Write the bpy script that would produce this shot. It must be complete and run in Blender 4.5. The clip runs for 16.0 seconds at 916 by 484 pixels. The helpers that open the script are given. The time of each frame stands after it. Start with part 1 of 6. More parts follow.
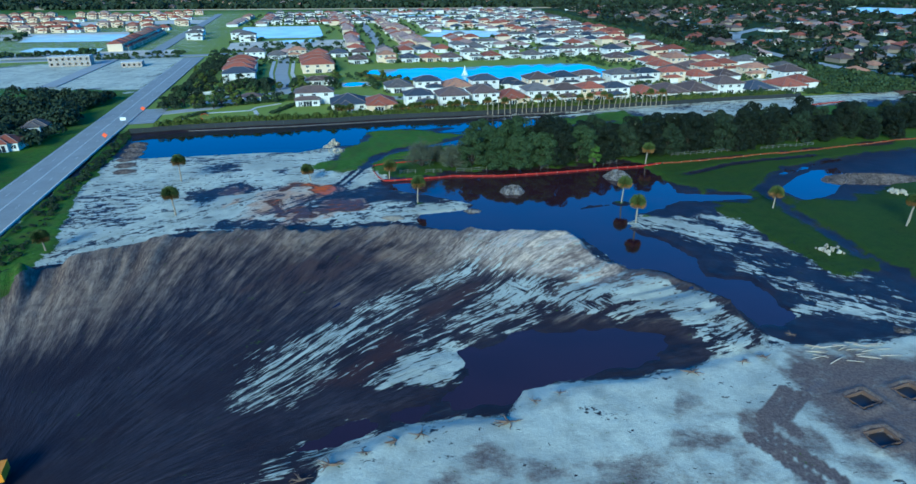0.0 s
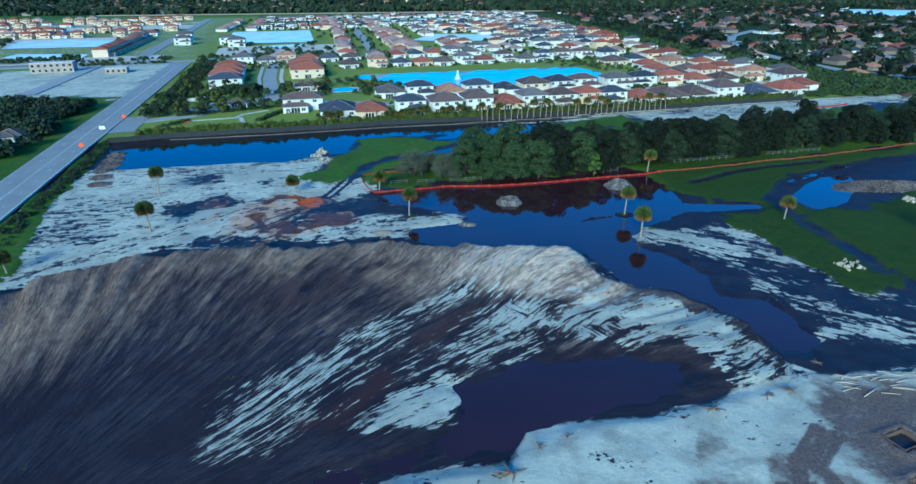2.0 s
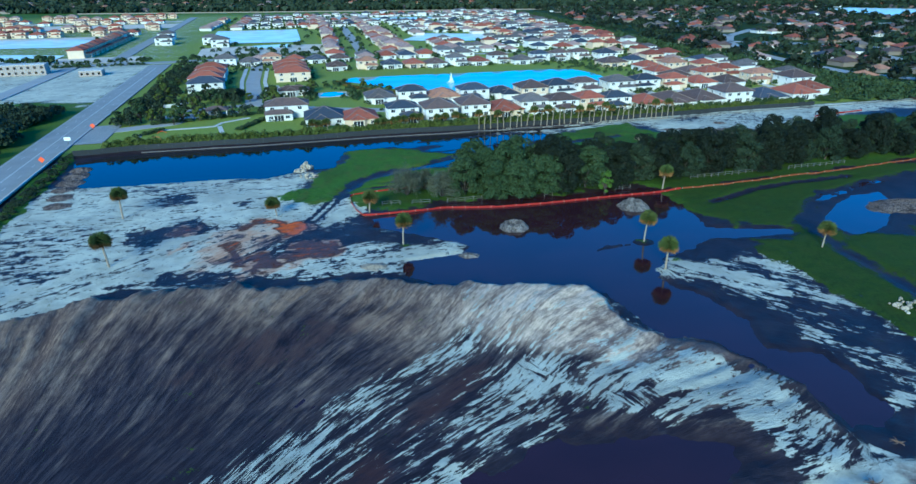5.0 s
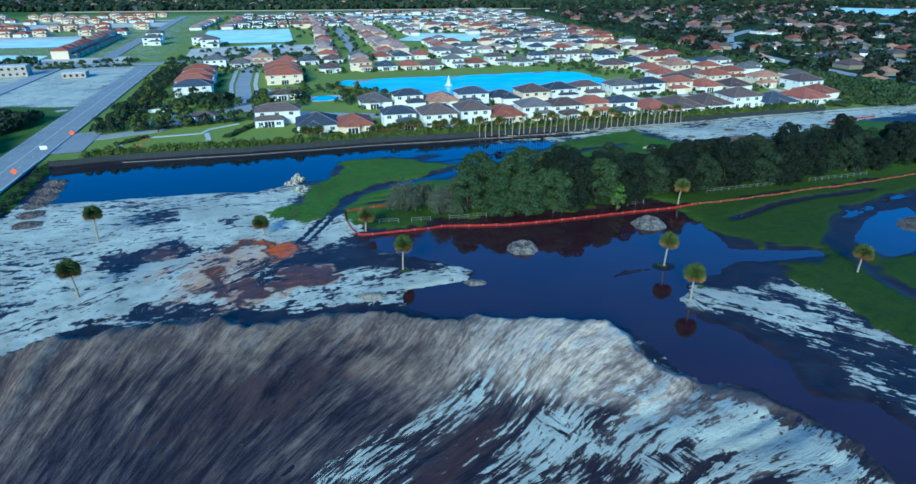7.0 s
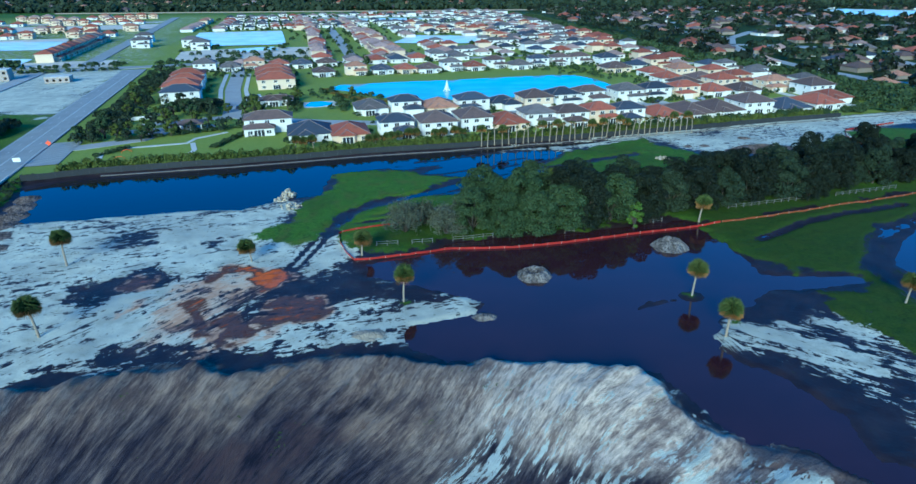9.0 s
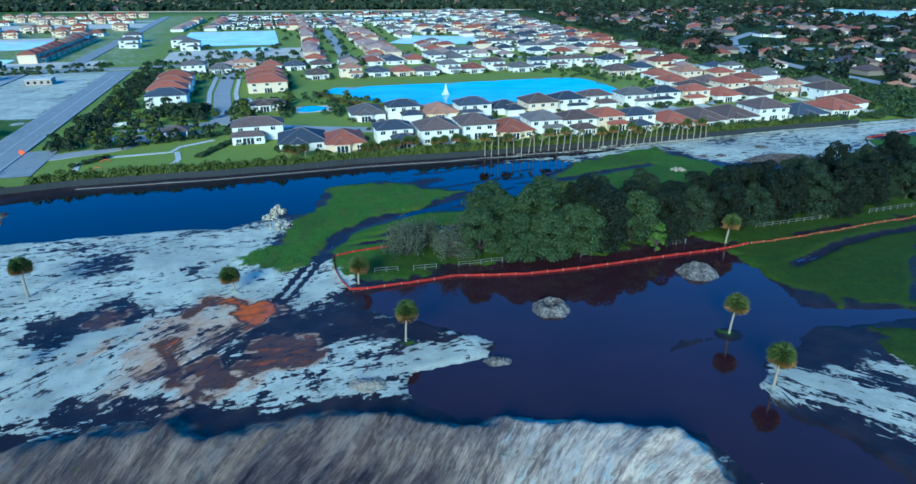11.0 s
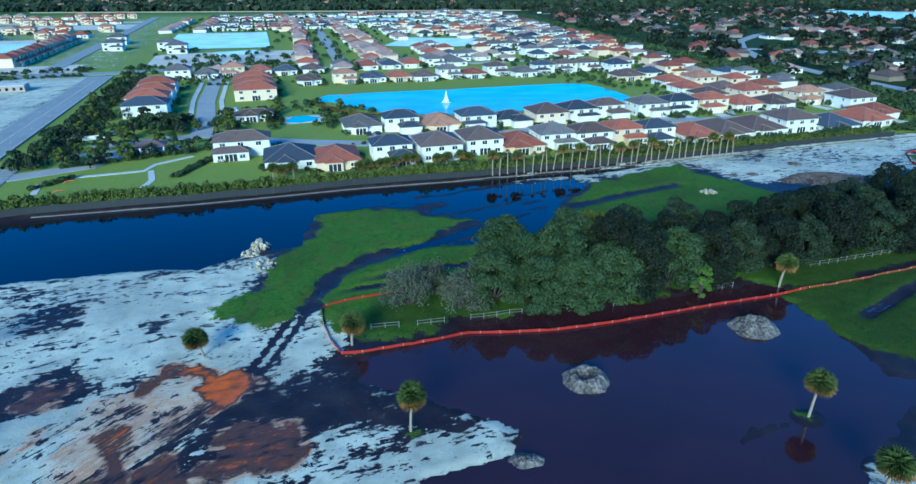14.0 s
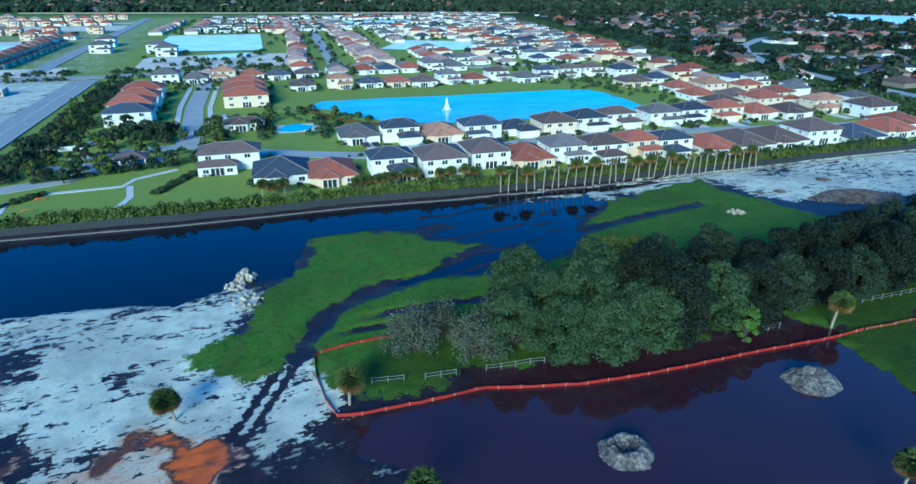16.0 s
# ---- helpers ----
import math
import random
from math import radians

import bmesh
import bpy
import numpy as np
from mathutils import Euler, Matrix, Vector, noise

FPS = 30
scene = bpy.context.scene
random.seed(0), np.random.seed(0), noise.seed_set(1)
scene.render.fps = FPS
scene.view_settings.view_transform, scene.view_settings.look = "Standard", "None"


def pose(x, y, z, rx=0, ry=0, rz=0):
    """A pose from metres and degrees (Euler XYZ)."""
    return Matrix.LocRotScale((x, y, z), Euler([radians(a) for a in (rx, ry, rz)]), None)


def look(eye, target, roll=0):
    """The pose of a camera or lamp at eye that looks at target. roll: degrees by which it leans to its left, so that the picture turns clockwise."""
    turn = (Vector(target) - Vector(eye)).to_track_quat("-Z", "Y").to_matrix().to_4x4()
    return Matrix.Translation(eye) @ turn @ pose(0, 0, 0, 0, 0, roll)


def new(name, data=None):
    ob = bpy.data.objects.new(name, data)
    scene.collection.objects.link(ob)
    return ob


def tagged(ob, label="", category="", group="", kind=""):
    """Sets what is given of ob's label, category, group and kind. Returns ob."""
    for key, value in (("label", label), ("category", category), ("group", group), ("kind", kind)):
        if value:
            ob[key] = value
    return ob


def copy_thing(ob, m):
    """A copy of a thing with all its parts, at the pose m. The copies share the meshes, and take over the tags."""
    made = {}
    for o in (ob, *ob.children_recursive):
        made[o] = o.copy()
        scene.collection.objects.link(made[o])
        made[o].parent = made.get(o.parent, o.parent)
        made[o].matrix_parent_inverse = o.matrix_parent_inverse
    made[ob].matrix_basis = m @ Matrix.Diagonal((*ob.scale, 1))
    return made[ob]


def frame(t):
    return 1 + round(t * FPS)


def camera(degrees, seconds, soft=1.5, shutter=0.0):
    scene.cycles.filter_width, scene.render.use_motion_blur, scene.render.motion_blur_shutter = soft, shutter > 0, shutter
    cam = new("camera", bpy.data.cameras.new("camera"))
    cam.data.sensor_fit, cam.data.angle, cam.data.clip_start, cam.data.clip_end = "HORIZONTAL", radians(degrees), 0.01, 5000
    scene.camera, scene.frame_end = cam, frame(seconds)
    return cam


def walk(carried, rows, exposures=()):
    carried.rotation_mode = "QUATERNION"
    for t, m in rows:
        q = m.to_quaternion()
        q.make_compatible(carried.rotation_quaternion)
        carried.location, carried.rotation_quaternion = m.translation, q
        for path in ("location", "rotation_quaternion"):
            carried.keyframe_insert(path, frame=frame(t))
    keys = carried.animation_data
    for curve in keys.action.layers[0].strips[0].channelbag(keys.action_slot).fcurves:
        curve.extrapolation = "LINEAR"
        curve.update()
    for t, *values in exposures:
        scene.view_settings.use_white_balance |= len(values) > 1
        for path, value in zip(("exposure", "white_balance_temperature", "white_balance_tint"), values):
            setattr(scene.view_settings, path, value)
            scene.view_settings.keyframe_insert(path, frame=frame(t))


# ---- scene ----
cam = camera(75.5, 16.0)
PATH = [
    (0, (8.052, -150.963, 55.999), (8.086, -149.137, 55.182), -0.3),
    (1.5, (8.329, -144.265, 55.044), (8.377, -142.435, 54.238), -0.5),
    (3.5, (7.775, -132.544, 55.094), (7.844, -130.716, 54.286), -0.6),
    (7, (5.137, -111.053, 56.061), (5.242, -109.23, 55.244), -0.3),
    (8, (4.403, -104.564, 55.855), (4.518, -102.74, 55.043), -0.3),
    (9, (3.811, -97.791, 55.96), (3.932, -95.969, 55.146), -0.3),
    (11.5, (2.08, -80.4, 55.846), (2.222, -78.58, 55.03), -0.1),
    (12.5, (1.7, -73.317, 55.884), (1.847, -71.497, 55.068), -0.1),
    (13.5, (1.385, -66.174, 55.938), (1.535, -64.355, 55.122), -0.1),
    (14.5, (0.74, -58.739, 55.943), (0.898, -56.92, 55.127), -0.0),
    (16, (-0.531, -47.368, 55.678), (-0.36, -45.548, 54.867), 0.2),
]
walk(cam, [(t, look(eye, target, roll)) for t, eye, target, roll in PATH], exposures=[(0, 0.83, 5480, -26), (4, 0.96, 5460, -26), (9, 0.97, 5380, -26), (16, 1.09, 5280, -26)])

# ---- light, sky, exposure ----
SUN_EL, SUN_AZ = radians(22), radians(200)
world = bpy.data.worlds.new("world")
scene.world = world
world.use_nodes = True
wn, wl = world.node_tree.nodes, world.node_tree.links
sky = wn.new("ShaderNodeTexSky")
sky.sky_type, sky.sun_disc = "NISHITA", False
sky.sun_elevation, sky.sun_rotation = SUN_EL, SUN_AZ
sky.air_density, sky.dust_density, sky.ozone_density, sky.altitude = 1.6, 0.6, 6.0, 7000
wn["Background"].inputs["Strength"].default_value = 0.12
tint = wn.new("ShaderNodeMix")  # the deep blue of the evening air
tint.data_type, tint.blend_type = "RGBA", "MULTIPLY"
tint.inputs[0].default_value, tint.inputs[7].default_value = 1.0, (0.21, 0.88, 1.45, 1)
wl.new(sky.outputs[0], tint.inputs[6])
wl.new(tint.outputs[2], wn["Background"].inputs["Color"])
lamp = bpy.data.lights.new("sun", "SUN")
lamp.energy, lamp.angle, lamp.color = 2.7, radians(25), (1.0, 0.94, 0.86)
sun = new("sun", lamp)
sun_from = Vector((math.sin(SUN_AZ) * math.cos(SUN_EL), math.cos(SUN_AZ) * math.cos(SUN_EL), math.sin(SUN_EL)))
sun.matrix_world = look(sun_from * 400, (0, 0, 0))

# ---- frame of the estate: u runs along its rows of houses, v along the main road ----
TURN = radians(13)
CU, SU = math.cos(TURN), math.sin(TURN)


def uv(u, v):
    return (CU * u - SU * v, SU * u + CU * v)


# ---- numbers ----
def hashed(ix, iy, seed):
    n = (ix.astype(np.int64) * 374761393 + iy.astype(np.int64) * 668265263 + seed * 974634777) & 0xFFFFFFFF
    n = ((n ^ (n >> 13)) * 1274126177) & 0xFFFFFFFF
    return ((n ^ (n >> 16)) & 0xFFFF) / 65535.0


def vnoise(x, y, seed=0):
    ix, iy = np.floor(x), np.floor(y)
    fx, fy = x - ix, y - iy
    fx, fy = fx * fx * (3 - 2 * fx), fy * fy * (3 - 2 * fy)
    a = hashed(ix, iy, seed) * (1 - fx) + hashed(ix + 1, iy, seed) * fx
    b = hashed(ix, iy + 1, seed) * (1 - fx) + hashed(ix + 1, iy + 1, seed) * fx
    return a * (1 - fy) + b * fy


def fbm(x, y, size, seed=0, octaves=4):
    """Uneven numbers about 0, from -0.5 to 0.5, with lumps of that size."""
    out, amp, f = 0, 0.5, 1 / size
    for o in range(octaves):
        out = out + amp * (vnoise(x * f + o * 17.3, y * f + o * 9.1, seed + o) - 0.5) * 1.9
        amp, f = amp * 0.5, f * 2.1
    return out


def inside(x, y, pts):
    """Distance to a polygon's edge, positive inside."""
    d2, odd = np.full(x.shape, 1e12), np.zeros(x.shape, bool)
    n = len(pts)
    for i in range(n):
        (ax, ay), (bx, by) = pts[i], pts[(i + 1) % n]
        ex, ey = bx - ax, by - ay
        t = np.clip(((x - ax) * ex + (y - ay) * ey) / (ex * ex + ey * ey + 1e-9), 0, 1)
        d2 = np.minimum(d2, (x - ax - t * ex) ** 2 + (y - ay - t * ey) ** 2)
        if ay != by:
            odd ^= ((ay > y) != (by > y)) & (x < ex * (y - ay) / (by - ay) + ax)
    return np.where(odd, 1, -1) * np.sqrt(d2)


def from_line(x, y, pts):
    """Distance to a polyline, and the way along it."""
    d2, along, run = np.full(x.shape, 1e12), np.zeros(x.shape), 0.0
    for (ax, ay), (bx, by) in zip(pts, pts[1:]):
        ex, ey = bx - ax, by - ay
        length = math.hypot(ex, ey)
        t = np.clip(((x - ax) * ex + (y - ay) * ey) / (length * length + 1e-9), 0, 1)
        d = (x - ax - t * ex) ** 2 + (y - ay - t * ey) ** 2
        along = np.where(d < d2, run + t * length, along)
        d2 = np.minimum(d2, d)
        run += length
    return np.sqrt(d2), along


def step(a, b, x):
    t = np.clip((x - a) / (b - a), 0, 1)
    return t * t * (3 - 2 * t)


# ---- materials ----
def nodes_of(name):
    m = bpy.data.materials.new(name)
    m.use_nodes = True
    nt = m.node_tree
    return m, nt, nt.nodes["Principled BSDF"]


def link(nt, a, b):
    nt.links.new(a, b)


def noise_node(nt, vec, scale, detail=4.0, rough=0.55):
    n = nt.nodes.new("ShaderNodeTexNoise")
    n.inputs["Scale"].default_value, n.inputs["Detail"].default_value, n.inputs["Roughness"].default_value = scale, detail, rough
    if vec is not None:
        link(nt, vec, n.inputs["Vector"])
    return n.outputs["Fac"]


def math_node(nt, op, a, b=None, c=None, clamp=False):
    n = nt.nodes.new("ShaderNodeMath")
    n.operation, n.use_clamp = op, clamp
    for i, v in enumerate((a, b, c)):
        if v is None:
            continue
        if isinstance(v, (int, float)):
            n.inputs[i].default_value = v
        else:
            link(nt, v, n.inputs[i])
    return n.outputs[0]


def mix_node(nt, fac, a, b, kind="MIX"):
    n = nt.nodes.new("ShaderNodeMix")
    n.data_type, n.blend_type = "RGBA", kind
    for slot, v in ((0, fac), (6, a), (7, b)):
        if isinstance(v, (int, float)):
            n.inputs[slot].default_value = v
        elif isinstance(v, tuple):
            n.inputs[slot].default_value = (*v, 1)
        else:
            link(nt, v, n.inputs[slot])
    return n.outputs[2]


def ramp(nt, x, lo, hi):
    n = nt.nodes.new("ShaderNodeMapRange")
    n.interpolation_type = "SMOOTHSTEP"
    link(nt, x, n.inputs[0])
    n.inputs[1].default_value, n.inputs[2].default_value = lo, hi
    return n.outputs[0]


def place(nt, scale=(1, 1, 1), kind="Object"):
    tc = nt.nodes.new("ShaderNodeTexCoord")
    mp = nt.nodes.new("ShaderNodeMapping")
    mp.inputs["Scale"].default_value = scale
    link(nt, tc.outputs[kind], mp.inputs[0])
    return mp.outputs[0]


def bump(nt, bsdf, height, strength=0.4, distance=0.1):
    b = nt.nodes.new("ShaderNodeBump")
    b.inputs["Strength"].default_value, b.inputs["Distance"].default_value = strength, distance
    link(nt, height, b.inputs["Height"])
    link(nt, b.outputs[0], bsdf.inputs["Normal"])


def plain(name, colour, rough=0.7, grain=3.0, vary=0.25, metal=0.0, relief=0.25, each=0.0):
    """A paint, plaster or earth: two scales of uneven tone and a fine relief; each: how far one object differs from the next."""
    m, nt, b = nodes_of(name)
    vec = place(nt)
    big, small = noise_node(nt, vec, grain * 0.12, 3), noise_node(nt, vec, grain, 5)
    tone = math_node(nt, "MULTIPLY_ADD", big, vary * 1.4, 1 - vary * 1.1)
    tone = math_node(nt, "MULTIPLY_ADD", small, vary * 0.8, tone)
    if each:
        info = nt.nodes.new("ShaderNodeObjectInfo")
        tone = math_node(nt, "MULTIPLY", tone, math_node(nt, "MULTIPLY_ADD", info.outputs["Random"], each * 2, 1 - each))
    n = nt.nodes.new("ShaderNodeVectorMath")
    n.operation = "SCALE"
    n.inputs[0].default_value = colour
    link(nt, tone, n.inputs["Scale"])
    link(nt, n.outputs[0], b.inputs["Base Color"])
    b.inputs["Roughness"].default_value, b.inputs["Metallic"].default_value = rough, metal
    bump(nt, b, small, relief, 0.03)
    return m


def foliage(name, colour, second, rough=0.65):
    """Leaves: each clump its own green, each tree a little different."""
    m, nt, b = nodes_of(name)
    geo = nt.nodes.new("ShaderNodeNewGeometry")
    info = nt.nodes.new("ShaderNodeObjectInfo")
    fac = math_node(nt, "MULTIPLY_ADD", geo.outputs["Random Per Island"], 0.7, math_node(nt, "MULTIPLY", info.outputs["Random"], 0.3))
    c = mix_node(nt, fac, colour, second)
    big = noise_node(nt, place(nt), 0.35, 3)
    c = mix_node(nt, math_node(nt, "MULTIPLY", big, 0.5), c, tuple(v * 0.45 for v in colour))
    link(nt, c, b.inputs["Base Color"])
    b.inputs["Roughness"].default_value = rough
    b.inputs["Specular IOR Level"].default_value = 0.16
    return m


def tiled(name, colour, second):
    """Roof tiles in courses."""
    m, nt, b = nodes_of(name)
    vec = place(nt)
    info = nt.nodes.new("ShaderNodeObjectInfo")
    w = nt.nodes.new("ShaderNodeTexWave")
    w.bands_direction = "Z"
    w.inputs["Scale"].default_value, w.inputs["Distortion"].default_value = 2.2, 0.6
    link(nt, vec, w.inputs["Vector"])
    fine, big = noise_node(nt, vec, 4.0, 4), noise_node(nt, vec, 0.35, 3)
    c = mix_node(nt, ramp(nt, fine, 0.3, 0.7), colour, second)
    c = mix_node(nt, math_node(nt, "MULTIPLY", ramp(nt, big, 0.45, 0.75), 0.45), c, (0.05, 0.045, 0.045))
    tone = math_node(nt, "MULTIPLY_ADD", info.outputs["Random"], 0.5, 0.75)
    n = nt.nodes.new("ShaderNodeVectorMath")
    n.operation = "SCALE"
    link(nt, c, n.inputs[0])
    link(nt, tone, n.inputs["Scale"])
    link(nt, n.outputs[0], b.inputs["Base Color"])
    b.inputs["Roughness"].default_value, b.inputs["Specular IOR Level"].default_value = 0.8, 0.25
    bump(nt, b, math_node(nt, "ADD", w.outputs["Fac"], fine), 0.5, 0.06)
    return m


def water_surface(name, base, ripple, rough=0.03, spec=0.5, ior=1.45):
    m, nt, b = nodes_of(name)
    vec = place(nt, (1, 1.6, 1))
    murk = noise_node(nt, vec, 0.05, 4)
    link(nt, mix_node(nt, ramp(nt, murk, 0.35, 0.65), base, tuple(v * 0.8 for v in base)), b.inputs["Base Color"])
    b.inputs["Roughness"].default_value, b.inputs["IOR"].default_value, b.inputs["Specular IOR Level"].default_value = rough, ior, spec
    waves = math_node(nt, "ADD", noise_node(nt, vec, 1.4, 3), math_node(nt, "MULTIPLY", noise_node(nt, vec, 0.12, 2), 1.5))
    bump(nt, b, waves, ripple, 0.05)
    return m


def rocky(name, dark, light):
    """Broken earth and stone: blocks of uneven tone with a deep relief."""
    m, nt, b = nodes_of(name)
    vec = place(nt)
    vo = nt.nodes.new("ShaderNodeTexVoronoi")
    vo.inputs["Scale"].default_value = 1.7
    link(nt, vec, vo.inputs["Vector"])
    fine, big = noise_node(nt, vec, 1.9, 7, 0.68), noise_node(nt, vec, 0.4, 4)
    f = math_node(nt, "MULTIPLY_ADD", math_node(nt, "SUBTRACT", fine, 0.5), 1.8, big)
    c = mix_node(nt, ramp(nt, f, 0.25, 0.75), dark, light)
    link(nt, c, b.inputs["Base Color"])
    b.inputs["Roughness"].default_value = 0.95
    b.inputs["Specular IOR Level"].default_value = 0.2
    bump(nt, b, math_node(nt, "ADD", math_node(nt, "MULTIPLY", fine, 2.0), vo.outputs["Distance"]), 1.0, 0.35)
    return m


MAT = {
    "water": water_surface("muddy_water", (0.034, 0.013, 0.019), 0.03, ior=1.55),
    "canal": water_surface("dark_canal_water", (0.004, 0.004, 0.012), 0.05, ior=1.35),
    # lake and pale_lake: the reflected sky is painted into the base colour, mirror weakened
    "lake": water_surface("lake_painted_sky", (0.22, 0.48, 0.46), 0.08, 0.05, 0.4, 1.33),
    "pale_lake": water_surface("pond_painted_pale_sky", (0.86, 0.92, 0.80), 0.08, 0.25, 0.08, 1.33),
    "bare_sand": plain("bare_sand", (0.58, 0.52, 0.44), 0.95, 0.5, 0.5),
    "rim": plain("dark_brown_boards", (0.13, 0.08, 0.06), 0.9, 3.0, 0.4),
    "asphalt": plain("asphalt", (0.27, 0.28, 0.28), 0.85, 1.2, 0.35),
    "street": plain("street_asphalt", (0.33, 0.335, 0.335), 0.85, 1.2, 0.3),
    "concrete": plain("concrete", (0.54, 0.53, 0.50), 0.85, 1.5, 0.3),
    "paint": plain("road_paint", (0.55, 0.55, 0.54), 0.7, 2.0, 0.35),
    "white_wall": plain("white_render", (0.68, 0.67, 0.64), 0.85, 0.8, 0.12, each=0.06),
    "dull_wall": plain("weathered_beige_render", (0.22, 0.185, 0.15), 0.9, 0.8, 0.25, each=0.2),
    "cream_wall": plain("cream_render", (0.64, 0.51, 0.37), 0.85, 0.8, 0.14, each=0.08),
    "block": plain("bare_block", (0.36, 0.30, 0.26), 0.9, 2.0, 0.25),
    "trim": plain("white_trim", (0.8, 0.8, 0.78), 0.6, 2.0, 0.08),
    # near-black colour that stands in for shade inside an opening
    "dark": plain("opening_shade_paint", (0.025, 0.025, 0.03), 0.5, 2.0, 0.2),
    "glass": plain("window_glass", (0.03, 0.035, 0.045), 0.08, 1.0, 0.15, relief=0.02),
    "garage": plain("garage_door", (0.72, 0.71, 0.68), 0.55, 1.0, 0.08),
    "roof_red": tiled("red_roof_tiles", (0.36, 0.105, 0.06), (0.25, 0.08, 0.055)),
    "roof_brown": tiled("brown_roof_tiles", (0.150, 0.098, 0.084), (0.098, 0.070, 0.065)),
    "roof_grey": tiled("grey_roof_tiles", (0.175, 0.155, 0.148), (0.115, 0.100, 0.100)),
    "roof_navy": tiled("slate_blue_roof_tiles", (0.06, 0.075, 0.105), (0.045, 0.055, 0.08)),
    # rose-brown tiles with the haze of distance painted in as a paler colour
    "roof_rose": tiled("haze_paled_rose_roof_tiles", (0.40, 0.27, 0.23), (0.29, 0.20, 0.18)),
    "roof_tan": tiled("terracotta_roof_tiles", (0.42, 0.21, 0.13), (0.30, 0.15, 0.10)),
    "cap_light": plain("pale_ridge_tiles", (0.21, 0.16, 0.145), 0.8, 3.0, 0.3),
    "leaf_oak": foliage("oak_leaves", (0.026, 0.050, 0.020), (0.064, 0.092, 0.036)),
    "leaf_dark": foliage("dark_leaves", (0.020, 0.034, 0.018), (0.042, 0.058, 0.030)),
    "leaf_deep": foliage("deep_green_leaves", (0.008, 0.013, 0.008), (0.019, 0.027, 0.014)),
    "leaf_lime": foliage("bright_leaves", (0.050, 0.105, 0.016), (0.095, 0.15, 0.028)),
    "leaf_grey": foliage("grey_twigs", (0.075, 0.088, 0.055), (0.12, 0.125, 0.085)),
    "leaf_hedge": foliage("hedge_leaves", (0.12, 0.135, 0.024), (0.05, 0.085, 0.022)),
    "leaf_reed": foliage("brown_reeds", (0.16, 0.10, 0.03), (0.10, 0.12, 0.03)),
    "leaf_palm": foliage("palm_fronds", (0.06, 0.10, 0.028), (0.105, 0.12, 0.04)),
    "leaf_dry": foliage("dry_fronds", (0.32, 0.17, 0.06), (0.2, 0.12, 0.05)),
    "bark": plain("bark", (0.065, 0.052, 0.042), 0.9, 4.0, 0.4),
    "palm_bark": plain("palm_bark", (0.27, 0.22, 0.165), 0.9, 6.0, 0.35),
    "rock": rocky("grey_spoil", (0.08, 0.07, 0.068), (0.27, 0.24, 0.22)),
    "earth": rocky("brown_earth", (0.065, 0.050, 0.045), (0.23, 0.18, 0.155)),
    "limestone": plain("pale_limestone", (0.36, 0.31, 0.24), 0.9, 2.0, 0.4, relief=0.8, each=0.3),
    "red_fabric": plain("red_orange_fabric", (0.27, 0.011, 0.006), 0.8, 1.0, 0.3),
    "orange_fabric": plain("faded_orange_fabric", (0.20, 0.045, 0.010), 0.85, 1.0, 0.4),
    "black_fabric": plain("black_screen_fabric", (0.022, 0.025, 0.028), 0.85, 0.6, 0.35),
    "stake": plain("pale_stake", (0.42, 0.33, 0.25), 0.8, 4.0, 0.3),
    "rail": plain("weathered_white_rail", (0.15, 0.14, 0.13), 0.85, 4.0, 0.3),
    "orange_sign": plain("orange_sign_sheet", (0.85, 0.10, 0.02), 0.5, 1.0, 0.05),
    "yellow_paint": plain("yellow_orange_machine_paint", (0.75, 0.27, 0.02), 0.45, 2.0, 0.25),
    "steel": plain("dark_steel", (0.08, 0.08, 0.085), 0.5, 3.0, 0.3, metal=0.6),
    "timber": plain("pale_timber", (0.45, 0.38, 0.3), 0.85, 4.0, 0.35, each=0.25),
    "root": plain("dead_roots", (0.17, 0.11, 0.075), 0.9, 5.0, 0.4),
    "foam": plain("white_spray", (0.85, 0.9, 0.92), 0.6, 1.0, 0.1),
    "pool": plain("pool_water", (0.04, 0.38, 0.48), 0.08, 1.0, 0.15),
    "tyre": plain("black_rubber", (0.02, 0.02, 0.022), 0.8, 4.0, 0.2),
    "car_dark": plain("dark_car_paint", (0.03, 0.035, 0.05), 0.25, 1.0, 0.1),
    "car_white": plain("white_car_paint", (0.75, 0.76, 0.77), 0.3, 1.0, 0.05),
    "car_silver": plain("silver_car_paint", (0.35, 0.37, 0.4), 0.3, 1.0, 0.05, metal=0.4),
    "embankment": plain("brown_embankment", (0.085, 0.05, 0.038), 0.95, 0.5, 0.5),
    "mulch": plain("mulch", (0.07, 0.05, 0.04), 0.95, 2.0, 0.4),
}


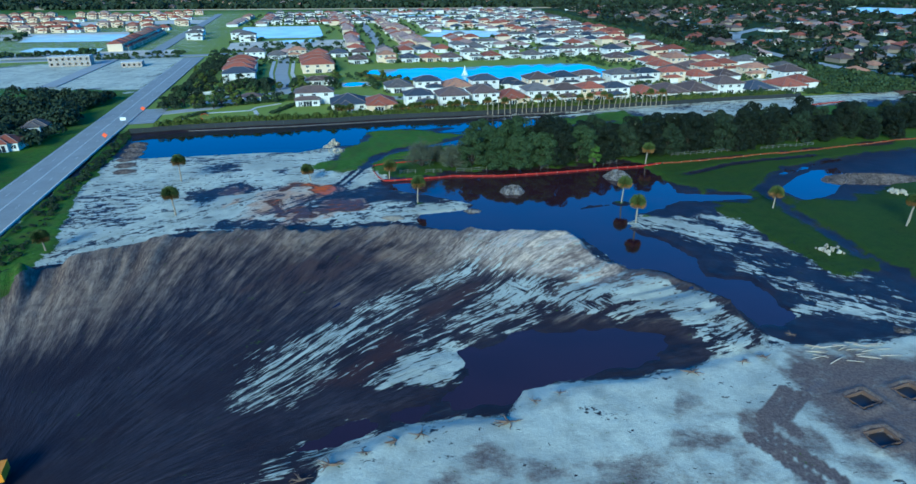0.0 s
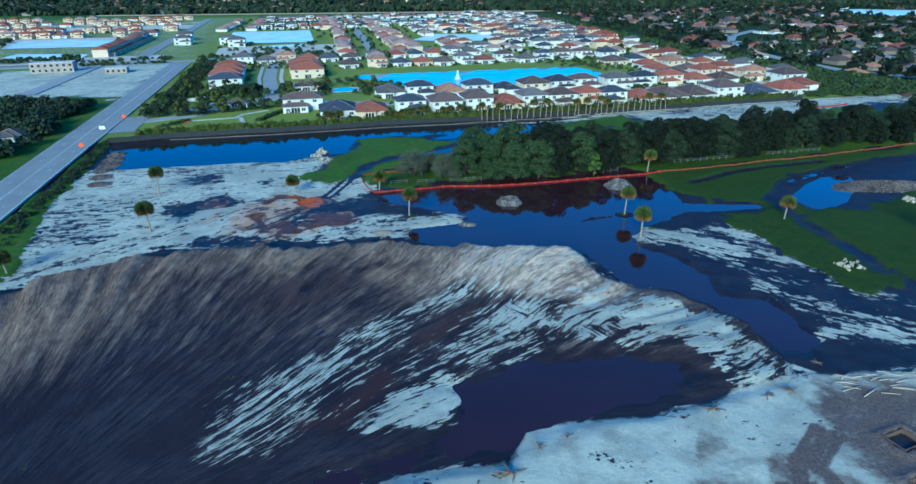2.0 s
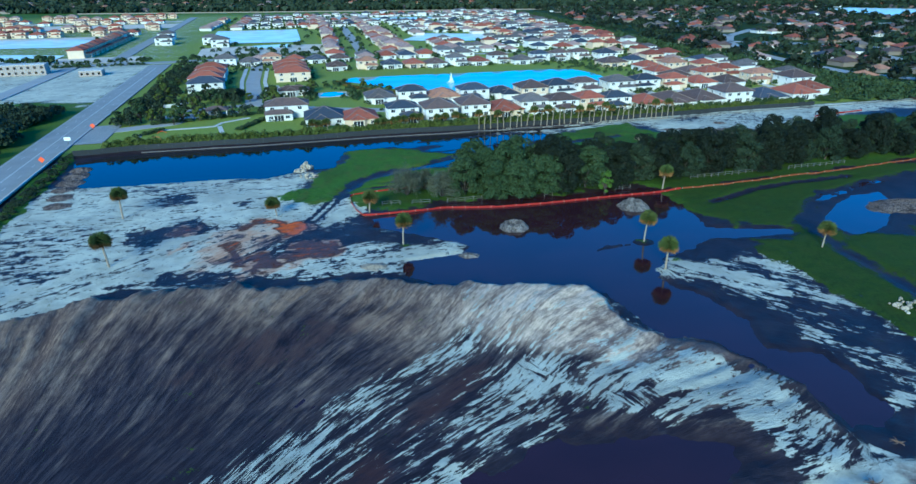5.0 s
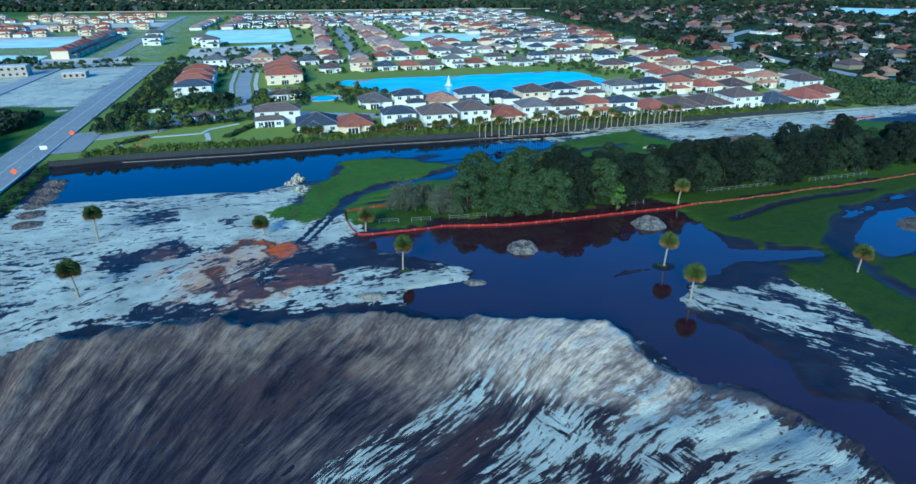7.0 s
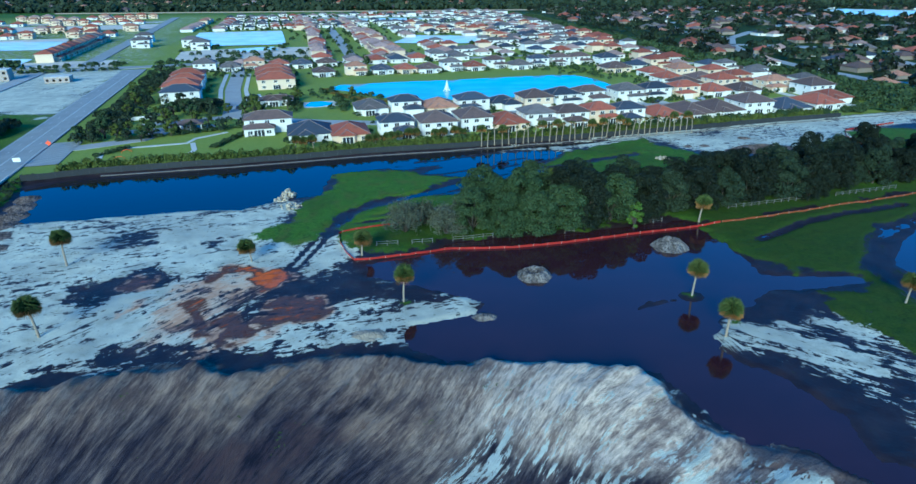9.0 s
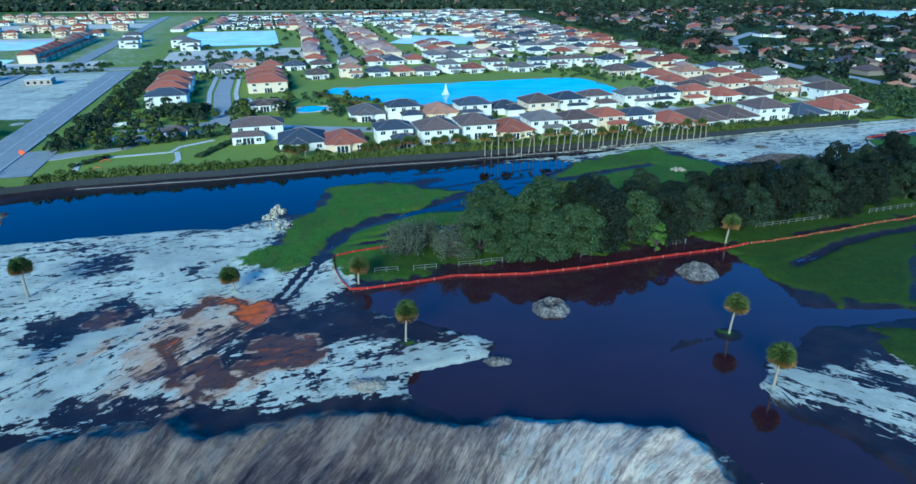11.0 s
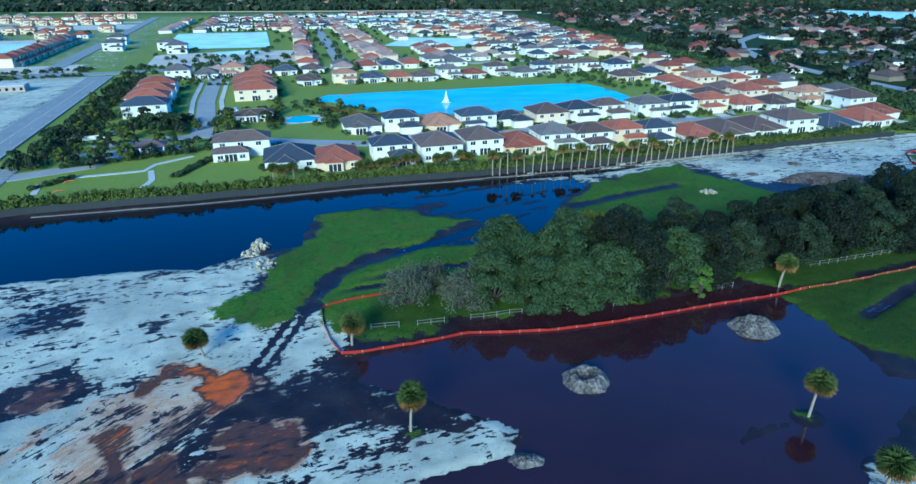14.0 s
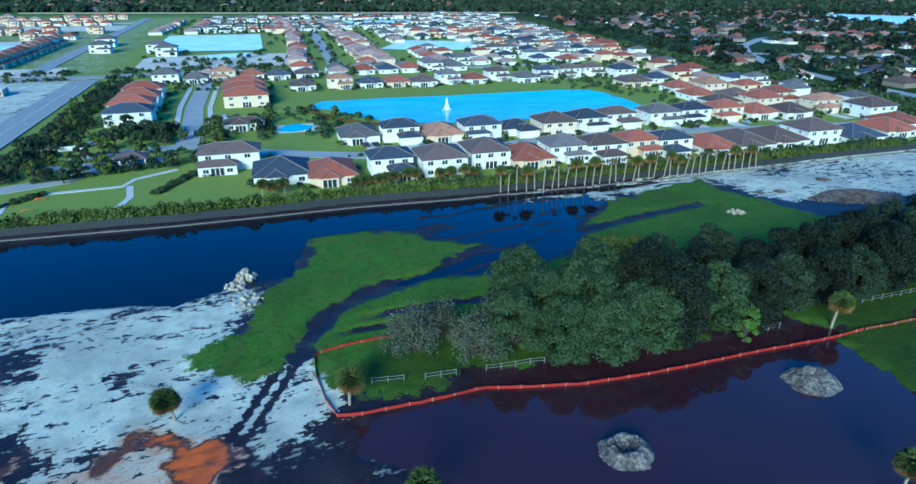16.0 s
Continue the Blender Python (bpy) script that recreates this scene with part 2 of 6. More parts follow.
# ---- mesh helpers ----
class Build:
    """Collects corners and faces of one mesh."""

    def __init__(self):
        self.v, self.f = [], []

    def add(self, verts, faces):
        o = len(self.v)
        self.v += [tuple(p) for p in verts]
        self.f += [tuple(i + o for i in f) for f in faces]
        return self

    def box(self, x0, y0, z0, x1, y1, z1, m=None):
        vs = [Vector((x, y, z)) for z in (z0, z1) for x, y in ((x0, y0), (x1, y0), (x1, y1), (x0, y1))]
        if m is not None:
            vs = [m @ p for p in vs]
        return self.add(vs, [(3, 2, 1, 0), (4, 5, 6, 7), (0, 1, 5, 4), (1, 2, 6, 5), (2, 3, 7, 6), (3, 0, 4, 7)])

    def tube(self, pts, radii, sides=7, caps=True):
        rings = []
        pts = [Vector(p) for p in pts]
        for i, p in enumerate(pts):
            d = (pts[min(i + 1, len(pts) - 1)] - pts[max(i - 1, 0)]).normalized()
            a = d.orthogonal().normalized()
            b = d.cross(a)
            rings.append([p + radii[i] * (a * math.cos(k * 2 * math.pi / sides) + b * math.sin(k * 2 * math.pi / sides)) for k in range(sides)])
        faces = []
        for i in range(len(rings) - 1):
            for k in range(sides):
                j = (k + 1) % sides
                faces.append((i * sides + k, i * sides + j, (i + 1) * sides + j, (i + 1) * sides + k))
        if caps:
            faces += [tuple(range(sides - 1, -1, -1)), tuple((len(rings) - 1) * sides + k for k in range(sides))]
        return self.add([p for r in rings for p in r], faces)

    def mesh(self, name, material, smooth=False):
        me = bpy.data.meshes.new(name)
        me.from_pydata(self.v, [], self.f)
        me.materials.append(material)
        if smooth:
            me.shade_smooth()
        return me


def part(name, build, material, parent, label="", smooth=False):
    ob = new(name, build if isinstance(build, bpy.types.Mesh) else build.mesh(name, material, smooth))
    ob.parent = parent
    return tagged(ob, label)


def thing(name, m, label, category, group="", kind=""):
    ob = new(name)
    ob.matrix_basis = m
    return tagged(ob, label, category, group, kind)


def array_mesh(name, verts, quads, material, smooth=False):
    """A large mesh from arrays: corners (n, 3), faces (m, 3 or 4)."""
    me = bpy.data.meshes.new(name)
    k = quads.shape[1]
    me.vertices.add(len(verts))
    me.vertices.foreach_set("co", verts.astype(np.float32).ravel())
    me.loops.add(quads.size)
    me.loops.foreach_set("vertex_index", quads.astype(np.int32).ravel())
    me.polygons.add(len(quads))
    me.polygons.foreach_set("loop_start", np.arange(0, quads.size, k, dtype=np.int32))
    me.update(calc_edges=True)
    me.materials.append(material)
    if smooth:
        me.shade_smooth()
    return me

# ---- the site in plan ----
CANAL = [(-113, 74), (-96, 86.6), (-57, 93.1), (-15, 102.6), (17, 107), (52, 113.4), (80, 118), (45, 103), (20, 96), (-5, 88),
         (-23, 82), (-24, 63), (-33, 61), (-44, 53), (-62, 53), (-88, 48), (-100, 46)]
SHALLOWS = [(-8, 90), (17, 104), (52, 110), (84, 116), (58, 104), (42, 84), (38, 70), (22, 60), (-2, 58), (10, 67), (17, 75), (0, 82)]
POND = [(-9, 17.5), (4, 21.5), (9, 26), (14, 28), (28, 29.5), (40, 31), (52, 33), (62, 36), (70, 37), (76, 32), (83, 28), (75, 20), (73, 6), (84, 5), (96, 3.5), (96, 0), (72, -1), (60, -6),
        (51, -19), (57, -26), (63, -36), (61, -44), (69, -47), (71, -60), (67, -65), (62, -64), (58, -49), (46, -41), (40, -25),
        (29, -23.5), (17, -20.5), (7, -19), (1, -16), (0, -12), (1, -9), (13, -5), (16, -1), (2, 6), (-8, 12)]
SIDE_POND = [(103, 8), (112, 17), (122, 25), (132, 28), (130, 19), (117, 4), (106, -2)]
SPOIL = [(-84, -42), (-74, -36), (-59, -22), (-41, -19), (-32, -15), (-24, -20), (-10, -15), (4, -19), (17, -21), (37, -24.5), (44, -38), (47, -39.5), (53.5, -42), (57, -48),
         (60, -55), (62.5, -65), (60, -70), (38, -76), (19, -79), (16, -85), (2, -87), (-8, -93), (-16, -106), (-20, -150), (-120, -150), (-96, -60)]
SAND_WEST = [(-98, -20), (-106, 20), (-104, 46), (-88, 49), (-76, 53), (-44, 54), (-33, 60), (-27, 54), (-31, 44), (-37, 38), (-36, 31),
             (-12, 32), (-9, 19), (-22, 11), (-5, 0), (14, 2), (13, -6), (2, -9), (0, -15), (-10, -13), (-32, -13), (-41, -17), (-59, -20),
             (-74, -34), (-84, -40)]
SAND_EAST = [(60, -12), (75, -9), (83, -14), (88, -40), (104, -58), (120, -66), (88, -67), (74, -62), (72, -46), (64, -30)]
SAND_SOUTH = [(-8, -94), (2, -88), (16, -86), (19, -80), (38, -77), (61, -71.5), (87, -67), (150, -75), (150, -150), (-22, -150), (-16, -106)]
SAND_NORTH = [(60, 116), (72, 116), (90, 117), (97, 100), (106, 95), (160, 105), (178, 125), (260, 148), (260, 168), (189, 149), (145, 141), (96, 128)]
LOT = [uv(-112, 215), uv(-112, 366), uv(-190, 366), uv(-240, 340), uv(-240, 250)]
STREAKS = [(-26, -80), (-20, -71), (-6, -60), (10, -40), (17, -28), (37, -28), (46, -42), (58, -52), (60, -66), (52, -62), (27, -59), (12, -66),
           (11, -77), (0, -80), (-4, -74), (-12, -76), (-20, -82)]
GRASSES = [
    [(-23, 82), (-11, 86), (0, 82), (17, 75), (7, 67), (2, 60), (-9, 57), (-15.5, 49), (-17.5, 41), (-20, 31), (-27, 29), (-36, 31), (-37, 39), (-31, 44), (-28, 54), (-23, 62)],
    [(-15, 42), (-11.5, 50), (3, 58), (24, 62), (40, 70), (55, 62), (100, 70), (190, 95), (210, 70), (183, 64), (138, 50), (92, 38), (80, 35), (72, 38.5), (62, 37.5), (40, 32), (20, 30), (10, 28.5), (4, 24), (-7, 20.5), (-14, 28)],
    [(42, 82), (59, 103), (89, 117), (97, 100), (104, 92), (110, 76), (86, 70), (51, 66)],
    [(72, 31), (92, 37), (116, 44), (140, 50), (190, 64), (220, 64), (200, 50), (160, 44), (136, 36), (116, 29), (104, 12), (96, 5), (80, 5), (73, 17)],
    [(78, -7), (92, 3), (102, 6), (102, -10), (101, -26), (99, -44), (86, -43), (83, -24)],
    [(97, -4), (104, -3), (116, 0), (128, 4), (150, 14), (230, 30), (230, -60), (130, -66), (104, -50), (97, -30)],
    [(169, 120), (199, 125), (230, 110), (201, 98), (169, 85)],
    [(80, -2), (90, -1), (92, -5), (80, -6)],
]
TRACK = [(-24, 9), (-23, 17), (-19, 28), (-18, 38), (-15, 47), (-7, 55), (0, 59), (12, 66), (26, 72), (42, 81), (59, 89), (79, 97)]
TRACK_EAST = [(98, -44), (98.5, -24), (97, -9), (99, 8), (109, 21), (131, 34), (157, 44), (190, 52)]
TRACK_WET = [(-13, 44), (-10, 45), (0, 47.5), (18, 51), (32, 55)]
TRACK_SMALL = [(-17, 38), (-12, 40.5), (-6, 42), (2, 43.5)]
TRACK_MID = [(76, 20), (84, 24), (98, 32), (112, 37), (132, 42)]
BANK = [(-116, 81), (-96, 88.5), (-77, 91.5), (-58, 94.5), (-37, 99), (-15, 104), (16, 108.5), (52, 115.5), (92, 123), (139, 134.5), (186, 145), (260, 160)]
OCHRE = [[(-33.5, 13.5), (-31.5, 15.6), (-29.5, 14), (-27, 15.8), (-25.2, 15), (-24.6, 10.5), (-27.1, 9.6), (-30, 11.6), (-32.4, 11.2)]]
BROWN = [[(-41, 13.5), (-37, 15), (-34, 12), (-33.5, 9), (-37, 8.2), (-40, 10)], [(-35, -8), (-32, -6), (-30, -3.6), (-25.5, -2), (-24.6, -5), (-28, -10.6), (-30.4, -12.4), (-33, -11)],
         [(-27, 2.7), (-22.5, 3.8), (-18, 0.8), (-17, -0.5), (-22, -2.5), (-25, -2.6)], [(-54.5, -0.8), (-52, 2), (-48.5, 3.6), (-47, 1.8), (-49.5, -1.5), (-51, -4), (-53, -3.8)],
         [(-56, 13.2), (-47.7, 15), (-46, 13.2), (-53.6, 10.2)], [(-42, 2), (-38.5, 2.8), (-36, 0.3), (-38.6, -0.5)], [(-44, -5.4), (-38.7, -4), (-36, -5.7), (-41.7, -7.6)]]
PINK = [(-47, -13), (-46, 0), (-45, 12), (-35, 17), (-24, 10), (-26, 5), (-32, 1), (-35.5, -6.7), (-39, -13.6)]
RUTS = [(-18.5, 36), (-19.3, 33.4), (-21.2, 25.4), (-22.9, 18.4), (-24.2, 14.6), (-23.1, 9.7), (-19, 5.4)]
BASIN = [(10, -70), (17, -65), (28, -61), (37, -62), (46, -63.5), (50, -69), (46, -74), (37, -77), (25, -79), (17, -84.5), (11, -84), (-2, -88), (-12, -92), (9, -77)]
DARK_WEST = [(-24, 12), (-10, 18), (0, 14), (2, 4), (-8, 3), (-18, 0), (-26, 4)]


# ---- ground: one sheet to the horizon ----
def axis(lo, hi, d, far):
    a = list(np.arange(lo, hi + d / 2, d))
    s = d
    while a[-1] < far:
        s *= 1.16
        a.append(a[-1] + s)
    s = d
    while a[0] > -far:
        s *= 1.16
        a.insert(0, a[0] - s)
    return np.array(a)


gx, gy = axis(-118, 165, 0.62, 4600), axis(-112, 136, 0.62, 4600)
GX, GY = np.meshgrid(gx, gy)
x, y = GX.ravel(), GY.ravel()
rag = fbm(x, y, 9, 3) * 5 + fbm(x, y, 2.2, 8, 3) * 1.6
GV = -SU * x + CU * y
GU = CU * x + SU * y

bank_d, bank_s = from_line(x, y, BANK)
north = inside(x, y, [*BANK, (4600, 1100), (4600, 4600), (-4600, 4600), (-4600, -900), (-2000, -500), uv(-112, -200), uv(-112, 105)])
grass = np.zeros(x.shape)
for g in GRASSES:
    grass = np.maximum(grass, step(-2.2, 2.2, inside(x, y, g) + rag * 1.0))
verge = step(-1, 1, inside(x, y, [uv(-99, -200), uv(-99, 112), uv(-93, 100), uv(-92, 30), uv(-88, 0), uv(-84, -20), uv(-86, -60), uv(-84, -200)]) + rag * 0.6)
grass = np.maximum(grass, verge)
track = np.zeros(x.shape)
for line, wide in ((TRACK, 2.1), (TRACK_EAST, 2.4), (TRACK_MID, 1.6), (TRACK_WET, 1.3), (TRACK_SMALL, 0.9)):
    d, s = from_line(x + rag * 0.25, y + rag * 0.25, line)
    track = np.maximum(track, step(0, 10, s) * step(wide + 0.8, wide - 0.8, d) * (0.75 + 0.25 * np.sin(d * 3.0)))
grass = grass * (1 - 0.96 * track)

sand = np.zeros(x.shape)


def cover(pts, amount, soft=2.5, ragged=0.8):
    global sand
    w = step(-soft, soft, inside(x, y, pts) + rag * ragged)
    sand = sand * (1 - w) + amount * w


cover(SAND_WEST, 0.76)
cover([(-98, -20), (-100, 10), (-82, 4), (-62, -16), (-74, -34), (-84, -40)], 0.64, 6)
cover([(-60, 42), (-30, 52), (-30, 30), (-40, 22), (-62, 20), (-75, 30)], 0.86, 5)
cover([(-52, 18), (-20, 14), (-24, 2), (-56, -10), (-70, -4)], 0.80, 4)
cover([(-71, 34.4), (-69, 39), (-60, 37.4), (-58, 31.6), (-65.2, 28)], 0.22, 2)
cover([(-66, 11.5), (-60, 13), (-56, 18.6), (-52, 24), (-51, 18.2), (-46, 14.6), (-48.5, 9.5), (-56, 7.5), (-57, 3), (-60, 1)], 0.12, 1.6)
cover([(-44, -4), (-38, -3), (-35, -6), (-42, -8.5)], 0.2, 1.5)
cover([(-40, 8), (-34, 8.6), (-28.8, 9.2), (-23, 6.3), (-18, 0.8), (-13, -2.5), (-16.3, -4.4), (-21, -3), (-25, -5.5), (-28, -11), (-33, -12), (-35, -8), (-31.4, 0.9)], 0.3, 1.8)
cover([(-45, 33.5), (-40.5, 33), (-43.9, 26.4), (-49.2, 30)], 0.3, 2)
cover([(-54, -8), (-50, -10), (-42, -9.5), (-35, -11.6), (-31, -14.4), (-36, -15.5), (-50, -16.5)], 0.22, 2)
cover([(-26, -14), (-8, -13), (4, -4), (13, 2), (8, 4), (-4, -2), (-14, -6)], 0.6, 2)
cover([(-56, 56), (-50, 60), (-45, 59), (-46, 54), (-52, 53)], 0.7, 1.5, 0.6)
cover(DARK_WEST, 0.1, 3)
cover(SAND_EAST, 0.30, 3, 1.2)
cover([(53, -14), (60, -12), (67, -12), (72, -17), (76, -25), (70, -29), (63, -24), (56, -21)], 0.66, 2, 1.0)
cover([(74, -13), (82, -10), (85, -22), (84, -34), (90, -46), (84, -46), (79, -32), (75, -22)], 0.52, 2, 1.0)
cover([(65, -42), (72, -38), (79, -48), (90, -58), (84, -60), (73, -50)], 0.56, 2, 1.0)
cover([(63, -57), (71, -55), (78, -59), (73, -62), (67, -60)], 0.58, 1.5, 1.0)
cover(SAND_NORTH, 0.70, 3, 1.2)
cover([(18, 106), (52, 114), (90, 122), (97, 110), (74, 107), (58, 104), (40, 103), (24, 102)], 0.62, 3, 1.2)
spoil_d = inside(x, y, SPOIL) + fbm(x, y, 7, 21, 4) * 3.2
spoil = step(-0.6, 0.6, spoil_d)
sand = sand * (1 - spoil)
cover(STREAKS, 0.40, 4, 1.5)
cover([(-26, -82), (-20, -68), (-12, -59), (-3, -48), (13, -37), (20, -41), (9, -53), (-4, -66), (-14, -79)], 0.43, 2.5, 0.9)
cover([(-12, -78), (-2, -63), (6, -53), (15, -43), (18, -45), (9, -57), (2, -66), (-5, -78)], 0.16, 2.5, 0.8)
cover([(14, -48), (24, -43), (36, -47), (44, -52), (40, -60), (28, -60), (17, -63), (8, -66)], 0.52, 3, 1.2)
cover([(40, -47), (54, -49), (59, -57), (62, -67), (63, -72), (54, -74), (50, -66), (44, -60)], 0.68, 2.0, 0.8)
cover(BASIN, 0.06, 2.5, 1.0)
cover([(46, -59), (56, -57), (61, -65), (63, -72), (55, -74.5), (50, -71), (48, -64)], 0.60, 1.5, 0.6)
cover([(12, -62), (20, -59), (30, -56), (42, -57), (47, -61), (38, -60.5), (28, -59.5), (18, -63.5), (11, -68)], 0.52, 1.5, 0.6)
cover([(14, -21), (26, -22), (40, -25), (44, -38), (42, -45), (32, -43), (20, -39), (12, -33), (8, -26)], 0.16, 4)
cover([(-3, -79), (1, -73), (8, -67), (11, -72), (9, -78)], 0.76, 2.0, 0.9)
cover([(-16, -98), (-10, -92), (-4, -89), (-8, -95)], 0.55, 2, 1)
cover(SAND_SOUTH, 1.08, 1.2, 0.5)
stain = 0.85 * step(-5, 5, inside(x, y, [(58, -79), (66, -72), (110, -70), (110, -125), (72, -112), (62, -92)]) + rag * 1.4)
stain = np.maximum(stain, 0.5 * step(-4, 5, inside(x, y, [(24, -93), (36, -92), (44, -98), (40, -108), (26, -102)]) + rag * 1.4))
stain = np.maximum(stain, 0.9 * step(-2, 2, inside(x, y, [(45, -40), (52, -43), (57, -48), (54, -49), (46, -44)]) + rag * 0.4))
stain = np.maximum(stain, 0.62 * step(0.0, 0.5, fbm(x * 0.6, y, 6, 91, 4)) * step(1, 5, inside(x, y, SAND_SOUTH)))
for pts, amount in (([(47.5, -88.0), (49.9, -86.7), (54.1, -87.0), (54.1, -89.6), (57.6, -92.1), (56.5, -94.0), (53.4, -93.4), (49.4, -92.0), (46.4, -91.0)], 0.62), ([(60.1, -77.7), (62.8, -75.8), (66.1, -76.5), (70.8, -79.2), (72.3, -81.7), (70.3, -84.6), (66.2, -81.6), (62.1, -80.6), (59.2, -80.3)], 0.8), ([(40.9, -81.1), (43.7, -83.0), (46.6, -87.4), (43.3, -88.4), (39.3, -88.8), (39.3, -84.6)], 0.45)):
    stain = np.maximum(stain, amount * step(-1.2, 1.2, inside(x, y, pts) + rag * 0.7))
for line in ([(47.6, -91.5), (49.2, -93.8), (50.4, -96.5), (51.8, -98.6)], [(50.1, -90.5), (51.8, -93.9), (53.6, -96.5), (54.8, -98.8)], [(57.2, -81.7), (54.1, -84.9), (51.4, -87.3), (50.3, -89.6)], [(59.4, -82.7), (56.0, -85.4), (53.3, -88.1), (53.6, -90.6)]):
    d, s = from_line(x, y, line)
    stain = np.maximum(stain, 0.95 * step(0.8, 0.3, np.abs(d - 0.55)))
track_w = track * step(-3, 3, inside(x, y, SAND_WEST))
sand = sand * (1 - 0.75 * track_w)
rut_d, _ = from_line(x, y, RUTS)
on_sand = step(-1, 2, inside(x, y, SAND_WEST))
sand = np.where(rut_d < 2.6, np.maximum(sand, on_sand * step(2.6, 1.8, rut_d) * 0.75 * step(14, 18, y)), sand)
sand = sand - 1.1 * on_sand * step(0.75, 0.35, np.abs(rut_d - 1.05)) * step(-2, 4, y) - 0.5 * on_sand * step(4.5, 1.5, rut_d) * step(17, 12, y)
lot = step(-3, 3, inside(x, y, LOT) + rag)
strip = step(-2, 2, inside(x, y, [uv(-117, 195), uv(-117, 360), uv(-132, 366), uv(-140, 250)]) + rag * 0.4)
estate = step(0.0, 2.0, north - 1.5)
sand = np.maximum(sand * (1 - estate), np.maximum(lot * 0.95, strip * 1.0))
works = estate * step(-15, 15, inside(x, y, [uv(-96, 385), uv(-100, 1010), uv(-900, 1010), uv(-900, 400), uv(-330, 372)]) + rag * 4)
sand = np.maximum(sand, works * 0.62)
grass = np.maximum(grass, estate * (1 - lot) * (1 - strip) * (1 - 0.42 * works))
beach = step(1.0, 0.4, np.abs(bank_d - 1.0)) * (1 - estate) * (bank_s > 14)
sand = np.maximum(sand, beach * 0.05)
ochre = np.zeros(x.shape)
for o, amount in [(o, 1.0) for o in OCHRE] + [(o, 0.64) for o in BROWN]:
    ochre = np.maximum(ochre, amount * step(-2.6, 2.0, inside(x, y, o) + rag * 2.0))
ochre = np.maximum(ochre, 0.36 * step(-4, 5, inside(x, y, PINK) + rag))
rust = step(-2, 3, inside(x, y, [(-12, -78), (-2, -63), (6, -53), (15, -43), (18, -45), (9, -57), (2, -66), (-5, -78)]) + rag * 0.8) * 0.8
rust = np.maximum(rust, step(-2, 4, inside(x, y, [(-30, -36), (-12, -30), (4, -32), (-6, -42), (-24, -52), (-36, -50)]) + rag * 2) * 0.55)
rust = np.maximum(rust, step(-1.5, 1.5, inside(x, y, [(45, -40), (53, -42.5), (56, -47.5), (49, -49), (44, -45)]) + rag * 0.4))

# heights
h = 0.22 + 0.22 * fbm(x, y, 14, 31) + 0.10 * fbm(x, y, 1.8, 33, 3)
h = h + 0.30 * grass * (1 - estate) + 0.15 * sand
deep = np.maximum(inside(x, y, CANAL), inside(x, y, POND)) + rag * 0.42
deep = np.maximum(deep, inside(x, y, SIDE_POND) + rag * 0.2)
h = np.minimum(h, h - (h + 0.55) * step(-1.2, 1.8, deep) * (1 - grass * 0.9) * (1 - 0.98 * spoil))
shal = step(-3, 3, inside(x, y, SHALLOWS) + rag * 0.5)
ang = radians(22)
sx, sy = math.cos(ang) * x + math.sin(ang) * y, -math.sin(ang) * x + math.cos(ang) * y
h = h * (1 - shal * (1 - grass)) + shal * (1 - grass) * (-0.09 + 0.38 * fbm(sx * 0.16, sy, 2.0, 41, 3))
h = h + 0.3 * shal * (1 - grass) * step(0.25, 0.6, sand)
h = h - (0.16 + 0.03 * step(33, 42, y) * step(60, 20, x)) * track * (1 - spoil)
bar = step(-4, 4, inside(x, y, [(36, -6), (46, -1), (58, 1), (70, -4), (66, -10), (56, -12), (46, -9)]) + rag * 0.8)
h = h * (1 - bar) + bar * (0.02 + 0.42 * fbm(sx * 0.3, sy, 3.0, 45, 3))
for px, py, pr in ((55, -1.8, 1.6), (54.7, -15.9, 1.5), (0, 0, 1.4), (58.5, -11.5, 2.0)):
    q = np.hypot(x - px, (y - py) * 1.3)
    h = np.maximum(h, 0.28 - 0.3 * step(0.6 * pr, 1.5 * pr, q + rag * 0.15))
    grass = np.maximum(grass, step(1.1 * pr, 0.5 * pr, q + rag * 0.5) * 0.55)
# the spoil: a scalloped crest above the water, sinking gently behind it
crest = spoil * step(-104, -60, y + 0.0 * x)
theta = np.arctan2(y + 108, x + 46) + 0.05 * fbm(x, y, 30, 71, 2)
rr = np.hypot(x + 46, y + 108)
gully = fbm(theta * 60, rr * 0.05, 3.2, 51, 4)
crest_d, _ = from_line(x, y, SPOIL[:15])
crest_d = crest_d + fbm(x, y, 7, 21, 4) * 3.2
ribs = fbm(theta * 60, rr * 0.03, 1.5, 55, 3)
spur = 1 - np.abs(fbm(theta * 60, rr * 0.04, 9, 57, 2)) * 4
basin = step(-3, 3, inside(x, y, BASIN) + rag * 0.8)
h = h + spoil * (1 - basin) * (1 - 0.85 * step(54, 59, x) * step(-60, -65, y)) * (0.75 * np.clip(spur, -0.6, 1) * step(20, 4, crest_d) * step(0, 2.5, spoil_d) + 1.25 * (1 - 0.7 * step(44, 56, x)) * step(0.0, 3.0, spoil_d) * step(34, 5, crest_d) + (1.7 * gully + 0.7 * ribs) * step(26, 3, crest_d) * step(0, 2, spoil_d) + 0.25 * gully + 0.12 * ribs)
h = np.where(basin > 0.05, h * (1 - basin) + basin * (-0.10 + 0.13 * fbm(x * 0.5, y, 3, 95, 3)), h)
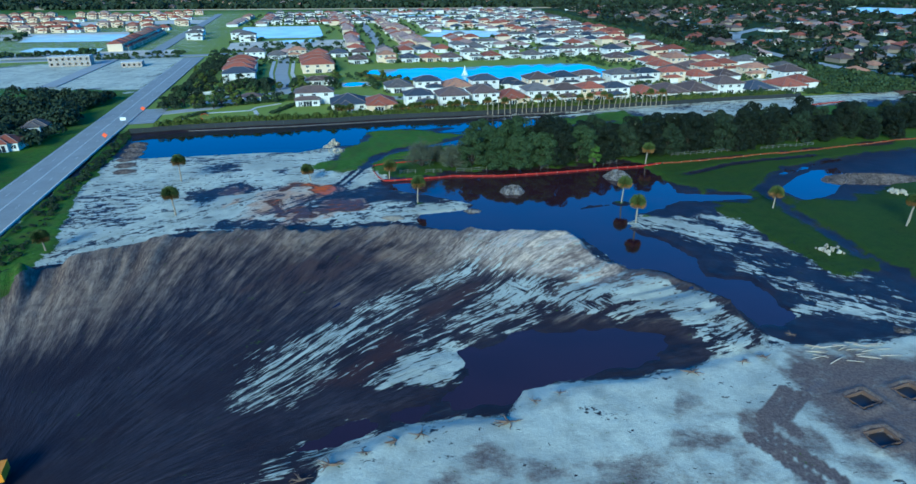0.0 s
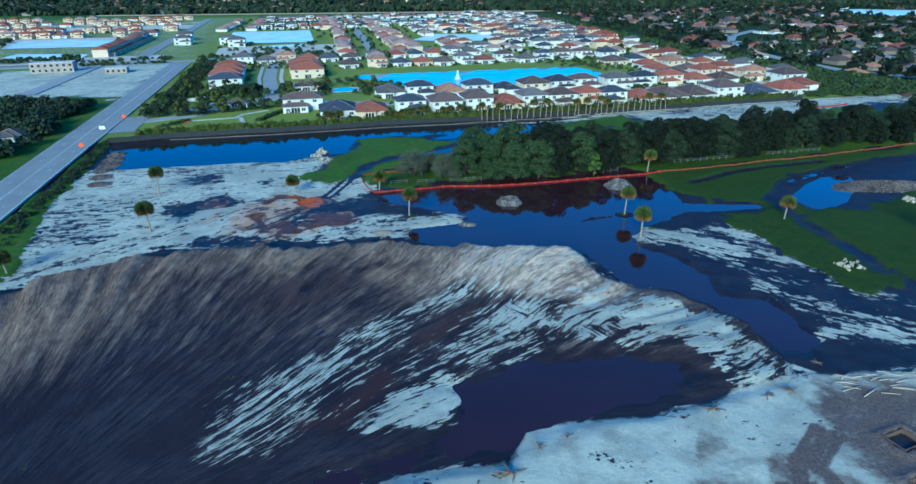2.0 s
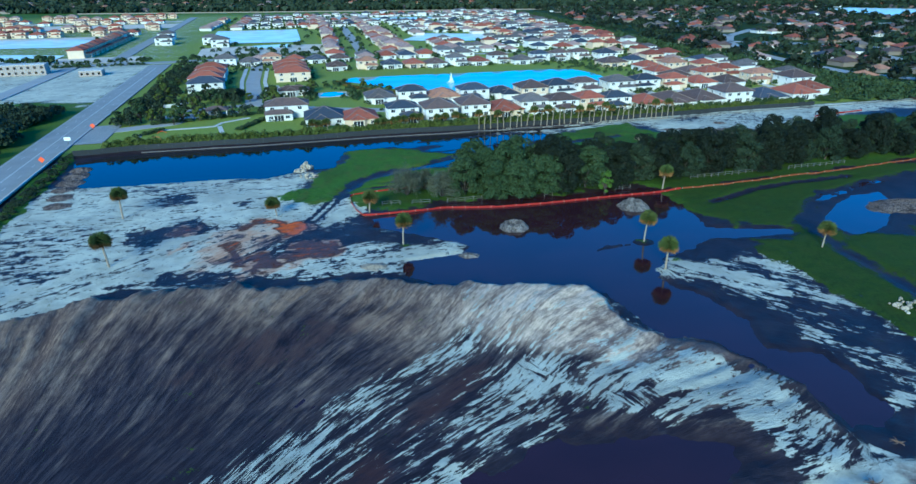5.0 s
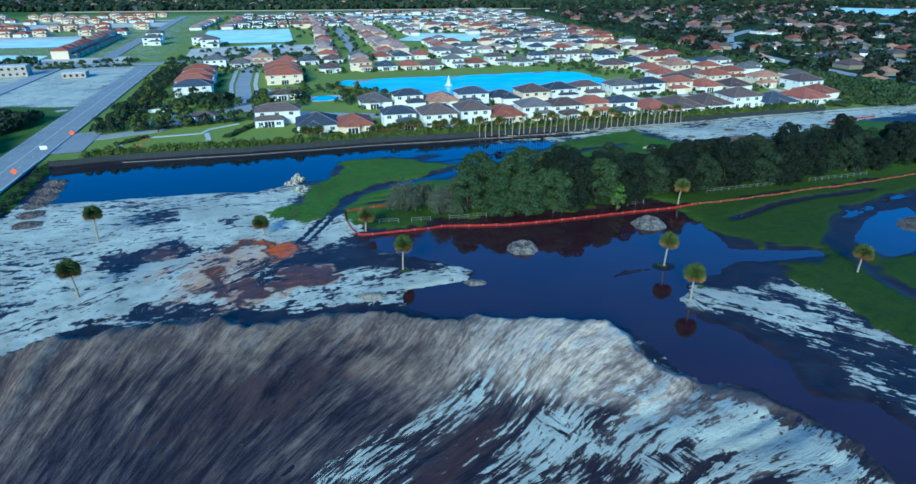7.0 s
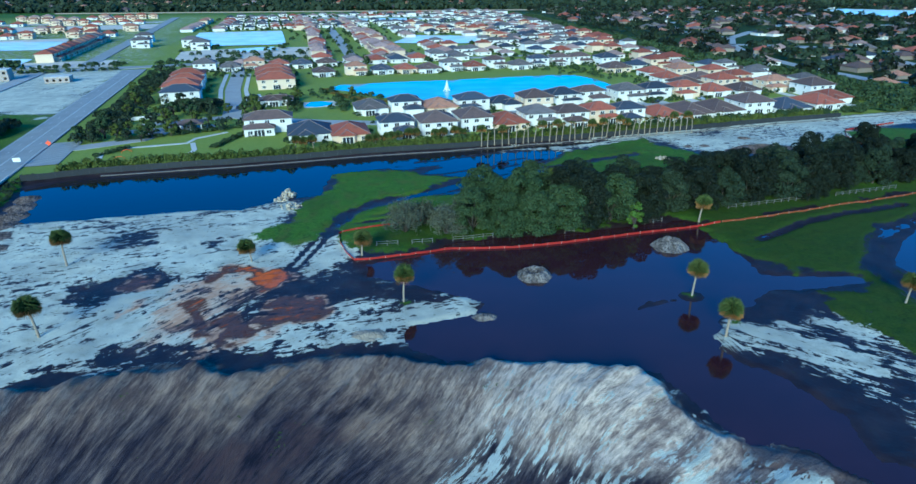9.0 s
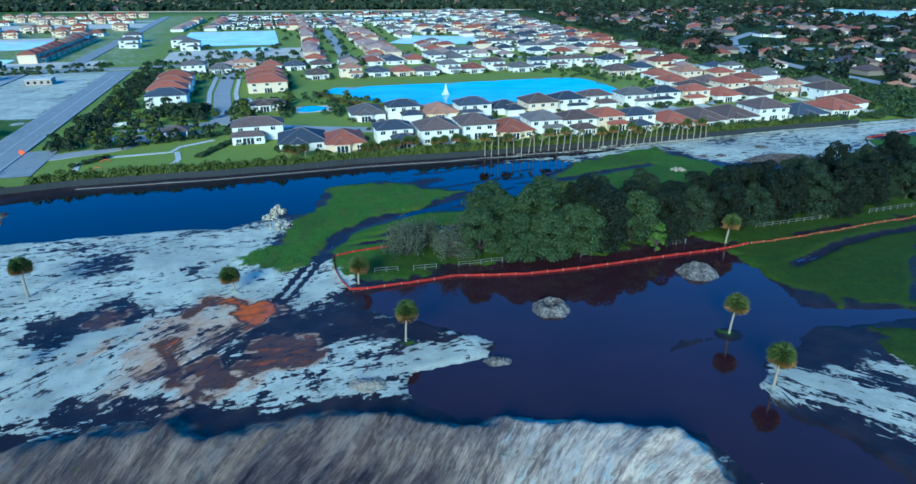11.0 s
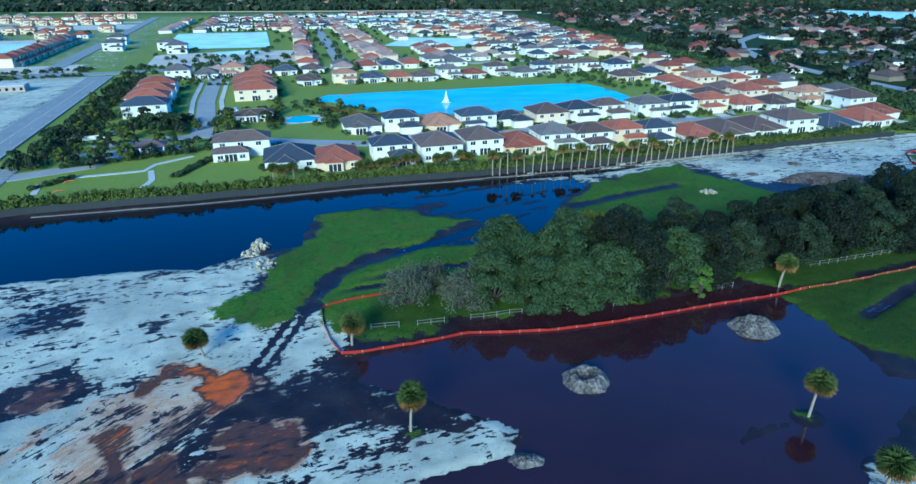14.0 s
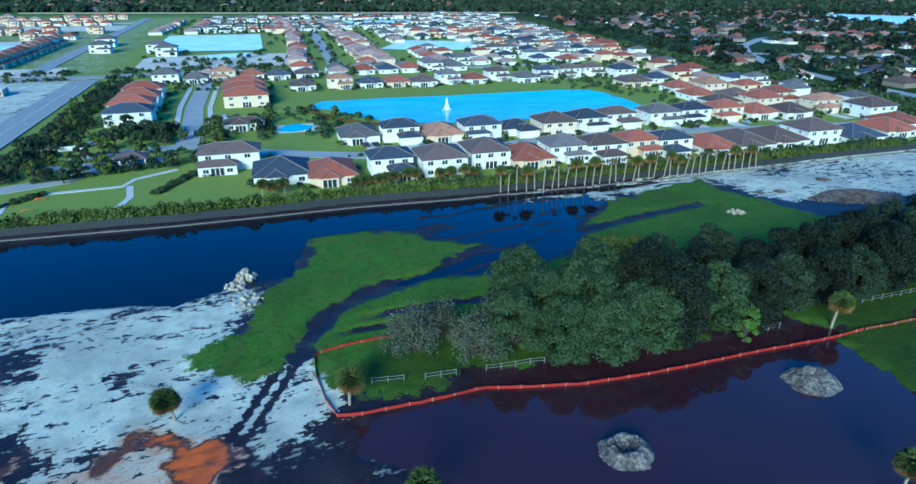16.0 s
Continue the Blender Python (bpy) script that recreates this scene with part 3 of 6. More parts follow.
# the scarp of the southern sand and its pits
south_d = inside(x, y, SAND_SOUTH) + rag * 0.3
h = h + 0.4 * step(-0.5, 2.2, south_d) * step(70, 50, x)
h = h + estate * (0.55 - h + 0.05 * fbm(x, y, 20, 61)) * (1 - 0.5 * lot)
h = h + 0.4 * step(2.4, 0.8, bank_d) * (1 - estate)
PITS = [(67.2, -84.0, 20), (64.8, -91.6, 14), (75.2, -82.4, 20)]
for px, py, pr in PITS:
    c, s = math.cos(radians(pr)), math.sin(radians(pr))
    a, b = np.abs(c * (x - px) + s * (y - py)), np.abs(-s * (x - px) + c * (y - py))
    q = np.maximum(a / 1.85, b / 1.4)
    h = h - 0.7 * step(1.12, 0.92, q) + 0.35 * step(1.0, 1.15, q) * step(1.9, 1.3, q)
h = np.where((np.abs(x) > 400) | (y > 400) | (y < -200), np.maximum(h, 0.3), h)

# lines along which the earth is streaked: fanned over the spoil, slanting elsewhere
fan = np.stack([rr * 0.16, theta * 74 + 0.25 * fbm(x, y, 9, 73, 2), 0 * x], 1)
slant = radians(16)
drive = radians(50)
lin_d = np.stack([(math.cos(drive) * x + math.sin(drive) * y) * 0.2, (-math.sin(drive) * x + math.cos(drive) * y) * 1.1, 0 * x + 300], 1)
rk_w = step(-2, 6, inside(x, y, [(-90, -30), (-60, 0), (-40, 14), (-24, 8), (-28, -14), (-58, -18), (-80, -36)]) + rag)
lin = np.stack([(math.cos(slant) * x + math.sin(slant) * y) * 0.36, -math.sin(slant) * x + math.cos(slant) * y, 0 * x + 50], 1)
east = radians(-38)
lin_e = np.stack([(math.cos(east) * x + math.sin(east) * y) * 0.2, -math.sin(east) * x + math.cos(east) * y, 0 * x + 90], 1)
w_e = (step(48, 56, x) * step(10, -6, y) * (1 - spoil) * (1 - step(-1, 1, south_d)))[:, None]
plain_s = np.stack([x * 0.45, y * 0.7, 0 * x + 130], 1)
w_s = step(-1, 1, south_d)[:, None]
flow = lin * (1 - w_e) + lin_e * w_e
rake = radians(-55)
wx, wy = x + 3 * fbm(x, y, 14, 77, 2), y + 3 * fbm(x, y, 14, 78, 2)
raked = np.where((spoil > 0.3)[:, None], np.stack([(math.cos(rake) * wx + math.sin(rake) * wy) * 0.16, (-math.sin(rake) * wx + math.cos(rake) * wy) * 1.15, 0 * x + 210], 1), lin_d)

flow = np.where(spoil[:, None] > 0.5, fan, flow)
rk = spoil * step(-0.12, 0.12, fbm(x, y, 7, 79, 2)) * step(-2, 2, inside(x, y, [(20, -47), (32, -45), (42, -56), (37, -63), (22, -59)]) + rag)
flow = np.where(w_s > 0.5, plain_s, flow)

ny, nx = GX.shape
idx = np.arange(ny * nx).reshape(ny, nx)
quads = np.stack([idx[:-1, :-1], idx[:-1, 1:], idx[1:, 1:], idx[1:, :-1]], -1).reshape(-1, 4)


def ground_material():
    m, nt, b = nodes_of("site_ground")

    def att(name, vector=False):
        a = nt.nodes.new("ShaderNodeAttribute")
        a.attribute_name = name
        return a.outputs["Vector" if vector else "Fac"]
    flowv, pos = att("flow", True), place(nt)
    rakev, rake_w = att("rake_flow", True), att("rake")

    def either(scale, detail, rough):
        """A streaky noise along either of the two directions in which the earth was worked."""
        a_, b_ = noise_node(nt, flowv, scale, detail, rough), noise_node(nt, rakev, scale, detail, rough)
        return math_node(nt, "MULTIPLY_ADD", math_node(nt, "SUBTRACT", b_, a_), rake_w, a_)
    streak = either(0.62, 8, 0.66)
    fine = noise_node(nt, pos, 2.6, 6, 0.65)
    mid = noise_node(nt, pos, 0.22, 5, 0.6)
    broad = noise_node(nt, pos, 0.045, 4)
    blot = either(0.13, 3, 0.55)
    lace = either(1.9, 5, 0.7)
    rib = either(0.26, 5, 0.6)
    n = math_node(nt, "MULTIPLY_ADD", math_node(nt, "SUBTRACT", streak, 0.5), 2.5, 0.5)
    n = math_node(nt, "MULTIPLY_ADD", math_node(nt, "SUBTRACT", mid, 0.5), 0.8, n)
    n = math_node(nt, "MULTIPLY_ADD", math_node(nt, "SUBTRACT", blot, 0.5), 1.6, n)
    n = math_node(nt, "MULTIPLY_ADD", math_node(nt, "SUBTRACT", lace, 0.5), 1.7, n)
    n = math_node(nt, "MULTIPLY_ADD", math_node(nt, "SUBTRACT", noise_node(nt, pos, 0.75, 6, 0.68), 0.5), 1.5, n)
    ns = math_node(nt, "MULTIPLY_ADD", math_node(nt, "SUBTRACT", streak, 0.5), 2.6, 0.5)
    ns = math_node(nt, "MULTIPLY_ADD", math_node(nt, "SUBTRACT", lace, 0.5), 2.6, ns)
    ns = math_node(nt, "MULTIPLY_ADD", math_node(nt, "SUBTRACT", blot, 0.5), 1.1, ns)
    n = math_node(nt, "MULTIPLY_ADD", math_node(nt, "SUBTRACT", ns, n), att("spoil"), n)
    n = math_node(nt, "ADD", n, math_node(nt, "SUBTRACT", att("sand"), 1.0))
    sandy = math_node(nt, "MULTIPLY", ramp(nt, n, -0.04, 0.05), ramp(nt, att("sand"), 0.03, 0.18))
    mud = mix_node(nt, ramp(nt, mid, 0.35, 0.7), (0.013, 0.008, 0.011), (0.030, 0.019, 0.021))
    mud = mix_node(nt, math_node(nt, "MULTIPLY", ramp(nt, lace, 0.5, 0.75), 0.5), mud, (0.05, 0.042, 0.042))
    hair = either(3.6, 4, 0.7)
    worn = math_node(nt, "MULTIPLY_ADD", math_node(nt, "SUBTRACT", hair, 0.5), 0.9, math_node(nt, "MULTIPLY_ADD", math_node(nt, "SUBTRACT", lace, 0.5), 0.8, streak))
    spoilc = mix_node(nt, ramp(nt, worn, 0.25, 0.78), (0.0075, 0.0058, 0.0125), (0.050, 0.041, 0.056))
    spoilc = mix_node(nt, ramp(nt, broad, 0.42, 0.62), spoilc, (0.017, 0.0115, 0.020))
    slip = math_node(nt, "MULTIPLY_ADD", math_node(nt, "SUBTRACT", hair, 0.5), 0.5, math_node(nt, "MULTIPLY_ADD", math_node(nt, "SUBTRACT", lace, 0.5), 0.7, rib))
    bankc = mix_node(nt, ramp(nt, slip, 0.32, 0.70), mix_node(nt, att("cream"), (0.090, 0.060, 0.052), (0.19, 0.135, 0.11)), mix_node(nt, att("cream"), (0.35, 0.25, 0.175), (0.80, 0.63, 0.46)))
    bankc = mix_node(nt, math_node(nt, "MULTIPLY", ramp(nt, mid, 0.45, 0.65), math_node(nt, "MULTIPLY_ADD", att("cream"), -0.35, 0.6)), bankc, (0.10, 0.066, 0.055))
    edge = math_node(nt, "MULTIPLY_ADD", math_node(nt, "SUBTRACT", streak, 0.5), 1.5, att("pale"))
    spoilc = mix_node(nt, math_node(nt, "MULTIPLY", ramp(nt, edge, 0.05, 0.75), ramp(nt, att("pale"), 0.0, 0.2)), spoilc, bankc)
    rusty = ramp(nt, math_node(nt, "MULTIPLY_ADD", math_node(nt, "SUBTRACT", worn, 0.5), 1.2, att("rust")), 0.25, 0.85)
    spoilc = mix_node(nt, math_node(nt, "MULTIPLY", rusty, 0.8), spoilc, mix_node(nt, ramp(nt, att("rust"), 0.8, 1.0), (0.045, 0.020, 0.022), (0.155, 0.095, 0.07)))
    base = mix_node(nt, att("spoil"), mud, spoilc)
    sandc = mix_node(nt, ramp(nt, fine, 0.3, 0.7), (0.53, 0.53, 0.43), (0.63, 0.63, 0.51))
    sandc = mix_node(nt, math_node(nt, "MULTIPLY", ramp(nt, mid, 0.42, 0.7), 0.6), sandc, (0.27, 0.265, 0.22))
    sandc = mix_node(nt, math_node(nt, "MULTIPLY", ramp(nt, broad, 0.44, 0.66), 0.6), sandc, (0.33, 0.335, 0.29))
    sandc = mix_node(nt, math_node(nt, "MULTIPLY", ramp(nt, math_node(nt, "MULTIPLY_ADD", math_node(nt, "SUBTRACT", streak, 0.5), 0.5, att("ochre")), 0.05, 0.42), 0.75), sandc, (0.56, 0.36, 0.24))
    c = mix_node(nt, sandy, base, sandc)
    st = ramp(nt, math_node(nt, "MULTIPLY_ADD", math_node(nt, "SUBTRACT", mid, 0.5), 0.8, math_node(nt, "MULTIPLY_ADD", math_node(nt, "SUBTRACT", lace, 0.5), 0.7, att("stain"))), 0.2, 0.85)
    c = mix_node(nt, st, c, mix_node(nt, ramp(nt, fine, 0.3, 0.7), (0.10, 0.072, 0.066), (0.19, 0.145, 0.125)))
    oc = math_node(nt, "MULTIPLY_ADD", math_node(nt, "SUBTRACT", streak, 0.5), 2.4, att("ochre"))
    oc = math_node(nt, "MULTIPLY_ADD", math_node(nt, "SUBTRACT", lace, 0.5), 1.5, oc)
    oc = math_node(nt, "MULTIPLY", ramp(nt, oc, 0.24, 0.62), ramp(nt, att("ochre"), 0.02, 0.25))
    c = mix_node(nt, oc, c, mix_node(nt, ramp(nt, math_node(nt, "MULTIPLY_ADD", math_node(nt, "SUBTRACT", lace, 0.5), 0.7, math_node(nt, "MULTIPLY_ADD", math_node(nt, "SUBTRACT", streak, 0.5), 1.3, att("ochre"))), 0.68, 0.98), mix_node(nt, ramp(nt, att("ochre"), 0.38, 0.54), (0.45, 0.27, 0.17), mix_node(nt, mid, (0.060, 0.030, 0.024), (0.125, 0.055, 0.036))), mix_node(nt, ramp(nt, streak, 0.4, 0.6), (0.34, 0.075, 0.022), (0.60, 0.115, 0.022))))
    g = math_node(nt, "ADD", att("grass"), math_node(nt, "MULTIPLY", math_node(nt, "SUBTRACT", fine, 0.5), 1.3))
    tuft = noise_node(nt, pos, 0.7, 5, 0.7)
    g = math_node(nt, "MULTIPLY_ADD", math_node(nt, "SUBTRACT", tuft, 0.5), 1.3, g)
    g = ramp(nt, math_node(nt, "MULTIPLY_ADD", math_node(nt, "SUBTRACT", mid, 0.5), 1.6, g), 0.42, 0.56)
    gc = mix_node(nt, ramp(nt, fine, 0.3, 0.72), (0.042, 0.100, 0.010), (0.096, 0.175, 0.020))
    gc = mix_node(nt, math_node(nt, "MULTIPLY", ramp(nt, mid, 0.45, 0.7), 0.6), gc, (0.10, 0.105, 0.024))
    gc = mix_node(nt, math_node(nt, "MULTIPLY", ramp(nt, broad, 0.5, 0.65), 0.4), gc, (0.035, 0.055, 0.010))
    gc = mix_node(nt, math_node(nt, "MULTIPLY", ramp(nt, tuft, 0.48, 0.70), 0.7), gc, (0.028, 0.058, 0.008))
    gc = mix_node(nt, att("moor"), gc, mix_node(nt, ramp(nt, math_node(nt, "MULTIPLY_ADD", fine, 0.5, math_node(nt, "MULTIPLY", tuft, 0.5)), 0.36, 0.64), (0.010, 0.025, 0.003), (0.044, 0.066, 0.008)))
    gc = mix_node(nt, math_node(nt, "MULTIPLY", att("lawn"), 0.85), gc, mix_node(nt, ramp(nt, fine, 0.3, 0.72), (0.19, 0.245, 0.045), (0.30, 0.34, 0.075)))
    c = mix_node(nt, g, c, gc)
    link(nt, c, b.inputs["Base Color"])
    wet = mix_node(nt, sandy, mix_node(nt, att("spoil"), (0.52, 0.52, 0.52), (0.92, 0.92, 0.92)), (0.8, 0.8, 0.8))
    link(nt, mix_node(nt, g, wet, (0.9, 0.9, 0.9)), b.inputs["Roughness"])
    link(nt, mix_node(nt, g, mix_node(nt, sandy, (0.28, 0.28, 0.28), (0.2, 0.2, 0.2)), (0.15, 0.15, 0.15)), b.inputs["Specular IOR Level"])
    rel = math_node(nt, "ADD", fine, math_node(nt, "MULTIPLY", lace, 1.5))
    rel = math_node(nt, "MULTIPLY_ADD", math_node(nt, "MULTIPLY", math_node(nt, "ADD", worn, rib), att("spoil")), 4.0, rel)
    bump(nt, b, rel, 0.5, 0.1)
    return m


ground_mesh = array_mesh("ground", np.stack([x, y, h], 1), quads, ground_material(), True)
moor = np.clip(step(56, 82, x) * step(75, 40, y) * (1 - estate) * 0.8 + step(0, 30, x - np.interp(y, (150, 194, 246, 294, 344, 445, 670, 880, 1150), (250, 242, 230, 222, 206, 198, 186, 180, 150))), 0, 1)
moor = np.maximum(moor, 0.6 * step(-2, 3, inside(x, y, [(-14, 20), (-8, 36), (10, 41), (30, 60), (60, 62), (60, 34), (20, 29), (4, 23)]) + rag))
lawn = (1 - moor) * estate * step(-30, 10, inside(x, y, [uv(-98, 119), uv(330, 20), uv(330, 900), uv(-200, 1050), uv(-900, 1050), uv(-900, 330), uv(-98, 330)]))
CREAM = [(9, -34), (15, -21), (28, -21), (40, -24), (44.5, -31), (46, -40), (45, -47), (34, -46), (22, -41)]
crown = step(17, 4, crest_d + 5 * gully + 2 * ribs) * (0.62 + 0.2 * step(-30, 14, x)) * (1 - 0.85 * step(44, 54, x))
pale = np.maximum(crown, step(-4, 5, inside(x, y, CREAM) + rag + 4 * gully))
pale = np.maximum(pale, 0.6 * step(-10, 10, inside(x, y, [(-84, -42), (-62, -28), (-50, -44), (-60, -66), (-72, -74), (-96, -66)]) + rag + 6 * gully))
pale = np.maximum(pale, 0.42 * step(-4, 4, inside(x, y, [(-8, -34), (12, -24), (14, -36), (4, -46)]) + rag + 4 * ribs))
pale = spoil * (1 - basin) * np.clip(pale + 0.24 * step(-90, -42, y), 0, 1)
spoil = spoil * (1 - basin)
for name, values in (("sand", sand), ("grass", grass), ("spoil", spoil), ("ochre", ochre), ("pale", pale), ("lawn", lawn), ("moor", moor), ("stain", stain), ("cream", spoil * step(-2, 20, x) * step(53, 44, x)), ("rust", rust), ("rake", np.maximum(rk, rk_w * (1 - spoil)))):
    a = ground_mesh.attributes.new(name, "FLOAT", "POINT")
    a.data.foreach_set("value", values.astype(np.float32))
for name, values in (("flow", flow), ("rake_flow", raked)):
    a = ground_mesh.attributes.new(name, "FLOAT_VECTOR", "POINT")
    a.data.foreach_set("vector", values.astype(np.float32).ravel())
tagged(new("ground", ground_mesh), "open ground of white sand, dark wet mud, spoil and grass", "ground", kind="structure")


def height_at(px, py):
    i = min(max(int(np.searchsorted(gx, px)), 1), nx - 1)
    j = min(max(int(np.searchsorted(gy, py)), 1), ny - 1)
    hh = h.reshape(ny, nx)
    fx, fy = (px - gx[i - 1]) / (gx[i] - gx[i - 1]), (py - gy[j - 1]) / (gy[j] - gy[j - 1])
    return float((hh[j - 1, i - 1] * (1 - fx) + hh[j - 1, i] * fx) * (1 - fy) + (hh[j, i - 1] * (1 - fx) + hh[j, i] * fx) * fy)


def flat(name, pts, z, material, label, category):
    me = bpy.data.meshes.new(name)
    me.from_pydata([(p[0], p[1], z) for p in pts], [], [tuple(range(len(pts)))])
    me.materials.append(material)
    return tagged(new(name, me), label, category, kind="structure")


flat("water", [(-117, -112), (165, -112), (165, 75), (60, 55), (0, 42), (-60, 38), (-117, 30)], 0.0, MAT["water"], "still brown floodwater over the low ground", "water")
flat("water", [(-117, 30), (-60, 38), (0, 42), (60, 55), (165, 75), (165, 138), (-117, 79)], 0.0, MAT["canal"], "still dark water of the canal", "water")
lakes = [
    [(-45, 237), (-40, 251), (-9, 258), (25, 263), (63, 271), (87, 276), (101, 275), (110, 258), (114, 230), (108, 217), (68, 206), (26, 199), (-5, 201), (-14, 210), (-35, 231)],
    [(-205, 476), (-224, 560), (-241, 632), (-195, 640), (-152, 648), (-133, 565), (-116, 487), (-160, 481)],
    [(-18, 490), (2, 568), (40, 560), (75, 545), (60, 480), (26, 474)],
    [(703, 975), (795, 1028), (900, 930), (798, 862), (694, 741), (647, 776)],
    [(-402, 453), (-437, 536), (-333, 541), (-301, 462)],
    [(-348, 372), (-355, 404), (-289, 394), (-276, 351)],
    [(-160, 800), (-170, 860), (20, 880), (10, 815)],
    [(-154, 452), (-123, 467), (-113, 440), (-143, 429)],
]
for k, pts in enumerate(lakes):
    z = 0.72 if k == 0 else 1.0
    # both water colours hold a painted sky reflection, palest on the far ponds
    flat("lake", pts, z, MAT["lake" if k == 0 else "pale_lake"], "calm lake between the houses, sky reflection painted into its blue" if k == 0 else "estate pond with the pale sky reflection painted into its colour", "lake")


def ribbon(name, line, wide, z, material, label, category, follow=False, kind="structure"):
    """A strip along a line, with a kerb's thickness."""
    b = Build()
    n = len(line)
    for i, (px, py) in enumerate(line):
        ax, ay = line[max(i - 1, 0)]
        bx, by = line[min(i + 1, n - 1)]
        d = math.hypot(bx - ax, by - ay)
        ox, oy = -(by - ay) / d * wide / 2, (bx - ax) / d * wide / 2
        zz = z + (height_at(px, py) if follow else 0)
        b.v += [(px + ox, py + oy, zz), (px - ox, py - oy, zz), (px + ox, py + oy, zz - 0.35), (px - ox, py - oy, zz - 0.35)]
    for i in range(n - 1):
        o = i * 4
        b.f += [(o, o + 1, o + 5, o + 4), (o + 2, o, o + 4, o + 6), (o + 1, o + 3, o + 7, o + 5)]
    ob = new(name, b.mesh(name, material))
    return tagged(ob, label, category, kind=kind)


# ---- roads ----
ribbon("road", [uv(-107, v) for v in range(-260, 380, 20)], 14.5, 0.95, MAT["asphalt"],
       "grey four-lane asphalt road beside the site", "road")
ribbon("road", [uv(-136, 376), uv(-144, 392), uv(-147, 520), uv(-150, 718), uv(-156, 1000)], 11, 0.94, MAT["asphalt"], "grey asphalt road between the far town houses", "road")
ribbon("road", [uv(-300, 370), uv(-200, 372), uv(-107, 374), uv(-60, 378), uv(-20, 384)], 12, 0.93, MAT["asphalt"], "grey asphalt cross road", "road")
ribbon("road", [uv(-167, 235), uv(-165, 366)], 9, 0.9, MAT["street"], "grey side road through the building plots", "road")
for off, kind in ((-6.6, 0), (6.6, 0), (-0.15, 0), (0.15, 0)):
    ribbon("lane_line", [uv(-107 + off, v) for v in range(-260, 365, 25)], 0.18, 0.97, MAT["paint"], "worn white line on the asphalt", "road marking")
dash = Build()
for off in (-3.4, 3.4):
    for v in range(-255, 360, 12):
        (ax, ay), (bx, by) = uv(-107 + off, v), uv(-107 + off, v + 3)
        dash.add([(ax - 0.08, ay, 0.972), (ax + 0.08, ay, 0.972), (bx + 0.08, by, 0.972), (bx - 0.08, by, 0.972)], [(0, 1, 2, 3)])
tagged(new("lane_dashes", dash.mesh("lane_dashes", MAT["paint"])), "broken white lane lines", "road marking", kind="structure")
ribbon("barrier", [uv(-99.3, v) for v in range(-260, 118, 9)], 0.4, 1.75, MAT["concrete"], "low concrete barrier along the road", "barrier")
SIDE_PATH = [(-112.0, -30.0), (-116.0, 6.2), (-120.1, 19.3), (-122.4, 34.3), (-128.0, 55.5), (-131.0, 70.8), (-135.2, 85.9), (-140.9, 112.3)]
ribbon("pavement", SIDE_PATH, 2.2, 0.30, MAT["concrete"], "winding pale concrete pavement", "pavement", True)
HERE = [uv(-100, 143), uv(-88, 144), uv(-70, 150), (-91, 164), (-77, 170), (-60, 162), (-36, 155), (-11, 151), (22, 159), (45, 165), (70, 176), (110, 178),
        (140, 180), (175, 182), (230, 190)]
ribbon("street", HERE, 7.5, 0.72, MAT["street"], "pale asphalt street between the houses", "street")
ribbon("street", [(-79, 172), (-84, 194), (-97, 240), (-110, 300), (-118, 330)], 8, 0.74, MAT["street"], "pale asphalt street towards the entrance", "street")
ribbon("pavement", [(-91, 196), (-104, 242), (-117, 300)], 2.2, 0.75, MAT["concrete"], "pale concrete pavement beside the street", "pavement")
ribbon("pavement", [(-76, 192), (-90, 240), (-103, 300)], 2.2, 0.75, MAT["concrete"], "pale concrete pavement beside the street", "pavement")
ribbon("path", [(-104, 103), (-107, 112), (-100, 119), (-92, 121), (-82, 124), (-81, 131), (-72, 140)], 1.8, 0.66, MAT["concrete"], "winding pale footpath over the lawn", "path")
ribbon("path", [(-80, 124), (-76, 114), (-76, 106)], 1.8, 0.66, MAT["concrete"], "pale footpath branch over the lawn", "path")

ribbon("street", [uv(43 + (v - 417) * 0.046, v) for v in range(372, 900, 24)], 9, 0.8, MAT["street"], "long pale street between far rows of houses", "street")
for v, u_from, u_to in ((404, 112, 300), (461, 112, 310), (525, 112, 310), (593, 118, 300), (672, 118, 290), (765, 120, 300), (268, 205, 300), (215, 200, 290)):
    ribbon("street", [uv(u_from, v), uv((u_from + u_to) / 2, v + 1), uv(u_to, v)], 7.5, 0.8, MAT["street"], "pale street between far houses", "street")
ribbon("street", [(-132, 340), (-100, 345), (-60, 352), (-20, 360), (60, 372), (112, 384)], 7.5, 0.8, MAT["street"], "pale street beyond the lake houses", "street")
SUBURB_ROADS = [[(420, 600), (370, 565), (315, 500), (285, 440), (264, 370), (262, 300), (268, 240), (300, 200)],
                [(285, 440), (330, 425), (380, 380), (420, 330)], [(330, 425), (352, 345), (340, 280)], [(420, 600), (520, 640), (640, 640)],
                [(315, 500), (300, 580), (330, 700), (420, 800)], [(520, 640), (500, 760), (560, 900)]]
for line in SUBURB_ROADS:
    ribbon("street", line, 9, 0.8, MAT["street"], "pale winding street of the older suburb", "street")
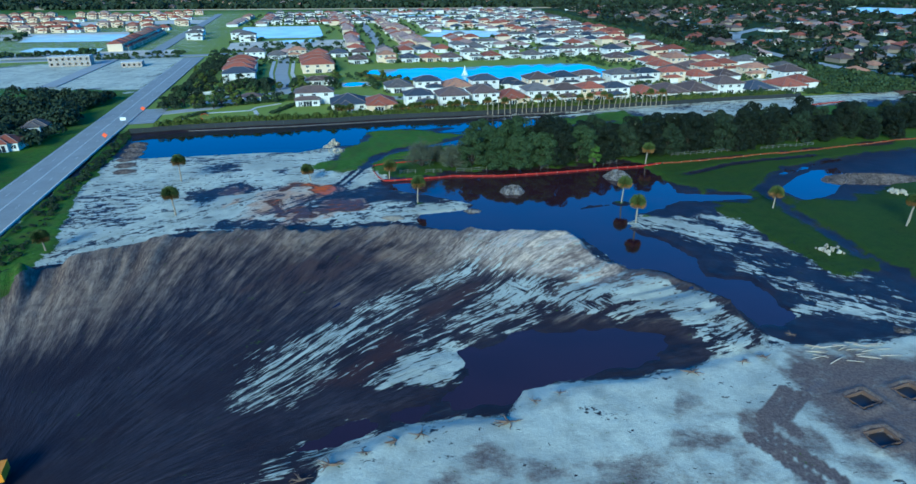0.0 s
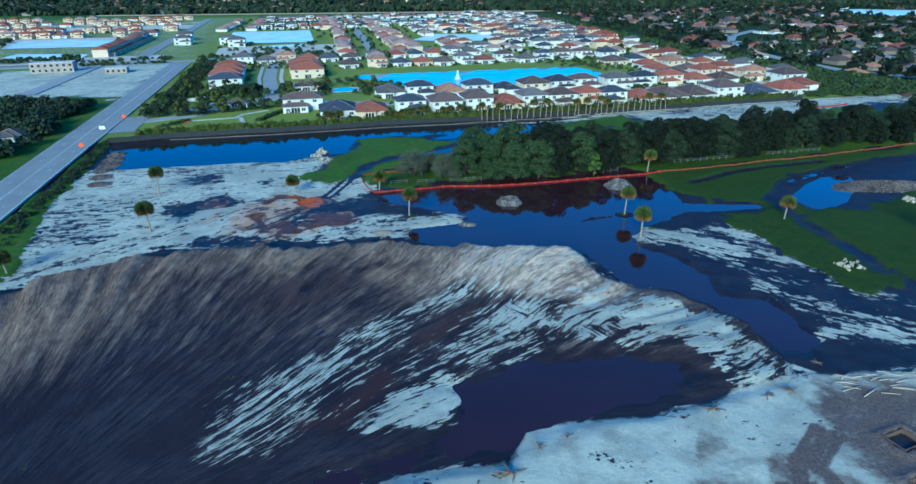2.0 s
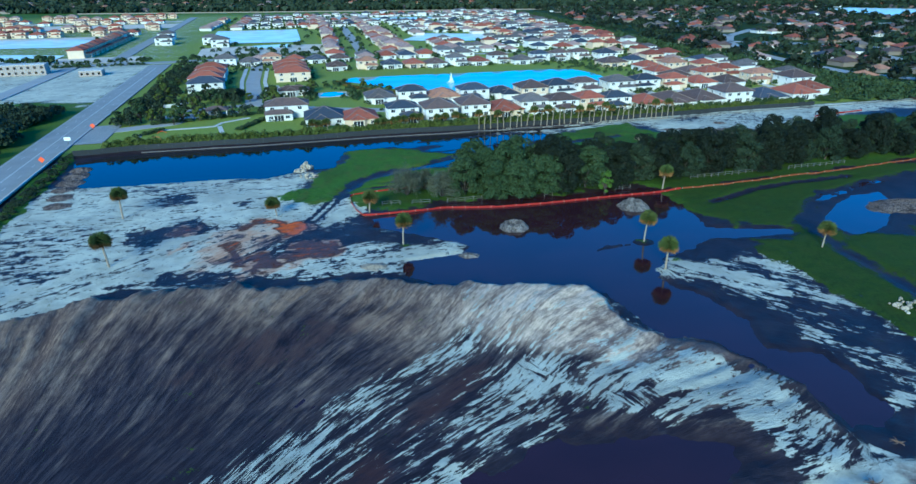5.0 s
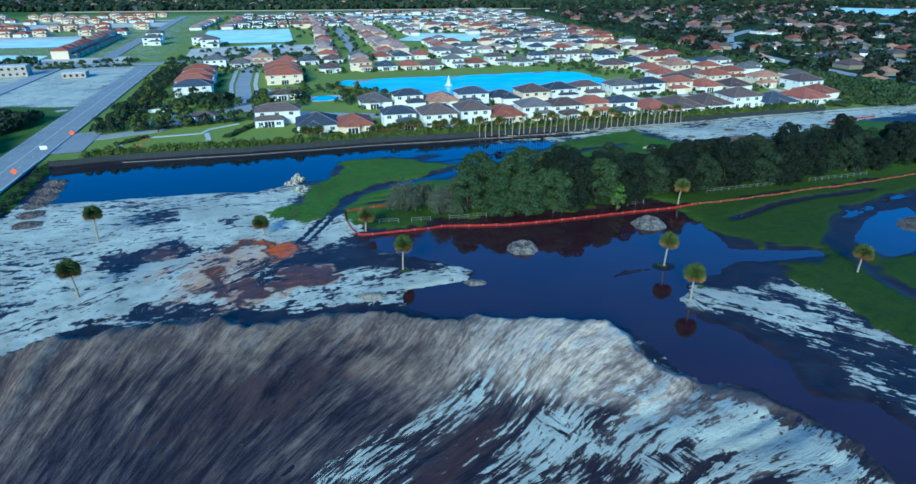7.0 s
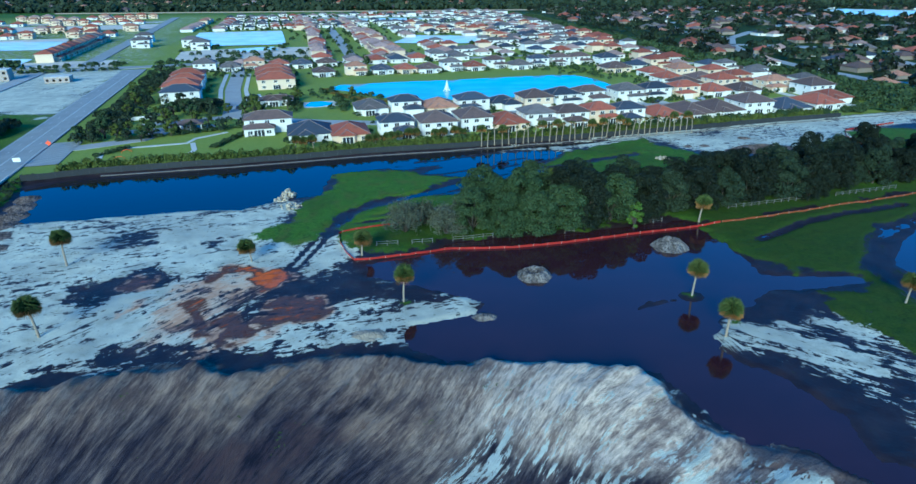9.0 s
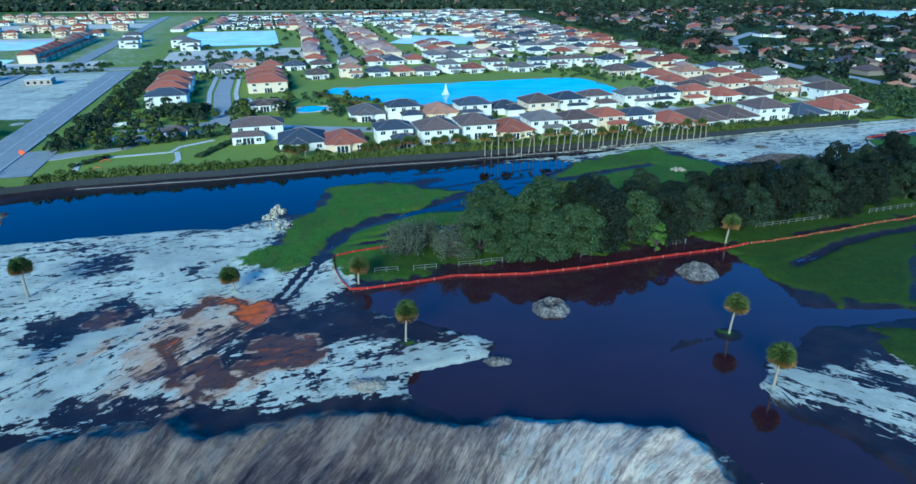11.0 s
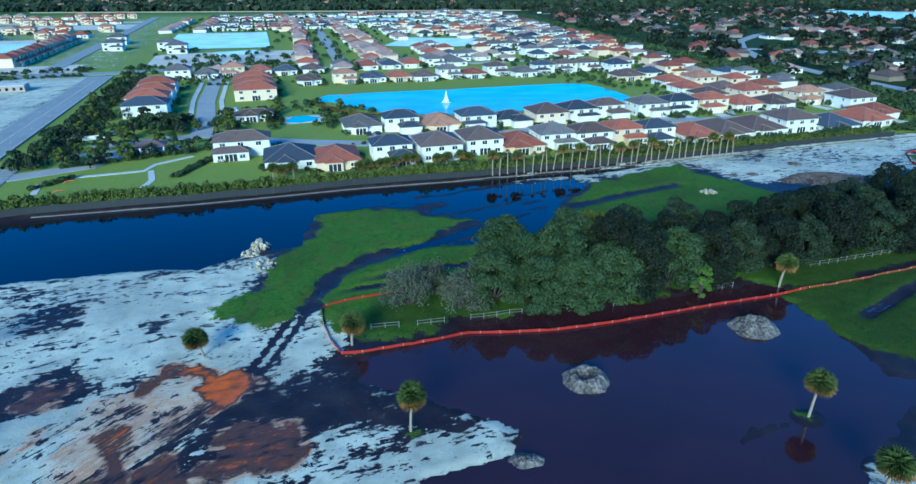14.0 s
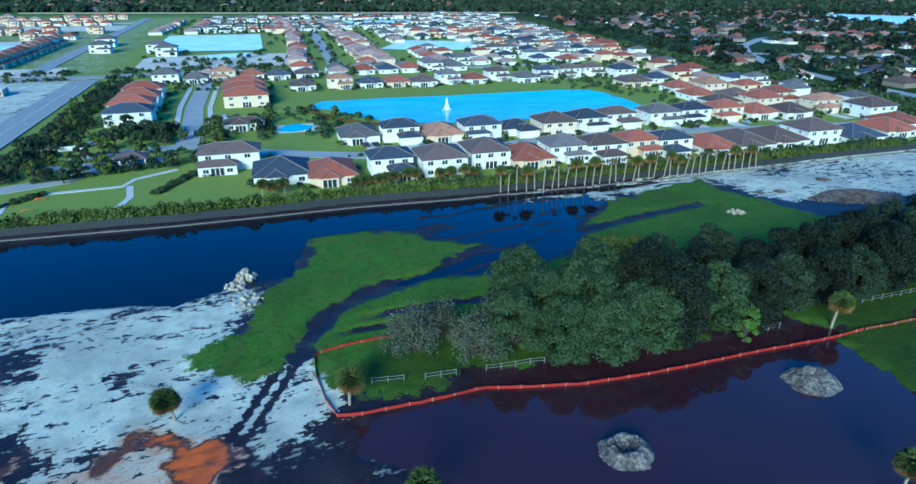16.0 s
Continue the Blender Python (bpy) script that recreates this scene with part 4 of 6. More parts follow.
for pts in ([uv(-88, 400), uv(-20, 392), uv(20, 400), uv(18, 470), uv(-30, 480), uv(-90, 470)],
            [uv(-330, 560), uv(-190, 552), uv(-190, 600), uv(-330, 600)], [uv(-260, 384), uv(-125, 384), uv(-130, 425), uv(-260, 425)], [uv(-560, 765), uv(-150, 760), uv(-150, 845), uv(-620, 850)], [uv(-480, 610), uv(-190, 610), uv(-190, 640), uv(-480, 642)], [uv(-700, 880), uv(-160, 880), uv(-160, 905), uv(-700, 908)],
            [uv(-60, 900), uv(250, 880), uv(250, 960), uv(-60, 1000)], [uv(130, 600), uv(200, 600), uv(200, 640), uv(130, 640)]):
    flat("bare_plot", pts, 0.78, MAT["bare_sand"], "bare pale sandy building plot", "bare ground")


# ---- houses ----
def hip_roof(b, caps, x0, y0, x1, y1, z, slope=0.42, over=0.55):
    """A hipped roof with eaves and fascia over a rectangle; its ridge tiles go to caps."""
    x0, y0, x1, y1 = x0 - over, y0 - over, x1 + over, y1 + over
    w, d = x1 - x0, y1 - y0
    run = min(w, d) / 2
    zr = z + 0.22 + run * slope
    if w >= d:
        r0, r1 = (x0 + run, (y0 + y1) / 2, zr), (x1 - run, (y0 + y1) / 2, zr)
    else:
        r0, r1 = ((x0 + x1) / 2, y0 + run, zr), ((x0 + x1) / 2, y1 - run, zr)
    low = [(x0, y0, z), (x1, y0, z), (x1, y1, z), (x0, y1, z)]
    up = [(p[0], p[1], z + 0.22) for p in low]
    sides = [(0, 1, 5, 4), (1, 2, 6, 5), (2, 3, 7, 6), (3, 0, 4, 7), (3, 2, 1, 0)]
    slopes = [(4, 5, 9, 8), (5, 6, 9), (6, 7, 8, 9), (7, 4, 8)] if w >= d else [(4, 5, 8), (5, 6, 9, 8), (6, 7, 9), (7, 4, 8, 9)]
    b.add(low + up + [r0, r1], sides + slopes)
    if caps is not None:
        ends = ((0, r0), (3, r0), (1, r1), (2, r1)) if w >= d else ((0, r0), (1, r0), (2, r1), (3, r1))
        for i, r in ends:
            caps.append(Build().tube([Vector(up[i]) + Vector((0, 0, 0.03)), Vector(r) + Vector((0, 0, 0.05))], [0.13, 0.13], 5))
        if (Vector(r0) - Vector(r1)).length > 0.3:
            caps.append(Build().tube([Vector(r0) + Vector((0, 0, 0.06)), Vector(r1) + Vector((0, 0, 0.06))], [0.15, 0.15], 5))


def window_parts(parent, x, z, w, h_, y, turn, width):
    """A window in the wall plane y of a local frame that turn maps onto the house: frame, mullion and pane."""
    fr, pane = Build(), Build()
    t = 0.12
    for a in ((x - w / 2 - t, z - t, x + w / 2 + t, z), (x - w / 2 - t, z + h_, x + w / 2 + t, z + h_ + t), (x - w / 2 - t, z, x - w / 2, z + h_),
              (x + w / 2, z, x + w / 2 + t, z + h_), (x - 0.05, z, x + 0.05, z + h_)):
        fr.box(a[0], y - 0.09, a[1], a[2], y + 0.02, a[3], turn)
    pane.box(x - w / 2, y - 0.03, z, x + w / 2, y + 0.01, z + h_, turn)
    win = part("window", fr, MAT["trim"], parent)
    part("pane", pane, MAT["glass"], win)


ROOF_WORDS = {"red": "red", "brown": "brown", "grey": "grey", "navy": "dark slate-blue", "tan": "terracotta", "rose": "haze-tinted rose-brown"}


def house(name, m, w, d, storeys, roof, wall="white", low=0.0, low_side=0, garage=False, group="", detail=True):
    """A house whose front wall stands on the local x axis and looks along -y. low: depth of a one-storey wing before a taller house."""
    words = f"{'beige' if wall == 'dull' else wall} rendered {'two' if storeys == 2 else 'one'}-storey house with a {ROOF_WORDS[roof]} tiled hip roof"
    ob = thing(name, m, words, "house", group)
    eave = 5.4 if storeys == 2 else 2.9
    walls, roofs, caps = Build(), Build(), []
    y0 = low
    walls.box(-w / 2, y0, -0.3, w / 2, d, eave)
    hip_roof(roofs, caps, -w / 2, y0, w / 2, d, eave)
    if low:
        lw = w * 0.62
        lx = (w / 2 - lw / 2) * low_side
        walls.box(lx - lw / 2, 0, -0.3, lx + lw / 2, y0 - 0.003, 2.9)
        hip_roof(roofs, caps, lx - lw / 2, 0, lx + lw / 2, y0 + (3.0 if storeys == 1 else 0.2), 2.9, 0.4)
    elif storeys == 1:
        walls.box(-w * 0.1 - 2.6, -1.3, -0.3, -w * 0.1 + 2.6, -0.003, 2.95)
        hip_roof(roofs, caps, -w * 0.1 - 2.6, -1.3, -w * 0.1 + 2.6, 4.5, 2.95, 0.42)
    part("wall", walls, MAT[wall + "_wall"], ob)
    part("roof", roofs, MAT["roof_" + roof], ob)
    if detail:
        for c in caps:
            part("ridge_cap", c, MAT["cap_light"], ob)
    levels = [0.9, 3.7] if storeys == 2 else [0.9]
    right = pose(w / 2, 0, 0, 0, 0, 90)
    left = pose(-w / 2, d, 0, 0, 0, -90)
    front_y = y0
    if detail:
        for lv in levels:
            if lv < 2 and low:
                lw = w * 0.62
                lx = (w / 2 - lw / 2) * low_side
                spots = [(lx - lw * 0.3, 0.0), (lx + lw * 0.32, 0.0)]
            else:
                spots = [(w * s, front_y) for s in ((-0.34, 0.34) if lv < 2 else (-0.34, -0.02, 0.30))]
            for sx_, yy in spots:
                if garage and lv < 2 and sx_ > 0:
                    continue
                if storeys == 1 and not low and abs(sx_ + w * 0.1) < 3.4:
                    continue
                window_parts(ob, sx_, lv, 1.7, 1.25, yy, None, w)
            for s in (0.3, 0.72):
                window_parts(ob, front_y + (d - front_y) * s, lv, 1.1, 1.2, 0.0, right, w)
                window_parts(ob, (d - front_y) * s, lv, 1.1, 1.2, 0.0, left, w)
        yy = 0.0 if low else (-1.3 if storeys == 1 else front_y)
        cx = (w / 2 - w * 0.31) * low_side if low else (-w * 0.1 if storeys == 1 else 0.0)
        if garage:
            g = Build()
            gx_ = w * 0.24 if not low else cx
            for k in range(4):
                g.box(gx_ - 2.4, (yy if low else front_y) - 0.06, 0.1 + k * 0.56, gx_ + 2.4, (yy if low else front_y) + 0.01, 0.62 + k * 0.56)
            part("garage_door", g, MAT["garage"], ob, "white panelled garage door")
        if not garage or not low:
            p, c = Build(), Build()
            p.box(cx - 1.9, yy - 0.05, 0.05, cx + 1.9, yy + 0.01, 2.35)
            for k in (-2.0, -0.65, 0.65, 2.0):
                c.box(cx + k - 0.08, yy - 0.14, 0.0, cx + k + 0.08, yy - 0.01, 2.5)
            sl = part("patio_door", p, MAT["glass"], ob, "dark glazed patio door")
            part("door_post", c, MAT["trim"], sl)
    else:
        for lv in levels:
            for s in (-0.3, 0.3):
                p = Build().box(w * s - 0.9, (y0 if lv > 2 or not low else 0) - 0.05, lv, w * s + 0.9, (y0 if lv > 2 or not low else 0) + 0.01, lv + 1.2)
                part("window", p, MAT["glass"], ob)
    return ob


def at_uv(px, py, turn, z=0.55):
    return pose(px, py, z, 0, 0, turn)


ROW_A = [
    (-54, 133, 18, 15, 2, "brown", "white", 5.0, -1), (-36, 121.5, 16, 16, 1, "navy", "white", 0, 0), (-21, 119.5, 13.5, 16, 1, "red", "cream", 0, 0),
    (-3, 122.5, 13, 16, 2, "navy", "white", 6.0, 1), (12, 126.5, 14, 14, 2, "brown", "white", 0, 0), (27, 133, 13, 14, 2, "brown", "white", 0, 0),
    (41, 132.5, 14, 16, 1, "red", "cream", 0, 0), (54, 136, 13, 14, 2, "grey", "white", 2.5, 1), (68, 134, 14, 16, 2, "brown", "white", 5.5, 0),
    (81, 140, 13, 14, 2, "red", "cream", 3.5, 1), (94, 138, 13, 16, 2, "navy", "white", 6.5, -1), (108, 141, 13, 16, 1, "red", "white", 0, 0),
    (122, 143.5, 14, 19, 1, "brown", "white", 0, 0), (137, 148, 15, 18, 1, "brown", "white", 0, 0), (153, 153, 15, 14, 2, "brown", "white", 0, 0),
    (169, 151, 16, 16, 1, "navy", "white", 0, 0), (190, 160, 15, 16, 1, "red", "white", 0, 0),
]
for k, (px, py, w, d, st, roof, wall, low, side) in enumerate(ROW_A):
    house("house", at_uv(px, py, 11), w, d, st, roof, wall, low, side, False, "houses along the canal bank")
ROW_B = [
    (-16, 167, 14, 15, 1, "grey", "white", 0, 0), (0, 164, 13.5, 15, 2, "navy", "white", 5.5, 1), (15, 167, 14, 15, 1, "tan", "cream", 0, 0),
    (30, 168.5, 14.5, 13, 2, "navy", "white", 2.5, -1), (45, 171, 13, 15, 1, "navy", "white", 4.5, 1), (59.5, 173, 14, 13, 2, "brown", "cream", 0, 0),
    (74, 178, 14, 13, 2, "navy", "white", 2.0, 1), (89, 182, 14, 14, 2, "brown", "white", 5.0, 1), (108, 185.5, 14, 14, 2, "grey", "white", 2.5, 1),
    (124, 190, 14.5, 13, 2, "navy", "white", 3.0, -1), (140.5, 192, 14, 14, 2, "red", "cream", 4.0, -1), (156, 196, 14, 14, 1, "red", "white", 0, 0),
    (172, 196, 14, 14, 1, "brown", "white", 0, 0), (195, 205, 15, 14, 2, "tan", "cream", 4.5, -1), (208, 193, 15, 14, 2, "brown", "white", 0, 0),
    (185, 226, 15, 14, 2, "red", "cream", 4, 1), (203, 172, 15, 14, 1, "red", "white", 0, 0),
]
for px, py, w, d, st, roof, wall, low, side in ROW_B:
    house("house", at_uv(px, py, 12), w, d, st, roof, wall, low, side, True, "houses between street and lake")
    dx = (w / 2 - w * 0.31) * side if low else w * 0.24
    m_ = at_uv(px, py, 12)
    a_, b_ = m_ @ Vector((dx, 0.2, 0)), m_ @ Vector((dx, -11, 0))
    ribbon("driveway", [(b_.x, b_.y), (a_.x, a_.y)], 4.8, 0.70, MAT["concrete"], "pale concrete driveway to the street", "driveway")
ROW_C = [
    (-53, 283, 13, 13, 1, "brown", "white"), (-33, 286, 13, 13, 2, "tan", "cream"), (-17, 290, 13, 13, 1, "navy", "white"), (-2, 292, 13, 13, 1, "red", "cream"),
    (13, 292, 14, 13, 1, "brown", "white"), (28, 298, 13, 13, 2, "grey", "white"), (43, 300, 13, 13, 1, "red", "white"), (58, 308, 13, 13, 2, "brown", "white"),
    (74, 303, 14, 13, 1, "grey", "white"), (89, 312, 13, 13, 2, "navy", "white"), (105, 317, 13, 13, 2, "brown", "white"), (120, 321, 13, 13, 2, "brown", "white"),
    (137, 315, 14, 13, 2, "navy", "white"), (133, 283, 17, 14, 1, "brown", "cream"), (150, 262, 14, 13, 1, "red", "white"), (165, 258, 14, 13, 2, "tan", "cream"),
    (150, 240, 14, 13, 1, "red", "white"), (168, 236, 14, 13, 1, "brown", "white"), (152, 220, 14, 13, 1, "brown", "white"), (170, 216, 14, 13, 2, "red", "cream"),
    (-112, 204, 18, 12, 2, "navy", "white"), (-118, 222, 18, 13, 2, "red", "white"), (-122, 240, 18, 13, 2, "red", "white"), (-128, 262, 18, 13, 2, "red", "white"),
    (-73, 240, 20, 14, 2, "red", "cream"), (-78, 258, 20, 13, 2, "red", "cream"), (-82, 275, 20, 13, 2, "red", "cream"), (-134, 311, 14, 13, 2, "grey", "white"),
    (-118, 312, 13, 13, 1, "grey", "white"), (-104, 319, 13, 13, 2, "tan", "cream"), (-89, 325, 13, 13, 1, "red", "white"), (-73, 323, 13, 13, 1, "navy", "white"),
    (-57, 328, 13, 13, 1, "brown", "white"), (-63, 192, 15, 7, 1, "brown", "white"),
]
for px, py, w, d, st, roof, wall in ROW_C:
    house("house", at_uv(px, py, 13), w, d, st, roof, wall, 3.5 if st == 2 and w < 14 else 0, random.choice((-1, 1)), False, "houses beyond the lake")

# farther rows: a few kinds of house, repeated
KINDS = []
# the rose roofs have distance haze painted into their tiles
for roof, wall, st in (("rose", "white", 1), ("grey", "white", 2), ("red", "white", 1), ("tan", "cream", 2), ("rose", "cream", 2), ("navy", "white", 1),
                       ("red", "cream", 2), ("grey", "white", 1), ("red", "dull", 1), ("tan", "dull", 1), ("brown", "dull", 1), ("grey", "dull", 1)):
    KINDS.append((roof, wall, st))
FAR = []


def far_house(u, v, kind, turn=13.0, scale=1.0):
    FAR.append((*uv(u, v), kind, turn, scale))


def estate_edge(py):
    """Where the estate ends towards the older suburb."""
    return float(np.interp(py, (150, 194, 246, 294, 344, 445, 670, 880, 1150), (250, 242, 230, 222, 206, 198, 186, 180, 150)))


rnd = random.Random(7)
lake_arr = lakes


def in_lake(px, py, margin=9):
    q = np.array([px]), np.array([py])
    return any(inside(q[0], q[1], pts)[0] > -margin for pts in lake_arr)


# columns of houses on both sides of the far street and its neighbours
count = 0
for u0, kinds in ((-126, (0, 3)), (-92, (2, 0)), (0, (4, 0, 6)), (26, (0, 4, 2)), (60, (0, 2, 4)), (85, (4, 0, 3)), (110, (7, 0, 2))):
    for k in range(34):
        v = 372 + k * 15.2
        if u0 < -100 and v < 690:
            continue
        if -100 < u0 < -50 and v < 680 or u0 == 0 and v < 480:
            continue
        px, py = uv(u0, v)
        if in_lake(px, py) or (u0 > 80 and v > 600):
            continue
        far_house(u0 + (v - 417) * 0.046 + rnd.uniform(-1.5, 1.5), v, rnd.choice(kinds), 13 + (90 if u0 in (26, 85) else -90), rnd.uniform(0.92, 1.06))
        count += 1
# rows that run across
for v in (176, 202, 228, 254, 282, 310, 338, 362, 390, 418, 446, 476, 506, 540, 574, 612, 650, 696, 738, 790, 840, 900, 960):
    for k in range(34):
        u = (122 if v > 345 else 150) + k * 15.6 + (v % 7)
        px, py = uv(u, v)
        if px > estate_edge(py) - 9 or in_lake(px, py) or rnd.random() < 0.05 or any(math.hypot(px - q[0], py - q[1] - 6) < 16 for q in ROW_A + ROW_B + ROW_C):
            continue
        if v < 345 and px < 150:
            continue
        far_house(u, v, rnd.choice((0, 1, 2, 5, 6, 7, 0, 1)), 13 + rnd.choice((0, 0, 180)), rnd.uniform(0.9, 1.06))
for v in (338, 352, 700, 745, 790, 860, 930):
    for k in range(26):
        u = -70 + k * 15.5
        px, py = uv(u, v)
        if v < 500 and not (-60 < u < 130) or any(math.hypot(px - q[0], py - q[1] - 6) < 16 for q in ROW_C):
            continue
        if v > 500 and u > 110 or in_lake(px, py):
            continue
        far_house(u, v, rnd.choice((0, 1, 2, 5, 7)), 13, rnd.uniform(0.9, 1.05))
# rows of town houses beyond the plots
for v, u_from, u_to in ((520, -520, -330), (600, -620, -330), (650, -600, -180), (720, -640, -165), (745, -640, -175), (860, -760, -180), (920, -760, -190), (985, -760, -170)):
    u = u_from
    while u < u_to:
        px, py = uv(u, v)
        if not in_lake(px, py, 4):
            far_house(u, v, rnd.choice((3, 6, 2, 4)), 13, rnd.uniform(0.95, 1.15))
        u += 17 + (26 if rnd.random() < 0.2 else 0)
for k in range(11):
    far_house(-168 - k * 0.3, 430 + k * 17, rnd.choice((6, 3)), 103, 1.15)
for px, py in ((-303, 510), (-258, 522), (-240, 470), (-196, 470), (-180, 445)):
    v = -SU * px + CU * py
    far_house(CU * px + SU * py, v, 1, 13, 1.25)
# low houses among the trees of the older suburb
taken = set()


def near_suburb_road(px, py, room):
    q = np.array([float(px)]), np.array([float(py)])
    return min(float(from_line(*q, line)[0][0]) for line in SUBURB_ROADS) < room


for k in range(2100):
    py = 190 + 1260 * rnd.random() ** 0.9
    px = rnd.uniform(230, 340 + py * 0.8)
    cell = (int(px // 17), int(py // 20))
    if px < estate_edge(py) + 20 or cell in taken or in_lake(px, py, 12) or near_suburb_road(px, py, 13) or noise.noise(Vector((px / 90, py / 90, 4))) > 0.12:
        continue
    taken.add(cell)
    far_house(CU * px + SU * py, -SU * px + CU * py, rnd.choice((8, 8, 9, 10, 10, 10, 11, 11, 0, 5)), rnd.choice((0, 90, 180, 270)) + 40 * noise.noise(Vector((px / 150, py / 150, 1))) + rnd.uniform(-6, 6), rnd.uniform(0.8, 1.05))
# scattered roofs among the farthest trees
for k in range(700):
    py = rnd.uniform(1150, 2300)
    px = rnd.uniform(-0.9, 0.85) * py
    if not in_lake(px, py, 12):
        far_house(CU * px + SU * py, -SU * px + CU * py, rnd.choice((8, 9, 0, 10, 3)), rnd.uniform(0, 180), rnd.uniform(1.0, 1.5))
# the nearest stand singly; those past counting are one mass
FAR.sort(key=lambda q: math.hypot(q[0], q[1]))
masters, rest = {}, {}
for px, py, kind, turn, s in FAR:
    m = pose(px, py, 0.55, 0, 0, turn) @ Matrix.Diagonal((s, s, s, 1))
    if kind not in masters:
        roof, wall, st = KINDS[kind]
        masters[kind] = house("house", m, 13, 13, st, roof, wall, 3.0 if st == 2 else 0, 1, False, "far houses of the estate", False)
        masters[kind, "n"] = 1
    elif sum(v for k_, v in masters.items() if isinstance(k_, tuple)) < 225:
        copy_thing(masters[kind], m)
        masters[kind, "n"] += 1
    else:
        rest.setdefault(kind, []).append(m)
mass = bpy.data.meshes.new("far_houses")
mv, mf, mm, slots = [], [], [], []
for kind, places in sorted(rest.items()):
    for o in masters[kind].children:
        mat_ = o.data.materials[0]
        if mat_ not in slots:
            slots.append(mat_)
        co = np.array([tuple(p.co) for p in o.data.vertices])
        fs = [tuple(p.vertices) for p in o.data.polygons]
        for m in places:
            a = np.array(m)
            base = len(mv)
            mv += [tuple(p) for p in co @ a[:3, :3].T + a[:3, 3]]
            mf += [tuple(i + base for i in f) for f in fs]
            mm += [slots.index(mat_)] * len(fs)
mass.from_pydata(mv, [], mf)
for mat_ in slots:
    mass.materials.append(mat_)
mass.polygons.foreach_set("material_index", mm)
tagged(new("far_houses", mass), "many small far houses with tiled roofs", "houses", kind="stuff")


# ---- trees ----
def leaf_cloud(points, normals, size, rng, squash=1.0):
    """Small leaf sprays (two crossed triangles' worth of quad) at points, turned roughly along normals."""
    n = len(points)
    nn = normals + rng.normal(0, 0.55, (n, 3))
    nn /= np.linalg.norm(nn, axis=1)[:, None]
    ref = rng.normal(0, 1, (n, 3))
    a = np.cross(nn, ref)
    a /= np.linalg.norm(a, axis=1)[:, None] + 1e-9
    b = np.cross(nn, a)
    s = size * rng.uniform(0.55, 1.25, (n, 1))
    a, b = a * s, b * s * squash
    v = np.stack([points - a - b * 0.3, points - b * 0.9 + a * 0.2, points + a + b * 0.2, points + b * 0.9 - a * 0.3], 1).reshape(-1, 3)
    q = np.arange(4 * n).reshape(n, 4)
    return v, q


def crown_points(rng, radius, height, base, clumps, per, lean=0.0):
    """Points on many overlapping leaf clumps that together make an uneven crown."""
    pts, nrm = [], []
    for c in range(clumps):
        a = rng.uniform(0, 2 * math.pi)
        up = rng.uniform(0.0, 1.0)
        reach = radius * math.sqrt(max(0.05, 1 - (up * 1.02 - 0.28) ** 2 / 0.62)) * rng.uniform(0.45, 0.9)
        cen = np.array([math.cos(a) * reach, math.sin(a) * reach, base + up * height * 0.88])
        r = radius * rng.uniform(0.2, 0.38)
        d = rng.normal(0, 1, (per, 3))
        d /= np.linalg.norm(d, axis=1)[:, None]
        d[:, 2] = np.where(d[:, 2] < -0.35, -d[:, 2], d[:, 2])
        rr_ = r * rng.uniform(0.6, 1.05, (per, 1)) ** 0.5
        pts.append(cen + d * rr_ * np.array([1, 1, 0.8]))
        nrm.append(d)
    return np.concatenate(pts), np.concatenate(nrm)


def tree_meshes(seed, radius, height, base, clumps, per, size, leaf, bark="bark", limbs=7):
    rng = np.random.default_rng(seed)
    p, n = crown_points(rng, radius, height, base, clumps, per)
    v, q = leaf_cloud(p, n, size, rng)
    crown = array_mesh("crown", v, q, MAT[leaf])
    t = Build()
    t.tube([(0, 0, -0.3), (0.05, 0, base * 0.5), (0.1, 0.05, base + height * 0.2)], [0.42, 0.3, 0.22], 9)
    for k in range(limbs):
        a = k * 2.4 + seed
        z0 = base * rng.uniform(0.55, 1.0)
        reach, top = radius * rng.uniform(0.5, 0.8), base + height * rng.uniform(0.3, 0.75)
        t.tube([(0.05, 0, z0), (math.cos(a) * reach * 0.45, math.sin(a) * reach * 0.45, z0 + (top - z0) * 0.6), (math.cos(a) * reach, math.sin(a) * reach, top)],
               [0.17, 0.11, 0.04], 6)
    return crown, t.mesh("trunk", MAT[bark], True)


TREES = {}


def tree(kind, m, label, group=""):
    crown, trunk = TREES[kind]
    ob = thing("tree", m, label, "tree", group)
    part("trunk", trunk, None, ob)
    part("crown", crown, None, ob)
    return ob


for k in range(4):
    TREES["oak", k] = tree_meshes(20 + k, 4.8, 10.4, 0.5, 66, 300, 0.155, ("leaf_oak", "leaf_oak", "leaf_dark", "leaf_deep")[k])
for k in range(3):
    TREES["yard", k] = tree_meshes(40 + k, 2.6, 4.4, 1.6, 14, 60, 0.36, ("leaf_dark", "leaf_oak", "leaf_hedge")[k])
TREES["lime", 0] = tree_meshes(61, 2.0, 6.4, 0.9, 22, 80, 0.26, "leaf_lime")
TREES["olive", 0] = tree_meshes(63, 2.9, 4.6, 1.2, 18, 80, 0.28, "leaf_hedge")

